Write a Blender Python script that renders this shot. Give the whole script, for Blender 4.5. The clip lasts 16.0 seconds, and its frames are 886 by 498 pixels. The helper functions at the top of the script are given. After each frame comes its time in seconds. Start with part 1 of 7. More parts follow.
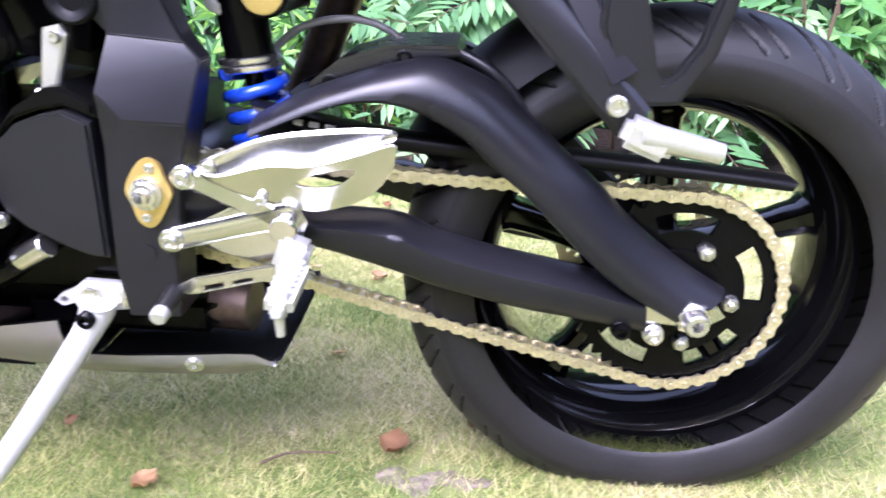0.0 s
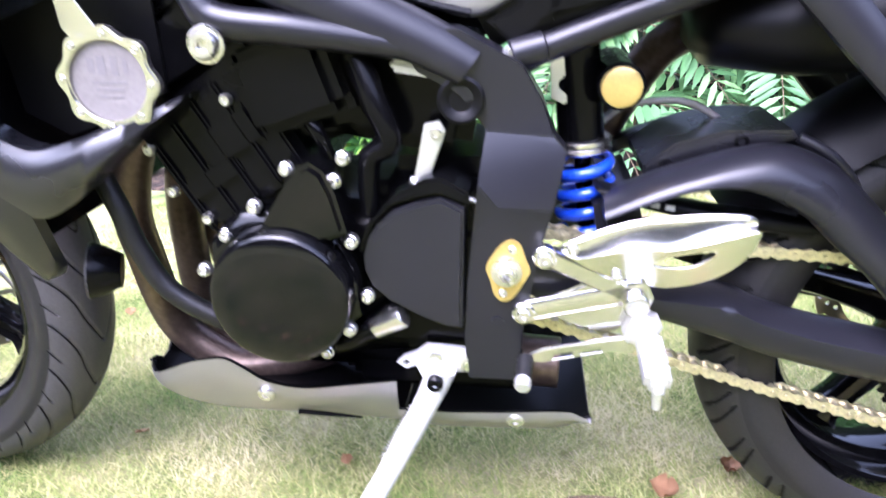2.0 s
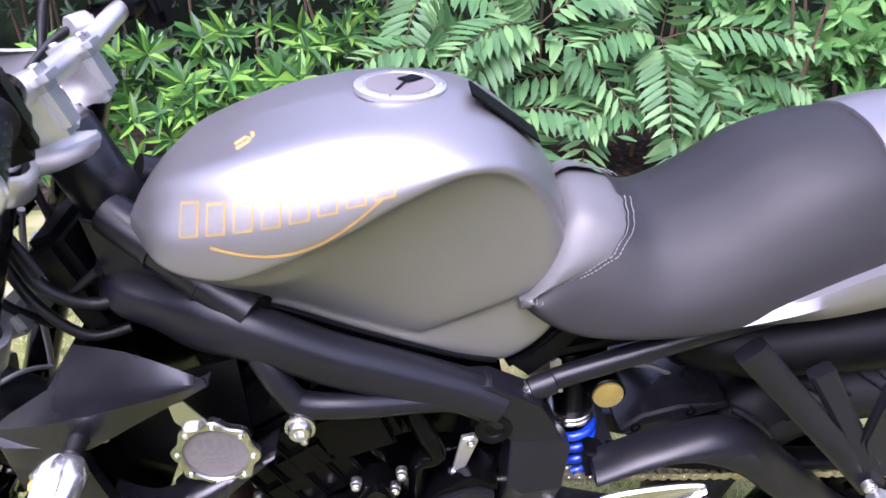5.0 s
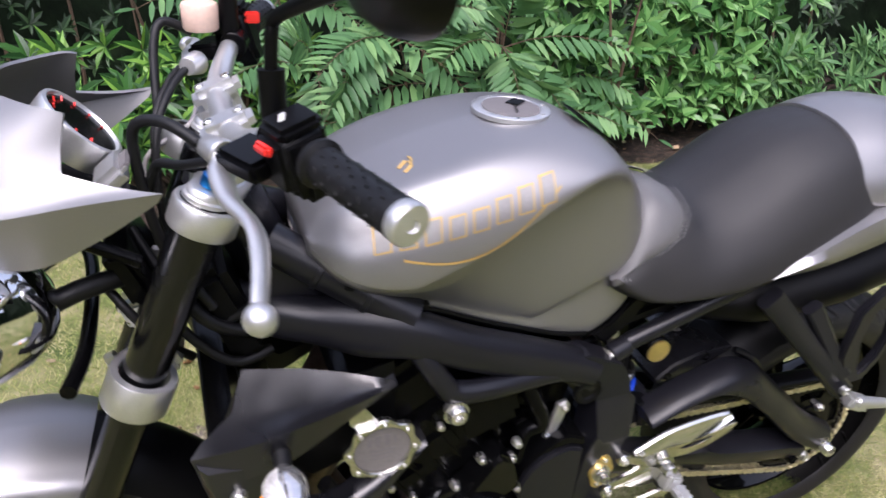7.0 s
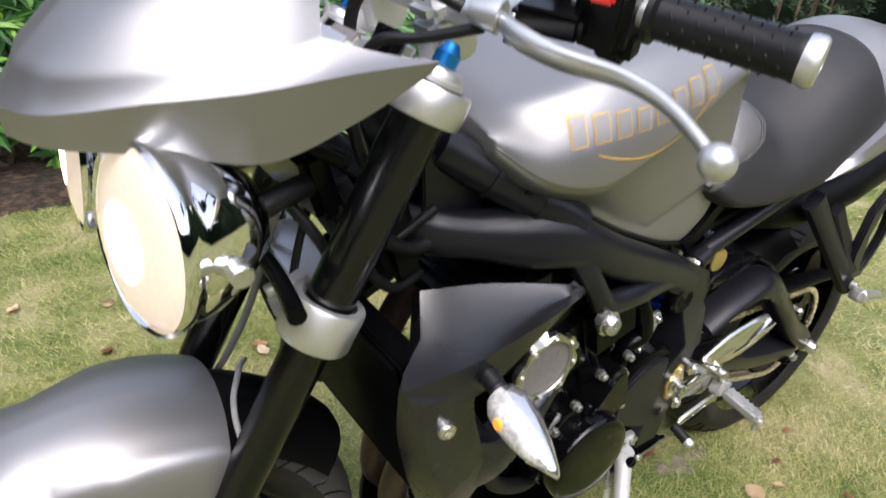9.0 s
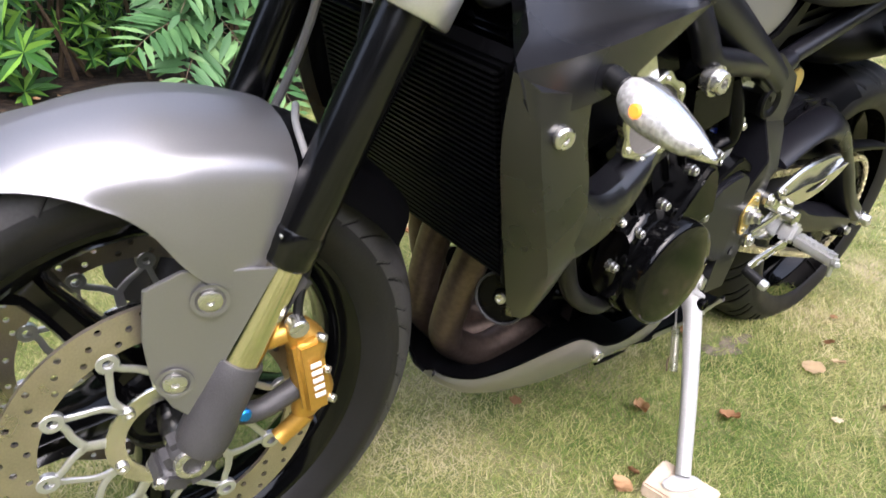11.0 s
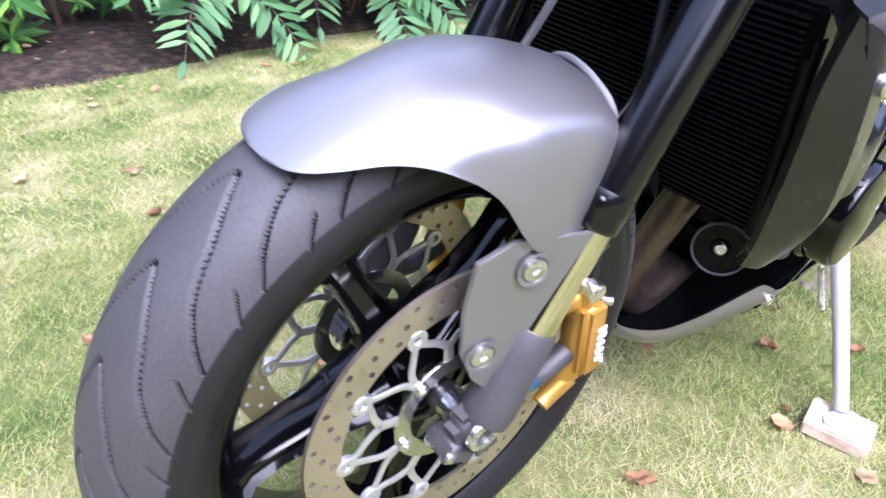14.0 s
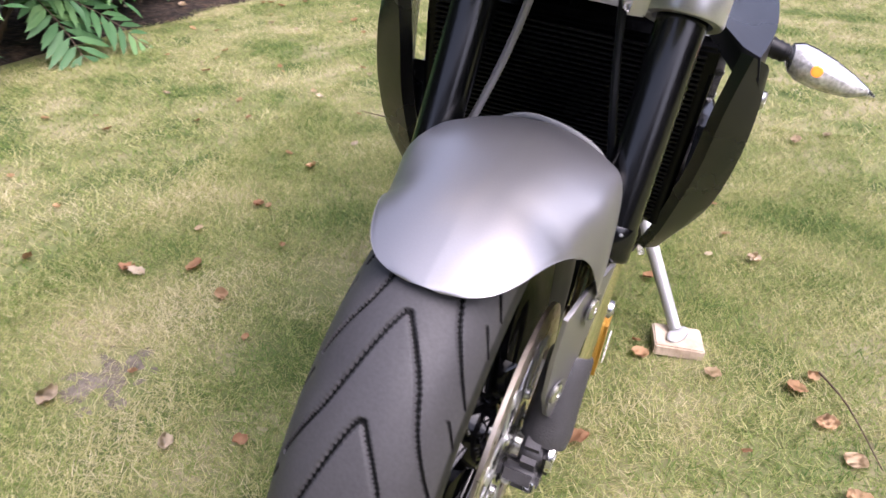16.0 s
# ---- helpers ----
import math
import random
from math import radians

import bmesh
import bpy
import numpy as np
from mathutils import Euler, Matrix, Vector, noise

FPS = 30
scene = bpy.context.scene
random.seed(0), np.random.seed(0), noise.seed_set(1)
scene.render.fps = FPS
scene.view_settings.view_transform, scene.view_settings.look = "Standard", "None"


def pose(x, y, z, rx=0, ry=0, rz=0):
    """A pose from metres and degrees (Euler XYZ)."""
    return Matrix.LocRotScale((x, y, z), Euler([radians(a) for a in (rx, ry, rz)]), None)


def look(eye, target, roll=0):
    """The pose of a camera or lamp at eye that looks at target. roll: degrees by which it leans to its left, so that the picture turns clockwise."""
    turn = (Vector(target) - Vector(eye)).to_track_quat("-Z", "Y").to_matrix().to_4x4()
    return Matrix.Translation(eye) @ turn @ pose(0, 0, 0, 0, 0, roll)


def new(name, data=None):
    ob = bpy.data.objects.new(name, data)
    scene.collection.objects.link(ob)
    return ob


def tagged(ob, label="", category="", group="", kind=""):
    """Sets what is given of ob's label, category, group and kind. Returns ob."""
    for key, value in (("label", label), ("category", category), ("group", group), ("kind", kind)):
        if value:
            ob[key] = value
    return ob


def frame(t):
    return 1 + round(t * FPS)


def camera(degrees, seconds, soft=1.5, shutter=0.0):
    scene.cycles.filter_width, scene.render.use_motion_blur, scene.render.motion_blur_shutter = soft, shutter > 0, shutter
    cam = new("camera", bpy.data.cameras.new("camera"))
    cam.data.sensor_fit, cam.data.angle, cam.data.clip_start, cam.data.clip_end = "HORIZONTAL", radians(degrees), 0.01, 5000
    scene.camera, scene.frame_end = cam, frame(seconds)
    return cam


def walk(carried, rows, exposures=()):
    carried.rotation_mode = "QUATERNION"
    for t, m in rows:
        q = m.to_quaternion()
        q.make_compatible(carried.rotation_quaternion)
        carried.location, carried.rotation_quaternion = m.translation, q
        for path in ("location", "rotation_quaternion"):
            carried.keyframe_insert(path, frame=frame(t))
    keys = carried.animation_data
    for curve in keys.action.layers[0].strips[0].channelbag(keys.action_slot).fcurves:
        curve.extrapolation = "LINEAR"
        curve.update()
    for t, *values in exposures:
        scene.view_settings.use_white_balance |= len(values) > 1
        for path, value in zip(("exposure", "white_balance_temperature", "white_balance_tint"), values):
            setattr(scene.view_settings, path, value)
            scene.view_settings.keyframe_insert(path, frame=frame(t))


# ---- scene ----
cam = camera(62.34, 16.0, shutter=0.5)
PATH = [
    (0, (-0.2242, -0.8601, 0.4978), (-0.2793, 0.1082, 0.2544), 0.02),
    (0.5, (-0.2957, -0.8863, 0.4956), (-0.3710, 0.0806, 0.2518), 0.51),
    (1, (-0.3655, -0.9017, 0.4983), (-0.4602, 0.0639, 0.2564), 0.34),
    (1.5, (-0.4447, -0.9194, 0.5193), (-0.5689, 0.0442, 0.2824), -0.69),
    (2, (-0.5279, -0.9227, 0.5915), (-0.6452, 0.0397, 0.3464), -1.18),
    (2.5, (-0.5915, -0.9242, 0.7086), (-0.7117, 0.0347, 0.4515), -2.04),
    (3, (-0.6312, -0.9139, 0.8268), (-0.7563, 0.0382, 0.5480), -2.67),
    (3.5, (-0.6315, -0.9120, 0.9073), (-0.7090, 0.0388, 0.6071), -3.05),
    (4, (-0.6397, -0.9116, 0.9911), (-0.6601, 0.0355, 0.6709), -3.01),
    (4.5, (-0.6564, -0.9311, 1.0653), (-0.6375, -0.0020, 0.6959), -2.32),
    (4.7, (-0.6603, -0.9448, 1.0935), (-0.6398, -0.0195, 0.7147), -2.32),
    (6.8, (-1.0710, -1.0605, 1.1948), (-0.7758, -0.1821, 0.8189), -1.45),
    (7, (-1.1147, -1.0097, 1.1897), (-0.8049, -0.1395, 0.8067), -1.63),
    (7.5, (-1.2042, -0.8913, 1.1984), (-0.8597, -0.0405, 0.8017), -1.75),
    (8, (-1.3086, -0.8216, 1.1895), (-0.9133, 0.0020, 0.7829), -0.13),
    (8.5, (-1.4274, -0.7918, 1.1524), (-0.9436, -0.0159, 0.7476), -0.24),
    (9, (-1.4978, -0.7793, 1.0770), (-0.9502, -0.0449, 0.6762), 1.02),
    (9.5, (-1.5285, -0.7595, 0.9799), (-0.9505, -0.0363, 0.6018), 1.33),
    (10, (-1.5599, -0.7309, 0.8741), (-0.9726, -0.0089, 0.5083), 1.68),
    (10.2, (-1.5702, -0.7185, 0.8396), (-0.9793, -0.0001, 0.4726), 1.77),
    (12.3, (-1.6129, -0.6885, 0.7087), (-1.0358, 0.0147, 0.2935), 1.99),
    (12.5, (-1.6220, -0.6892, 0.7096), (-1.0434, 0.0145, 0.2971), 1.92),
    (13, (-1.6648, -0.6576, 0.7096), (-1.1066, 0.0590, 0.2914), 1.81),
    (13.5, (-1.7308, -0.5836, 0.7259), (-1.1771, 0.1189, 0.2789), 0.85),
    (14, (-1.8017, -0.4622, 0.7461), (-1.1836, 0.1743, 0.2847), 1.65),
    (14.5, (-1.8525, -0.3943, 0.7745), (-1.1855, 0.1696, 0.2875), 1.02),
    (15, (-1.9401, -0.3248, 0.8250), (-1.1902, 0.1272, 0.3420), 0.04),
    (15.5, (-2.0001, -0.2701, 0.8476), (-1.1909, 0.0759, 0.3729), -0.28),
    (16, (-1.9816, -0.1855, 0.8494), (-1.1505, 0.0810, 0.3612), -0.06),
]
walk(cam, [(t, look(eye, target, roll)) for t, eye, target, roll in PATH],
     [(0, 2.66, 5450, 34), (1.5, 2.68, 5400, 34), (2.4, 3.22, 5350, 31), (3.5, 3.08, 5450, 30), (4.2, 2.52, 5550, 35), (4.7, 2.12, 5600, 35), (6.8, 1.18, 6000, 23), (8, 1.10, 6200, 22), (8.6, 1.04, 6200, 18), (9, 1.22, 6250, 15), (10.2, 1.46, 6300, 15),
      (12.3, 1.96, 5550, 28), (13.5, 1.84, 5350, 29), (14, 2.18, 5350, 28), (14.5, 1.95, 5500, 25), (15.2, 1.60, 5650, 23), (16, 1.50, 6050, 28)])

# ---- light: bright overcast sky, high behind the camera's shoulder ----
world = bpy.data.worlds.new("overcast")
scene.world = world
world.use_nodes = True
wn = world.node_tree
sky = wn.nodes.new("ShaderNodeTexSky")
sky.sky_type, sky.sun_disc = "NISHITA", False
sky.sun_elevation, sky.sun_rotation = radians(55), radians(200)
sky.dust_density, sky.air_density, sky.ozone_density = 4.0, 1.2, 0.6
sky_mix = wn.nodes.new("ShaderNodeHueSaturation")
sky_mix.inputs["Saturation"].default_value = 0.6
wn.links.new(sky.outputs[0], sky_mix.inputs["Color"])
wn.links.new(sky_mix.outputs[0], wn.nodes["Background"].inputs[0])
wn.nodes["Background"].inputs[1].default_value = 0.15
sun_data = bpy.data.lights.new("sun", "SUN")
sun_data.energy, sun_data.angle, sun_data.color = 1.1, radians(55), (1.0, 0.98, 0.95)
sun = new("sun", sun_data)
sun.matrix_world = look((-1.4, -3.0, 5.0), (0, 0, 0))


# ---- materials ----
def mat(name, color, rough=0.5, metal=0.0, vary=0.12, scale=6.0, bump=0.0, bscale=200.0, rvary=0.08, coat=0.0, spec=0.5, emit=None):
    """A surface whose colour drifts at two scales, with fine relief and uneven gloss."""
    m = bpy.data.materials.new(name)
    m.use_nodes = True
    nt = m.node_tree
    b = nt.nodes["Principled BSDF"]
    tc = nt.nodes.new("ShaderNodeTexCoord")
    big, fine = nt.nodes.new("ShaderNodeTexNoise"), nt.nodes.new("ShaderNodeTexNoise")
    big.inputs["Scale"].default_value, big.inputs["Detail"].default_value = scale, 4
    fine.inputs["Scale"].default_value, fine.inputs["Detail"].default_value = bscale, 3
    for n in (big, fine):
        nt.links.new(tc.outputs["Object"], n.inputs["Vector"])
    add = nt.nodes.new("ShaderNodeMath")
    add.operation = "ADD"
    nt.links.new(big.outputs["Fac"], add.inputs[0])
    nt.links.new(fine.outputs["Fac"], add.inputs[1])
    mp = nt.nodes.new("ShaderNodeMapRange")
    mp.inputs["From Min"].default_value, mp.inputs["From Max"].default_value = 0.6, 1.4
    mp.inputs["To Min"].default_value, mp.inputs["To Max"].default_value = 1 - vary, 1 + vary
    nt.links.new(add.outputs[0], mp.inputs["Value"])
    mul = nt.nodes.new("ShaderNodeMix")
    mul.data_type, mul.blend_type = "RGBA", "MULTIPLY"
    mul.inputs[0].default_value = 1.0
    mul.inputs[6].default_value = (*color, 1)
    nt.links.new(mp.outputs[0], mul.inputs[7])
    nt.links.new(mul.outputs[2], b.inputs["Base Color"])
    rg = nt.nodes.new("ShaderNodeMapRange")
    rg.inputs["From Min"].default_value, rg.inputs["From Max"].default_value = 0.3, 0.7
    rg.inputs["To Min"].default_value, rg.inputs["To Max"].default_value = max(rough - rvary, 0.01), min(rough + rvary, 1)
    nt.links.new(big.outputs["Fac"], rg.inputs["Value"])
    nt.links.new(rg.outputs[0], b.inputs["Roughness"])
    b.inputs["Metallic"].default_value = metal
    b.inputs["Coat Weight"].default_value = coat
    b.inputs["Coat Roughness"].default_value = 0.12
    b.inputs["Specular IOR Level"].default_value = spec
    if bump:
        bp = nt.nodes.new("ShaderNodeBump")
        bp.inputs["Strength"].default_value, bp.inputs["Distance"].default_value = bump, 0.001
        nt.links.new(fine.outputs["Fac"], bp.inputs["Height"])
        nt.links.new(bp.outputs[0], b.inputs["Normal"])
    if emit:
        b.inputs["Emission Color"].default_value = (*emit[0], 1)
        b.inputs["Emission Strength"].default_value = emit[1]
    return m


def ramp_mat(name, stops, rough=0.6, scale=3.0, detail=6.0, per_piece=0.0, bump=0.0, bscale=60.0, spec=0.3, translucent=0.0, island=False):
    """A surface that runs through several colours by noise, and from piece to piece."""
    m = bpy.data.materials.new(name)
    m.use_nodes = True
    nt = m.node_tree
    b = nt.nodes["Principled BSDF"]
    tc, n = nt.nodes.new("ShaderNodeTexCoord"), nt.nodes.new("ShaderNodeTexNoise")
    n.inputs["Scale"].default_value, n.inputs["Detail"].default_value = scale, detail
    nt.links.new(tc.outputs["Object"], n.inputs["Vector"])
    fac = n.outputs["Fac"]
    if per_piece:
        if island:
            src = nt.nodes.new("ShaderNodeNewGeometry").outputs["Random Per Island"]
        else:
            src = nt.nodes.new("ShaderNodeObjectInfo").outputs["Random"]
        mix = nt.nodes.new("ShaderNodeMix")
        mix.inputs[0].default_value = per_piece
        nt.links.new(fac, mix.inputs[2])
        nt.links.new(src, mix.inputs[3])
        fac = mix.outputs[0]
    r = nt.nodes.new("ShaderNodeValToRGB")
    while len(r.color_ramp.elements) < len(stops):
        r.color_ramp.elements.new(0.5)
    for e, (pos, col) in zip(r.color_ramp.elements, stops):
        e.position, e.color = pos, (*col, 1)
    nt.links.new(fac, r.inputs[0])
    nt.links.new(r.outputs[0], b.inputs["Base Color"])
    b.inputs["Roughness"].default_value = rough
    b.inputs["Specular IOR Level"].default_value = spec
    if bump:
        n2, bp = nt.nodes.new("ShaderNodeTexNoise"), nt.nodes.new("ShaderNodeBump")
        n2.inputs["Scale"].default_value, n2.inputs["Detail"].default_value = bscale, 5
        nt.links.new(tc.outputs["Object"], n2.inputs["Vector"])
        bp.inputs["Strength"].default_value, bp.inputs["Distance"].default_value = bump, 0.01
        nt.links.new(n2.outputs["Fac"], bp.inputs["Height"])
        nt.links.new(bp.outputs[0], b.inputs["Normal"])
    if translucent:
        tr, ms = nt.nodes.new("ShaderNodeBsdfTranslucent"), nt.nodes.new("ShaderNodeMixShader")
        nt.links.new(r.outputs[0], tr.inputs[0])
        ms.inputs[0].default_value = translucent
        nt.links.new(b.outputs[0], ms.inputs[1])
        nt.links.new(tr.outputs[0], ms.inputs[2])
        nt.links.new(ms.outputs[0], nt.nodes["Material Output"].inputs[0])
    return m


SILVER = mat("matt_graphite_paint", (0.30, 0.294, 0.297), 0.40, 0.8, 0.05, 3, 0.04, 900, 0.04, coat=0.05)
FRAME = mat("satin_black_frame", (0.0078, 0.0078, 0.0105), 0.32, 0.0, 0.2, 9, 0.10, 700, 0.05, spec=0.38)
PLASTIC = mat("black_plastic", (0.0022, 0.0022, 0.0026), 0.42, 0, 0.2, 8, 0.1, 500, 0.08, spec=0.15)
SHROUD = mat("satin_black_shroud_plastic", (0.007, 0.007, 0.0088), 0.27, 0, 0.2, 7, 0.08, 600, 0.06, spec=0.75)
GLOSS = mat("gloss_black", (0.0022, 0.0022, 0.0025), 0.09, 0, 0.3, 10, 0, 300, 0.04, coat=0.1, spec=0.28)
ENGINE = mat("black_engine_paint", (0.0020, 0.0020, 0.0023), 0.20, 0, 0.35, 14, 0.22, 260, 0.1, spec=0.11)
RUBBER = mat("tyre_rubber", (0.046, 0.0445, 0.0460), 0.56, 0, 0.22, 12, 0.2, 350, 0.1, spec=0.4)
SIDEWALL = mat("black_tyre_sidewall", (0.0105, 0.0102, 0.0106), 0.5, 0, 0.25, 14, 0.15, 300, 0.08, spec=0.3)
# near-black: the shade inside the deep, narrow tread grooves, put into the colour
GROOVE = mat("shaded_groove_rubber", (0.004, 0.004, 0.004), 0.7, 0, 0.2, 30, spec=0.15)
REARRUBBER = mat("dark_rear_tyre_rubber", (0.012, 0.0117, 0.012), 0.50, 0, 0.3, 12, 0.25, 300, 0.08, spec=0.4)
SEATMAT = mat("black_vinyl", (0.016, 0.0155, 0.016), 0.52, 0, 0.12, 6, 0.35, 900, 0.06, spec=0.4)
SEATNOSE = mat("grey_vinyl", (0.10, 0.098, 0.098), 0.42, 0, 0.12, 6, 0.3, 900, 0.06)
THREAD = mat("grey_thread", (0.26, 0.255, 0.25), 0.7)
ALU = mat("polished_aluminium", (0.62, 0.61, 0.575), 0.17, 0.97, 0.08, 18, 0.05, 300, 0.08)
CAST = mat("silver_cast_alloy", (0.62, 0.62, 0.62), 0.38, 0.85, 0.08, 20, 0.08, 500, 0.07)
CHROME = mat("chrome", (0.86, 0.86, 0.87), 0.05, 1.0, 0.03, 10, 0, 200, 0.02)
STEEL = mat("zinc_bolt", (0.66, 0.65, 0.62), 0.28, 0.95, 0.12, 40, 0, 300, 0.08)
DISC = mat("brake_disc_steel", (0.50, 0.44, 0.36), 0.34, 0.9, 0.15, 25, 0.08, 500, 0.08)
GOLD = mat("gold_anodised", (0.60, 0.34, 0.07), 0.38, 0.8, 0.12, 20, 0.08, 300, 0.06)
GILT = mat("gilt_plate", (0.66, 0.50, 0.18), 0.36, 0.85, 0.12, 30, 0.05, 300, 0.08)
CHAINM = mat("chain_plate", (0.66, 0.60, 0.42), 0.36, 0.85, 0.3, 60, 0.1, 300, 0.1)
STANDM = mat("silver_stand_paint", (0.46, 0.46, 0.455), 0.42, 0.3, 0.08, 25, 0.08, 300)
BLUE = mat("blue_spring", (0.015, 0.06, 0.52), 0.26, 0.1, 0.1, 20, coat=0.5)
CYAN = mat("blue_anodised", (0.02, 0.22, 0.62), 0.25, 0.8, 0.1, 20)
FORKBLACK = mat("black_fork_tube", (0.0022, 0.0022, 0.0026), 0.22, 0, 0.2, 12, spec=0.4, coat=0.2)
FORKCAST = mat("charcoal_casting", (0.05, 0.048, 0.050), 0.5, 0.1, 0.2, 40, 0.5, 500)
STANCHION = mat("titanium_stanchion", (0.80, 0.74, 0.58), 0.13, 1.0, 0.05, 30, 0, 200, 0.04)
PIPE = mat("heat_stained_pipe", (0.12, 0.088, 0.070), 0.42, 0.75, 0.4, 12, 0.2, 120, 0.1)
HOSE = mat("black_hose", (0.006, 0.006, 0.0065), 0.46, 0, 0.2, 20, spec=0.3)
GREYHOSE = mat("braided_hose", (0.26, 0.25, 0.25), 0.4, 0.3, 0.1, 60)
RED = mat("red_switch", (0.75, 0.03, 0.02), 0.4)
ORANGE = mat("orange_tag", (0.8, 0.22, 0.03), 0.4)
LOGO = mat("gold_decal", (0.55, 0.36, 0.12), 0.46, 0.5)
LOGOFILL = mat("grey_decal", (0.28, 0.27, 0.26), 0.46, 0.6)
PAPER = mat("paper_disc", (0.15, 0.138, 0.13), 0.7, 0, 0.15, 60)
GREYPAINT = mat("grey_disc_print", (0.13, 0.12, 0.12), 0.6)
WHITE = mat("white_mark", (0.75, 0.75, 0.74), 0.5)
LAMPON = mat("lit_lamp", (0.9, 0.85, 0.75), 0.2, emit=((1.0, 0.84, 0.60), 2.0))
LAMPSOFT = mat("lit_lens", (0.42, 0.37, 0.31), 0.08, emit=((1.0, 0.80, 0.58), 0.27))
AMBER = mat("amber_bulb", (0.9, 0.25, 0.02), 0.25, emit=((1.0, 0.25, 0.03), 0.5))
INDGLASS = mat("clear_grey_lens", (0.58, 0.57, 0.55), 0.12, 0.4, 0.5, 90, 0.7, 220)
INDSHELL = mat("chromed_indicator_shell", (0.74, 0.73, 0.73), 0.16, 0.9, 0.1, 30, 0.05, 200)
CREAM = mat("brake_fluid_cup", (0.72, 0.52, 0.42), 0.35)
WOOD = ramp_mat("pale_softwood", [(0.25, (0.36, 0.27, 0.19)), (0.55, (0.60, 0.48, 0.36)), (0.8, (0.70, 0.60, 0.48))], 0.75, 22, 8, bump=0.3, bscale=120)
SOIL = ramp_mat("bark_mulch", [(0.3, (0.007, 0.0055, 0.004)), (0.5, (0.026, 0.018, 0.0125)), (0.72, (0.085, 0.054, 0.034))], 0.9, 24, 12, bump=1.5, bscale=45)
LAWN = ramp_mat("lawn_ground", [(0.34, (0.060, 0.092, 0.028)), (0.46, (0.155, 0.172, 0.066)), (0.56, (0.235, 0.225, 0.108)), (0.66, (0.33, 0.285, 0.175))], 0.95, 4.0, 15, bump=0.1, bscale=260, spec=0.05)
BLADE = ramp_mat("grass_blade", [(0.30, (0.068, 0.138, 0.022)), (0.45, (0.225, 0.288, 0.070)), (0.57, (0.45, 0.42, 0.175)), (0.72, (0.66, 0.58, 0.37))], 0.6, 2.4, 9, 0.30, translucent=0.35, island=True)
EARTH = ramp_mat("bare_earth", [(0.3, (0.12, 0.10, 0.075)), (0.7, (0.24, 0.20, 0.15))], 0.95, 30, 8, bump=1.0, bscale=90)
LEAFDRY = ramp_mat("dry_leaf", [(0.2, (0.38, 0.21, 0.11)), (0.45, (0.54, 0.34, 0.18)), (0.7, (0.61, 0.46, 0.29)), (0.95, (0.66, 0.57, 0.43))], 0.7, 30, 4, 0.8, translucent=0.2)
FERN = ramp_mat("sumac_leaflet", [(0.2, (0.050, 0.130, 0.045)), (0.5, (0.095, 0.215, 0.078)), (0.85, (0.19, 0.34, 0.125))], 0.45, 5, 3, 0.6, spec=0.35, translucent=0.3, island=True)
LAUREL = ramp_mat("laurel_leaf", [(0.15, (0.030, 0.095, 0.024)), (0.5, (0.075, 0.20, 0.05)), (0.85, (0.18, 0.36, 0.11))], 0.26, 6, 3, 0.9, spec=0.38, translucent=0.25, island=True)
RHODO = ramp_mat("rhododendron_leaf", [(0.15, (0.016, 0.055, 0.014)), (0.6, (0.05, 0.15, 0.03)), (0.9, (0.18, 0.36, 0.05))], 0.34, 6, 3, 0.9, spec=0.35, translucent=0.25, island=True)
# dark evergreen leaf, deepened further by the border's shade put into its colour
SHADELEAF = ramp_mat("shaded_hedge_leaf", [(0.2, (0.006, 0.014, 0.006)), (0.6, (0.014, 0.034, 0.012)), (0.9, (0.035, 0.07, 0.022))], 0.5, 5, 3, 0.6, spec=0.25, island=True)
# near-black tones carry the shade in the gaps behind the shrubs
HEDGE = ramp_mat("hedge_shade_mass", [(0.3, (0.002, 0.004, 0.002)), (0.6, (0.007, 0.014, 0.006)), (0.8, (0.020, 0.036, 0.014))], 0.8, 7, 12, bump=1.0, bscale=18, spec=0.1)
TWIG = mat("brown_twig", (0.10, 0.065, 0.04), 0.8, 0, 0.3, 20, 0.4, 150)


# ---- builders ----
V = Vector


def cr(pts, n=6, closed=False):
    """A smooth line through the points."""
    pts = [V(p) for p in pts]
    out, m = [], len(pts)
    for i in range(m if closed else m - 1):
        if closed:
            a, b, c, d = (pts[(i + k) % m] for k in (-1, 0, 1, 2))
        else:
            a, b, c, d = pts[max(i - 1, 0)], pts[i], pts[i + 1], pts[min(i + 2, m - 1)]
        for j in range(n):
            t = j / n
            out.append(0.5 * (2 * b + (c - a) * t + (2 * a - 5 * b + 4 * c - d) * t * t + (3 * b - a - 3 * c + d) * t ** 3))
    if not closed:
        out.append(pts[-1])
    return out


def skin(bm, loops, closed=True, cap=True):
    rows = [[bm.verts.new(p) for p in lp] for lp in loops]
    k = len(rows[0])
    for a, b in zip(rows, rows[1:]):
        for i in range(k if closed else k - 1):
            j = (i + 1) % k
            bm.faces.new((a[i], a[j], b[j], b[i]))
    if cap and closed:
        bm.faces.new(rows[0][::-1])
        bm.faces.new(rows[-1])
    return rows


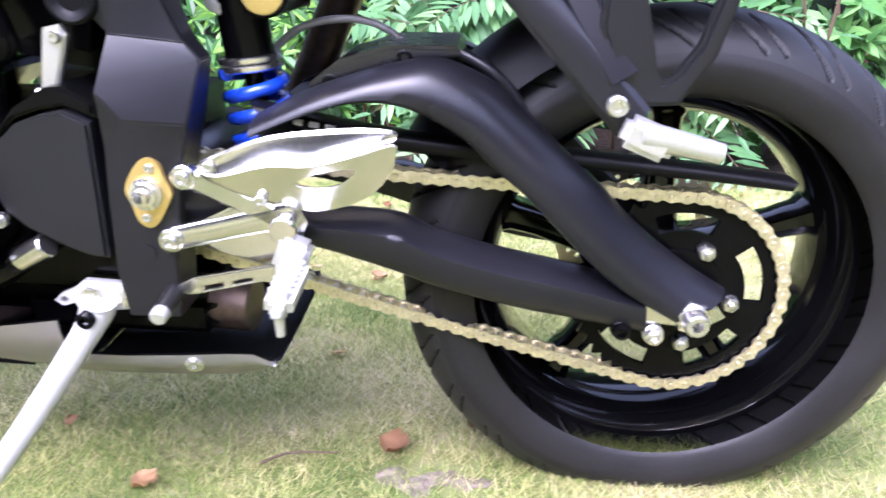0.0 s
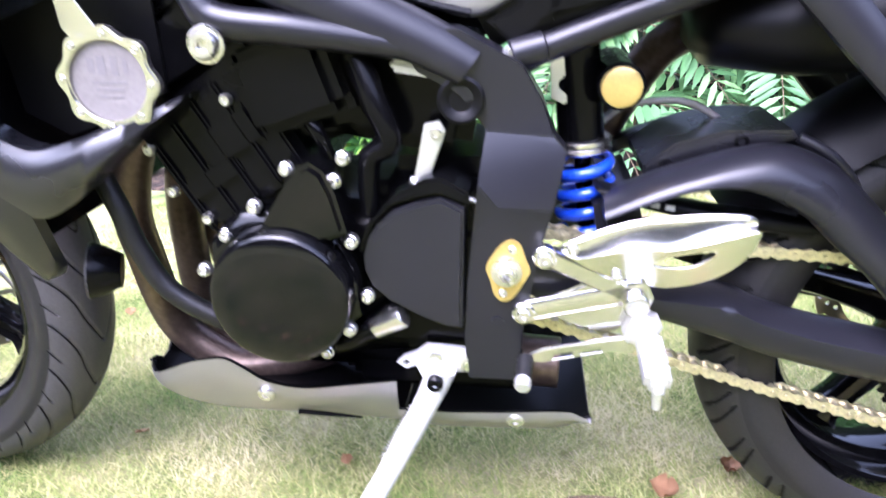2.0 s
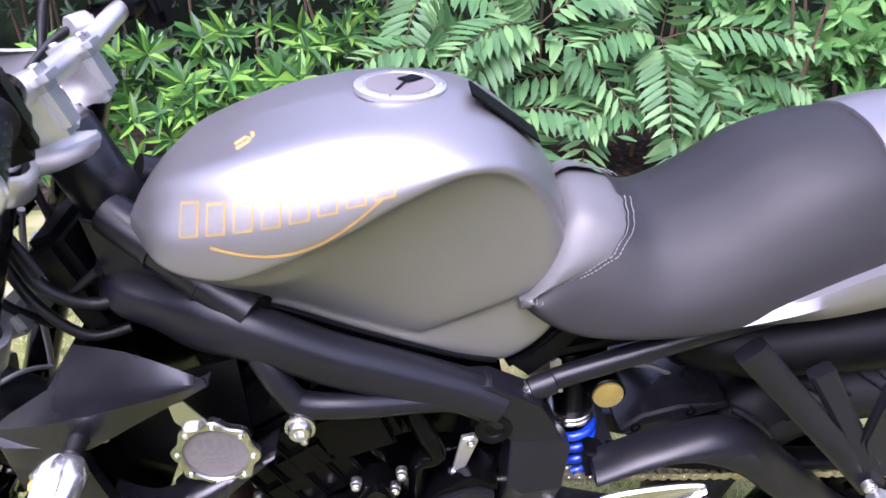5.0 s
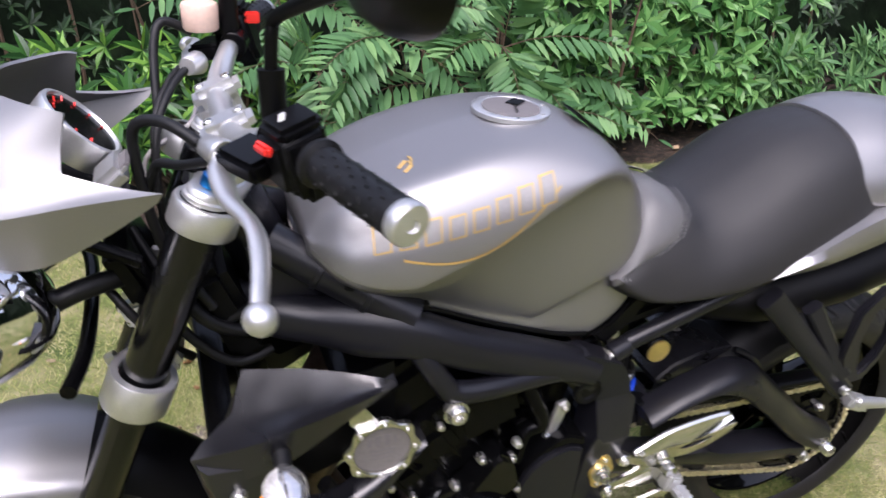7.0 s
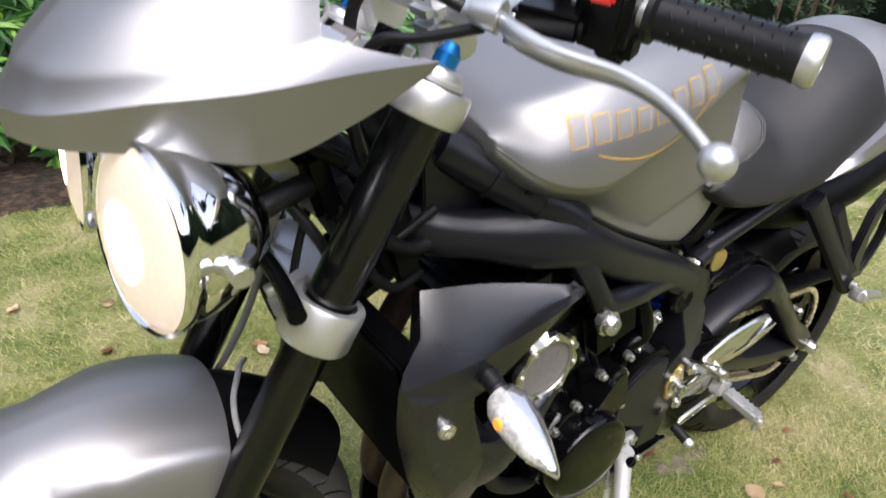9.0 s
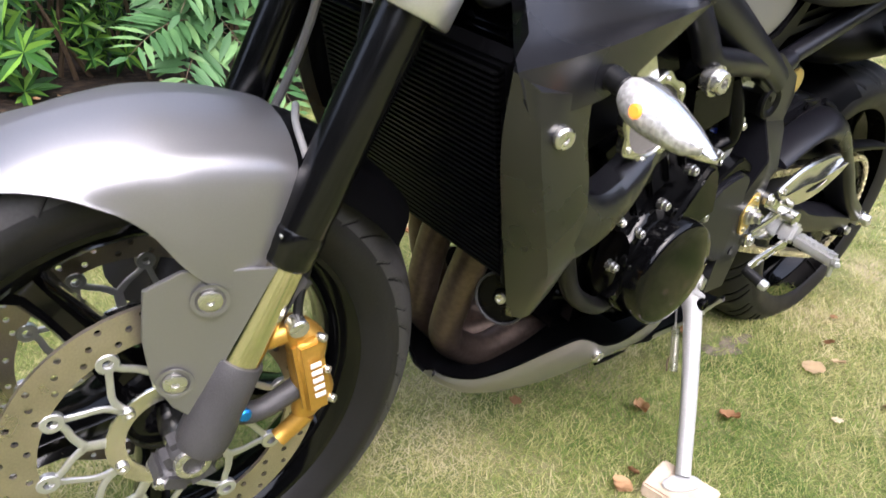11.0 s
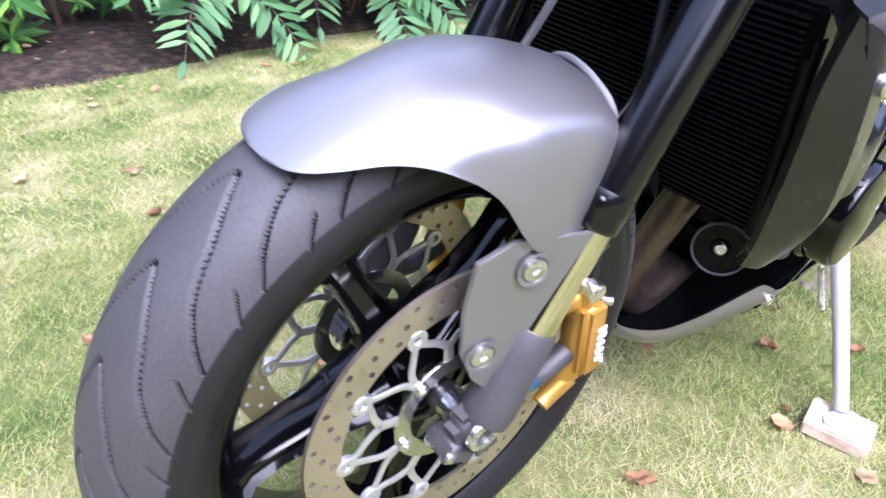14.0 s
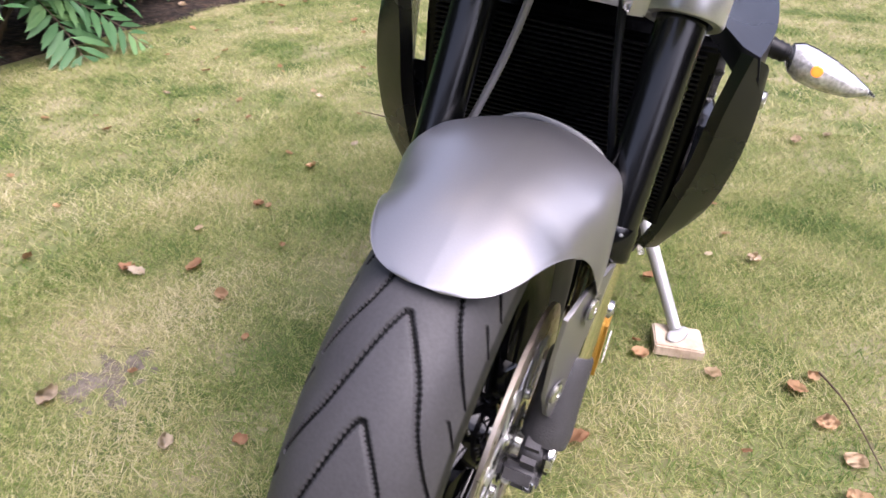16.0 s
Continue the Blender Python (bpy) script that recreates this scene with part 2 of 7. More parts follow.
def tube(bm, pts, r, seg=12, n=6, cap=True, flat=1.0):
    """A round bar along a smooth line; r: one radius or one for each given point."""
    line = cr(pts, n) if n > 1 else [V(p) for p in pts]
    rs = [r] * len(pts) if isinstance(r, (int, float)) else list(r)
    steps = len(line) - 1
    loops, up = [], None
    for i, p in enumerate(line):
        t = (line[min(i + 1, steps)] - line[max(i - 1, 0)]).normalized()
        if up is None:
            up = t.orthogonal().normalized() if abs(t.y) > 0.9 else (V((0, 1, 0)) - t * t.y).normalized()
        up = (up - t * up.dot(t)).normalized()
        side = t.cross(up)
        f = i / steps * (len(rs) - 1)
        k = min(int(f), len(rs) - 2)
        rad = rs[k] + (rs[k + 1] - rs[k]) * (f - k)
        loops.append([p + rad * (flat * math.cos(2 * math.pi * j / seg) * up + math.sin(2 * math.pi * j / seg) * side) for j in range(seg)])
    skin(bm, loops, True, cap)
    return bm


def spin(bm, prof, origin, axis=(0, 1, 0), seg=32, closed=False):
    """Turned form: prof gives (along the axis, radius)."""
    ax, o = V(axis).normalized(), V(origin)
    u = ax.orthogonal().normalized()
    w = ax.cross(u)
    rows = []
    for a, r in prof:
        if r < 1e-6:
            rows.append([bm.verts.new(o + ax * a)] * seg)
        else:
            rows.append([bm.verts.new(o + ax * a + r * (math.cos(2 * math.pi * j / seg) * u + math.sin(2 * math.pi * j / seg) * w)) for j in range(seg)])
    pairs = list(zip(rows, rows[1:])) + ([(rows[-1], rows[0])] if closed else [])
    for a, b in pairs:
        for i in range(seg):
            j = (i + 1) % seg
            vs = []
            for v in (a[i], a[j], b[j], b[i]):
                if v not in vs:
                    vs.append(v)
            if len(vs) > 2:
                bm.faces.new(vs)
    return bm


def rod(bm, p0, p1, r0, r1=None, seg=20, edge=0.0015):
    """A bar with softened ends."""
    p0, p1 = V(p0), V(p1)
    r1 = r0 if r1 is None else r1
    d = (p1 - p0).length
    e = min(edge, d / 3, r0 / 2, r1 / 2)
    return spin(bm, [(0, 0), (0, r0 - e), (e, r0), (d - e, r1), (d, r1 - e), (d, 0)], p0, p1 - p0, seg)


def plate(bm, outline, y0, y1, holes=(), edge=0.002, smooth=0):
    """A plate cut to an outline in x and z, from y0 to y1, with holes and softened rims."""
    loops = []
    for lp in (outline, *holes):
        pts = cr([(x, 0, z) for x, z in lp], smooth, True) if smooth > 1 else [V((x, 0, z)) for x, z in lp]
        loops.append(pts)
    tmp = bmesh.new()
    edges = []
    for pts in loops:
        vs = [tmp.verts.new((p.x, y0, p.z)) for p in pts]
        edges += [tmp.edges.new((vs[i], vs[(i + 1) % len(vs)])) for i in range(len(vs))]
    bmesh.ops.triangle_fill(tmp, use_beauty=True, use_dissolve=False, edges=edges)
    front = list(tmp.faces)
    ext = bmesh.ops.extrude_face_region(tmp, geom=front)
    for v in ext["geom"]:
        if isinstance(v, bmesh.types.BMVert):
            v.co.y = y1
    bmesh.ops.recalc_face_normals(tmp, faces=tmp.faces)
    if edge:
        rim = [e for e in tmp.edges if len(e.link_faces) == 2 and abs(e.verts[0].co.y - e.verts[1].co.y) < 1e-6
               and abs(abs(e.link_faces[0].normal.y) - abs(e.link_faces[1].normal.y)) > 0.5]
        bmesh.ops.bevel(tmp, geom=rim, offset=edge, segments=2, affect="EDGES", clamp_overlap=True)
    me = bpy.data.meshes.new("tmp")
    tmp.to_mesh(me)
    tmp.free()
    bm.from_mesh(me)
    bpy.data.meshes.remove(me)
    return bm


def block(bm, c, size, turn=(0, 0, 0), edge=0.003, seg=2):
    """A box with rounded edges."""
    tmp = bmesh.new()
    bmesh.ops.create_cube(tmp, size=1.0)
    for v in tmp.verts:
        v.co = V((v.co.x * size[0], v.co.y * size[1], v.co.z * size[2]))
    if edge:
        bmesh.ops.bevel(tmp, geom=list(tmp.edges), offset=min(edge, min(size) * 0.45), segments=seg, affect="EDGES")
    bmesh.ops.transform(tmp, matrix=pose(*c, *turn), verts=tmp.verts)
    me = bpy.data.meshes.new("tmp")
    tmp.to_mesh(me)
    tmp.free()
    bm.from_mesh(me)
    bpy.data.meshes.remove(me)
    return bm


def bolt_form(bm, p, r=0.007, h=0.006, axis=(0, -1, 0), seg=14):
    """A round head with a socket in it."""
    return spin(bm, [(-0.004, r), (h * 0.7, r), (h, r * 0.82), (h, r * 0.48), (h * 0.35, r * 0.45), (h * 0.35, 0)], p, axis, seg)


def nut_form(bm, p, r, h, axis=(0, -1, 0), hole=0.0):
    spin(bm, [(-0.002, 0), (-0.002, r), (h * 0.85, r), (h, r * 0.86), (h, hole), (h * 0.3, hole * 0.95), (h * 0.3, 0)] if hole else
         [(-0.002, 0), (-0.002, r), (h * 0.85, r), (h, r * 0.86), (h, 0)], p, axis, 6 if not hole else 12)
    return bm


def part(name, bm, material, parent, label="", sharp=38):
    """One mesh object under a thing or under a part."""
    if isinstance(bm, bmesh.types.BMesh):
        bmesh.ops.remove_doubles(bm, verts=bm.verts, dist=1e-6)
        bmesh.ops.recalc_face_normals(bm, faces=bm.faces)
        me = bpy.data.meshes.new(name)
        bm.to_mesh(me)
        bm.free()
    else:
        me = bm
    if not me.materials:
        me.materials.append(material)
    me.shade_smooth()
    me.set_sharp_from_angle(angle=radians(sharp))
    ob = new(name, me)
    ob.parent = parent
    return tagged(ob, label)


def B():
    return bmesh.new()


def grid_mesh(name, co, quads, material):
    """A mesh from arrays of places and faces."""
    me = bpy.data.meshes.new(name)
    k = quads.shape[1]
    me.vertices.add(len(co))
    me.vertices.foreach_set("co", np.asarray(co, np.float32).ravel())
    me.loops.add(quads.size)
    me.loops.foreach_set("vertex_index", quads.astype(np.int32).ravel())
    me.polygons.add(len(quads))
    me.polygons.foreach_set("loop_start", np.arange(0, quads.size, k, dtype=np.int32))
    me.update(calc_edges=True)
    me.materials.append(material)
    return me


# ---- the garden: lawn, bark border, shrubs ----
def ground_height(x, y):
    hollow = 0.018 * math.exp(-((x - 0.01) ** 2 + (y - 0.08) ** 2) / 0.045)
    return 0.006 * noise.noise(V((x * 0.9, y * 0.9, 0.3))) + 0.004 * noise.noise(V((x * 5, y * 5, 2.1))) - hollow


def make_ground():
    near = np.linspace(-4, 4, 161)
    far = 4 * 1.35 ** np.arange(1, 22)
    axis = np.concatenate([-far[::-1], near, far])
    gx, gy = np.meshgrid(axis - 0.7, axis + 0.6, indexing="ij")
    co = np.stack([gx, gy, np.zeros_like(gx)], -1).reshape(-1, 3)
    for v in co:
        if abs(v[0]) < 9 and abs(v[1]) < 9:
            v[2] = ground_height(v[0], v[1])
    n = len(axis)
    i, j = np.meshgrid(np.arange(n - 1), np.arange(n - 1), indexing="ij")
    a = (i * n + j).ravel()
    ob = new("ground", grid_mesh("ground", co, np.stack([a, a + n, a + n + 1, a + 1], 1), LAWN))
    ob.data.shade_smooth()
    return tagged(ob, "worn mown lawn with straw-coloured dry patches", "lawn", kind="structure")


def border_edge(x):
    return 2.48 - 0.12 * min(max((x - 0.8) / 1.2, 0), 1) + 0.07 * math.sin(x * 2.1 + 0.5) + 0.05 * noise.noise(V((x * 2.5, 7.7, 0)))


def make_border():
    bm = B()
    xs = np.linspace(-7, 9, 161)
    rows = []
    for x in xs:
        e = border_edge(x)
        rows.append([V((x, e + d, z + 0.02 * noise.noise(V((x * 6, d * 6, 1))))) for d, z in
                     ((0, -0.01), (0.03, 0.012), (0.12, 0.03), (0.3, 0.05), (0.6, 0.07), (1.0, 0.09), (1.7, 0.11), (3.0, 0.12), (5, 0.0))])
    skin(bm, rows, False, False)
    return tagged(part("mulch_bed", bm, SOIL, None), "dark bark mulch bed along the lawn edge", "flower bed", kind="structure")


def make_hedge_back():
    """The dense growth that closes the garden all round; deep shade in its colour."""
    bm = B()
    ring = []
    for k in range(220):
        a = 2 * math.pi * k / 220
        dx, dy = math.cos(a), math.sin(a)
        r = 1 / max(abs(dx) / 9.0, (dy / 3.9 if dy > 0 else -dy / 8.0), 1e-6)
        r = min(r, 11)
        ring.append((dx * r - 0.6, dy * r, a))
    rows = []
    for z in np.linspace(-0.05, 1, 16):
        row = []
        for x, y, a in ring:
            # stretches out of view stand tall to hold back low sky light
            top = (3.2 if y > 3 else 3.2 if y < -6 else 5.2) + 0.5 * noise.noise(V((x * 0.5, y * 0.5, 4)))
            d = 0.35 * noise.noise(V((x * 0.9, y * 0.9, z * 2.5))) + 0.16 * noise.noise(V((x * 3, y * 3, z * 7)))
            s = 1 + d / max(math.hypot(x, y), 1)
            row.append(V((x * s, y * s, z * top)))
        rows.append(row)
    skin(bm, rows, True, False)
    return tagged(part("backdrop", bm, HEDGE, None), "dense evergreen growth enclosing the garden, its deep shade put into the colour", "hedge", kind="structure")


def leaf_cards(places, dirs, ups, lengths, widths, material, name, fold=0.25, droop=0.25):
    """Many folded, pointed leaves in one mesh: each has a midrib and two curved halves."""
    n = len(places)
    d = dirs / np.linalg.norm(dirs, axis=1, keepdims=True)
    s = np.cross(d, ups)
    s /= np.linalg.norm(s, axis=1, keepdims=True) + 1e-9
    u = np.cross(s, d)
    L, W = lengths[:, None], widths[:, None]
    ts = (0.0, 0.32, 0.68, 1.0)
    mid = [places + d * L * t - u * L * droop * t * t for t in ts]
    lf = [mid[i] + s * W * w + u * W * fold for i, w in ((1, 0.5), (2, 0.42))]
    rt = [mid[i] - s * W * w + u * W * fold for i, w in ((1, 0.5), (2, 0.42))]
    co = np.stack([*mid, *lf, *rt], 1).reshape(-1, 3)
    base = np.arange(n)[:, None] * 8
    tri = np.array([[0, 1, 4], [1, 2, 5], [1, 5, 4], [2, 3, 5], [0, 6, 1], [1, 7, 2], [1, 6, 7], [2, 7, 3]])
    faces = (base[:, None, :] + tri[None]).reshape(-1, 3)
    return grid_mesh(name, co, faces, material)


rng = np.random.default_rng(7)


def whorls(tips, per, length, width, material, name, spread=0.9):
    """Rosettes of leaves round shoot tips; each tip is a place and a direction."""
    P, D, U, L, W = [], [], [], [], []
    for p, ax in tips:
        ax = V(ax).normalized()
        a = ax.orthogonal().normalized()
        b = ax.cross(a)
        k0 = rng.random() * 6.28
        for k in range(per):
            f = k / per
            ang = k0 + 2.4 * k
            tilt = spread * (0.75 + 0.5 * rng.random())
            d = ax * math.cos(tilt) + (a * math.cos(ang) + b * math.sin(ang)) * math.sin(tilt)
            P.append(V(p) - ax * 0.05 * f * rng.random())
            D.append(d)
            U.append(ax + 0.01 * a)
            s = 0.7 + 0.5 * rng.random()
            L.append(length * s)
            W.append(width * s)
    return leaf_cards(np.array(P), np.array(D), np.array(U), np.array(L), np.array(W), material, name)


def shrub(kind, label, x0, x1, y0, y1, z1, stems, tips_n, per, length, width, material, category, spread=0.9, clump=7):
    """A broad shrub: forked stems, many single sprays in front and a crown of leaf whorls."""
    thing = tagged(new(kind), label, category)
    thing.location = ((x0 + x1) / 2, (y0 + y1) / 2, 0.05)
    off = V(thing.location)
    bm = B()
    for _ in range(stems):
        p = V((x0 + (x1 - x0) * rng.random(), y0 + 0.3 + (y1 - y0 - 0.3) * rng.random(), 0.03))
        q = p + V(((rng.random() - 0.5) * 0.5, -0.25 * rng.random(), z1 * (0.5 + 0.4 * rng.random())))
        mid = (p + q) / 2 + V(((rng.random() - 0.5) * 0.2, 0, 0))
        tube(bm, [p - off, mid - off, q - off], [0.014, 0.010, 0.005], 6, 4)
    part("stem", bm, TWIG, thing)
    tips = []
    for _ in range(tips_n):
        x = x0 + (x1 - x0) * rng.random()
        z = 0.10 + z1 * rng.random() ** 0.9
        depth = rng.random() ** 1.6
        bulge = 0.5 + 0.5 * noise.noise(V((x * 2.2, z * 2.2, x0)))
        y = y0 + (y1 - y0) * (0.45 * bulge + 0.55 * depth) + max(0, z - 0.75 * z1) * 0.5
        d = V(((rng.random() - 0.5) * 1.4, -0.7 - 0.5 * rng.random(), 0.35 + 0.6 * rng.random()))
        tips.append((V((x, y, z)) - off, d, y))
    tips.sort(key=lambda t: t[2])
    near, rest = tips[:clump * 8], tips[clump * 8:]
    for i in range(len(near)):
        part("leaf_spray", whorls([(p, d) for p, d, _ in near[i:i + 1]], per, length, width, material, "leaf_spray", spread), material, thing)
    tagged(part("crown", whorls([(p, d) for p, d, _ in rest], per, length, width, material, "crown", spread), material, thing), kind="stuff")
    return thing


def frond(base, tip, sag, pairs, leaflet, lift):
    """One pinnate frond: a stalk with paired leaflets and one at the end."""
    base, tip = V(base), V(tip)
    P, D, U, L, W = [], [], [], [], []
    line = [base.lerp(tip, t) + V((0, 0, sag * 4 * t * (1 - t))) for t in np.linspace(0, 1, 12)]
    axis = (tip - base).normalized()
    up = V((-0.15, -0.75, 0.65)) if lift else V((0, -0.5, 0.85))
    side = axis.cross(up).normalized()
    up = side.cross(axis)
    for k in range(pairs):
        t = 0.16 + 0.8 * k / pairs
        f = t * 11
        i = min(int(f), 10)
        p = line[i].lerp(line[i + 1], f - i)
        ax = (line[i + 1] - line[i]).normalized()
        size = leaflet * (0.55 + 0.75 * math.sin(math.pi * min(0.12 + t * 0.85, 1)))
        for s in (-1, 1):
            P.append(p)
            D.append(side * s * 0.86 + ax * 0.5 + V((rng.normal(0, 0.06), rng.normal(0, 0.06), rng.normal(0, 0.06) - 0.05)))
            U.append(up)
            L.append(size * (0.92 + 0.16 * rng.random()))
            W.append(size * 0.21)
    P.append(line[-1]); D.append(axis); U.append(up); L.append(leaflet * 0.7); W.append(leaflet * 0.2)
    me = leaf_cards(np.array(P), np.array(D), np.array(U), np.array(L), np.array(W), FERN, "frond", 0.12, 0.12)
    return me, line


def sumac():
    thing = tagged(new("sumac_shrub"), "bright green sumac with long arching feathery fronds", "shrub")
    off = V((0.15, 2.7, 0.05))
    thing.location = off + V((0.0, 0.15, 0.06))
    stems = B()
    heads = ((-0.42, 2.60, 0.55), (-0.05, 2.50, 0.70), (0.28, 2.55, 0.42), (0.55, 2.48, 0.62), (0.82, 2.62, 0.40), (0.05, 2.85, 0.95), (0.5, 2.8, 0.9), (-0.55, 2.8, 0.9), (-0.25, 2.42, 0.30), (0.62, 2.40, 0.22))
    for hx, hy, hz in heads:
        tube(stems, [V((hx * 0.8 + 0.05, hy + 0.15, 0.0)) - off, V((hx * 0.9, hy + 0.08, hz * 0.5)) - off, V((hx, hy, hz)) - off], [0.012, 0.009, 0.006], 6, 4)
        for k in range(5):
            a = 2 * math.pi * (k + rng.random() * 0.7) / 5
            ln = 0.46 + 0.24 * rng.random()
            tip = V((hx + math.cos(a) * ln, hy - 0.20 - 0.16 * rng.random() + 0.12 * math.sin(a), hz + math.sin(a) * ln * 0.55 - 0.10))
            me, line = frond(V((hx, hy, hz)) - off, tip - off, 0.08, 12, 0.145, k % 2)
            fr = part("frond", me, FERN, thing)
            bm = B()
            tube(bm, line[::2] + [line[-1]], [0.0035, 0.0012], 5, 1)
            part("stalk", bm, TWIG, fr)
    part("stem", stems, TWIG, thing)
    return thing


def make_grass():
    """Blades on the stretch of lawn that is seen from close by."""
    def patch(n, x0, x1, y0, y1, h0, h1, w):
        x = x0 + (x1 - x0) * rng.random(n)
        y = y0 + (y1 - y0) * rng.random(n)
        keep = np.array([noise.noise(V((a * 1.3, b * 1.3, 9))) + 0.35 * noise.noise(V((a * 7, b * 7, 3))) for a, b in zip(x, y)])
        ok = (keep + rng.random(n) * 1.1 > 0.0)
        bare = ((x + 0.28) ** 2 / 0.0081 + (y + 0.05) ** 2 / 0.0020 < 1) | ((x + 1.18) ** 2 / 0.0090 + (y - 0.70) ** 2 / 0.0072 < 1)
        ok &= ~(bare & (rng.random(n) < 0.6))
        ok &= ~((abs(x + 0.768) < 0.042) & (abs(y + 0.263) < 0.052))
        x, y = x[ok], y[ok]
        n = len(x)
        z = np.array([ground_height(a, b) for a, b in zip(x, y)])
        a = rng.random(n) * 2 * math.pi
        h = h0 + (h1 - h0) * rng.random(n)
        lean = h * (0.8 + 2.0 * rng.random(n))
        b = rng.random(n) * 2 * math.pi
        p = np.stack([x, y, z - 0.001], 1)
        s = np.stack([-np.sin(b), np.cos(b), np.zeros(n)], 1) * w * (0.6 + 0.8 * rng.random(n))[:, None]
        top = p + np.stack([np.cos(b) * lean, np.sin(b) * lean, h], 1)
        co = np.stack([p - s, p + s, top], 1).reshape(-1, 3)
        f = np.arange(n)[:, None] * 3 + np.array([[0, 1, 2]])
        return co, f
    pieces = [patch(330000, -2.0, 0.6, -0.75, 1.1, 0.006, 0.016, 0.0009), patch(120000, -2.2, 2.6, 1.0, 2.5, 0.008, 0.020, 0.0014),
              patch(60000, 0.55, 3.6, -1.3, 1.1, 0.008, 0.022, 0.0018), patch(70000, -2.2, 0.6, -2.0, -0.74, 0.008, 0.018, 0.0014), patch(12000, 2.5, 5.0, -2.0, 2.3, 0.012, 0.030, 0.0028)]
    base, cs, fs = 0, [], []
    for co, f in pieces:
        cs.append(co)
        fs.append(f + base)
        base += len(co)
    ob = new("grass", grid_mesh("grass", np.concatenate(cs), np.concatenate(fs), BLADE))
    return tagged(ob, "short mown grass blades, green and straw coloured", "grass", kind="stuff")


def make_fallen_leaf(curl, long_, seed):
    r = random.Random(seed)
    bm = B()
    n = 9
    rows = []
    for i in range(n):
        t = i / (n - 1)
        w = long_ * 0.40 * math.sin(math.pi * min(t * 0.93 + 0.03, 1)) ** 0.8
        row = []
        for j in range(-3, 4):
            f = j / 3
            jag = 1 + 0.10 * r.uniform(-1, 1) * abs(f)
            row.append(V(((t - 0.5) * long_, f * w * jag, curl * long_ * (f * f * 0.5 + (t - 0.5) ** 2) + 0.003 * r.uniform(-1, 1))))
        rows.append(row)
    skin(bm, rows, False, False)
    bmesh.ops.solidify(bm, geom=bm.faces, thickness=0.0008)
    return bm


make_ground()
make_border()
make_hedge_back()
make_grass()
sumac()
shrub("laurel_shrub", "glossy green laurel with broad pointed leaves", 0.75, 2.6, 2.38, 3.2, 1.05, 14, 260, 8, 0.125, 0.050, LAUREL, "shrub", 0.95, 9)
shrub("rhododendron_shrub", "rhododendron with whorls of narrow green leaves", -2.6, -0.95, 2.62, 3.3, 0.66, 14, 120, 9, 0.14, 0.038, RHODO, "shrub", 1.05, 8)
shrub("low_shrub", "low leafy shrub with a few bright green shoots", -0.95, -0.30, 2.85, 3.4, 0.95, 8, 60, 8, 0.10, 0.030, RHODO, "shrub", 1.05, 4)
shrub("evergreen_shrub", "tall dark evergreen shrub with deep shade put into its leaf colour", -3.2, -0.3, 3.15, 3.8, 1.8, 14, 330, 7, 0.08, 0.026, SHADELEAF, "shrub", 1.0, 4)
shrub("evergreen_shrub", "tall dark evergreen shrub with deep shade put into its leaf colour", -0.5, 3.2, 3.25, 3.8, 2.0, 14, 330, 7, 0.08, 0.026, SHADELEAF, "shrub", 1.0, 4)
shrub("evergreen_shrub", "tall dark evergreen shrub with deep shade put into its leaf colour", 2.9, 7.0, 2.70, 3.7, 2.1, 16, 420, 7, 0.09, 0.03, SHADELEAF, "shrub", 1.0, 4)
shrub("fern_clump", "low green plant at the foot of the border", 2.2, 3.4, 2.40, 2.9, 0.45, 5, 70, 8, 0.14, 0.032, FERN, "plant", 1.1, 3)
# ---- the motorcycle: built upright on its own axes, then leaned on its stand ----
# own axes: rear axle above the origin, nose towards -x, left side towards -y
bike = tagged(new("motorcycle"), "matt graphite and black naked sports motorcycle leaning on its side stand", "motorcycle")
bike.matrix_world = pose(-0.0249, 0.0445, -0.0426, 8.41, 2.16, 0.44)
REAR, FRONT = V((-0.004, 0.040, 0.307)), V((-1.400, 0, 0.3010))


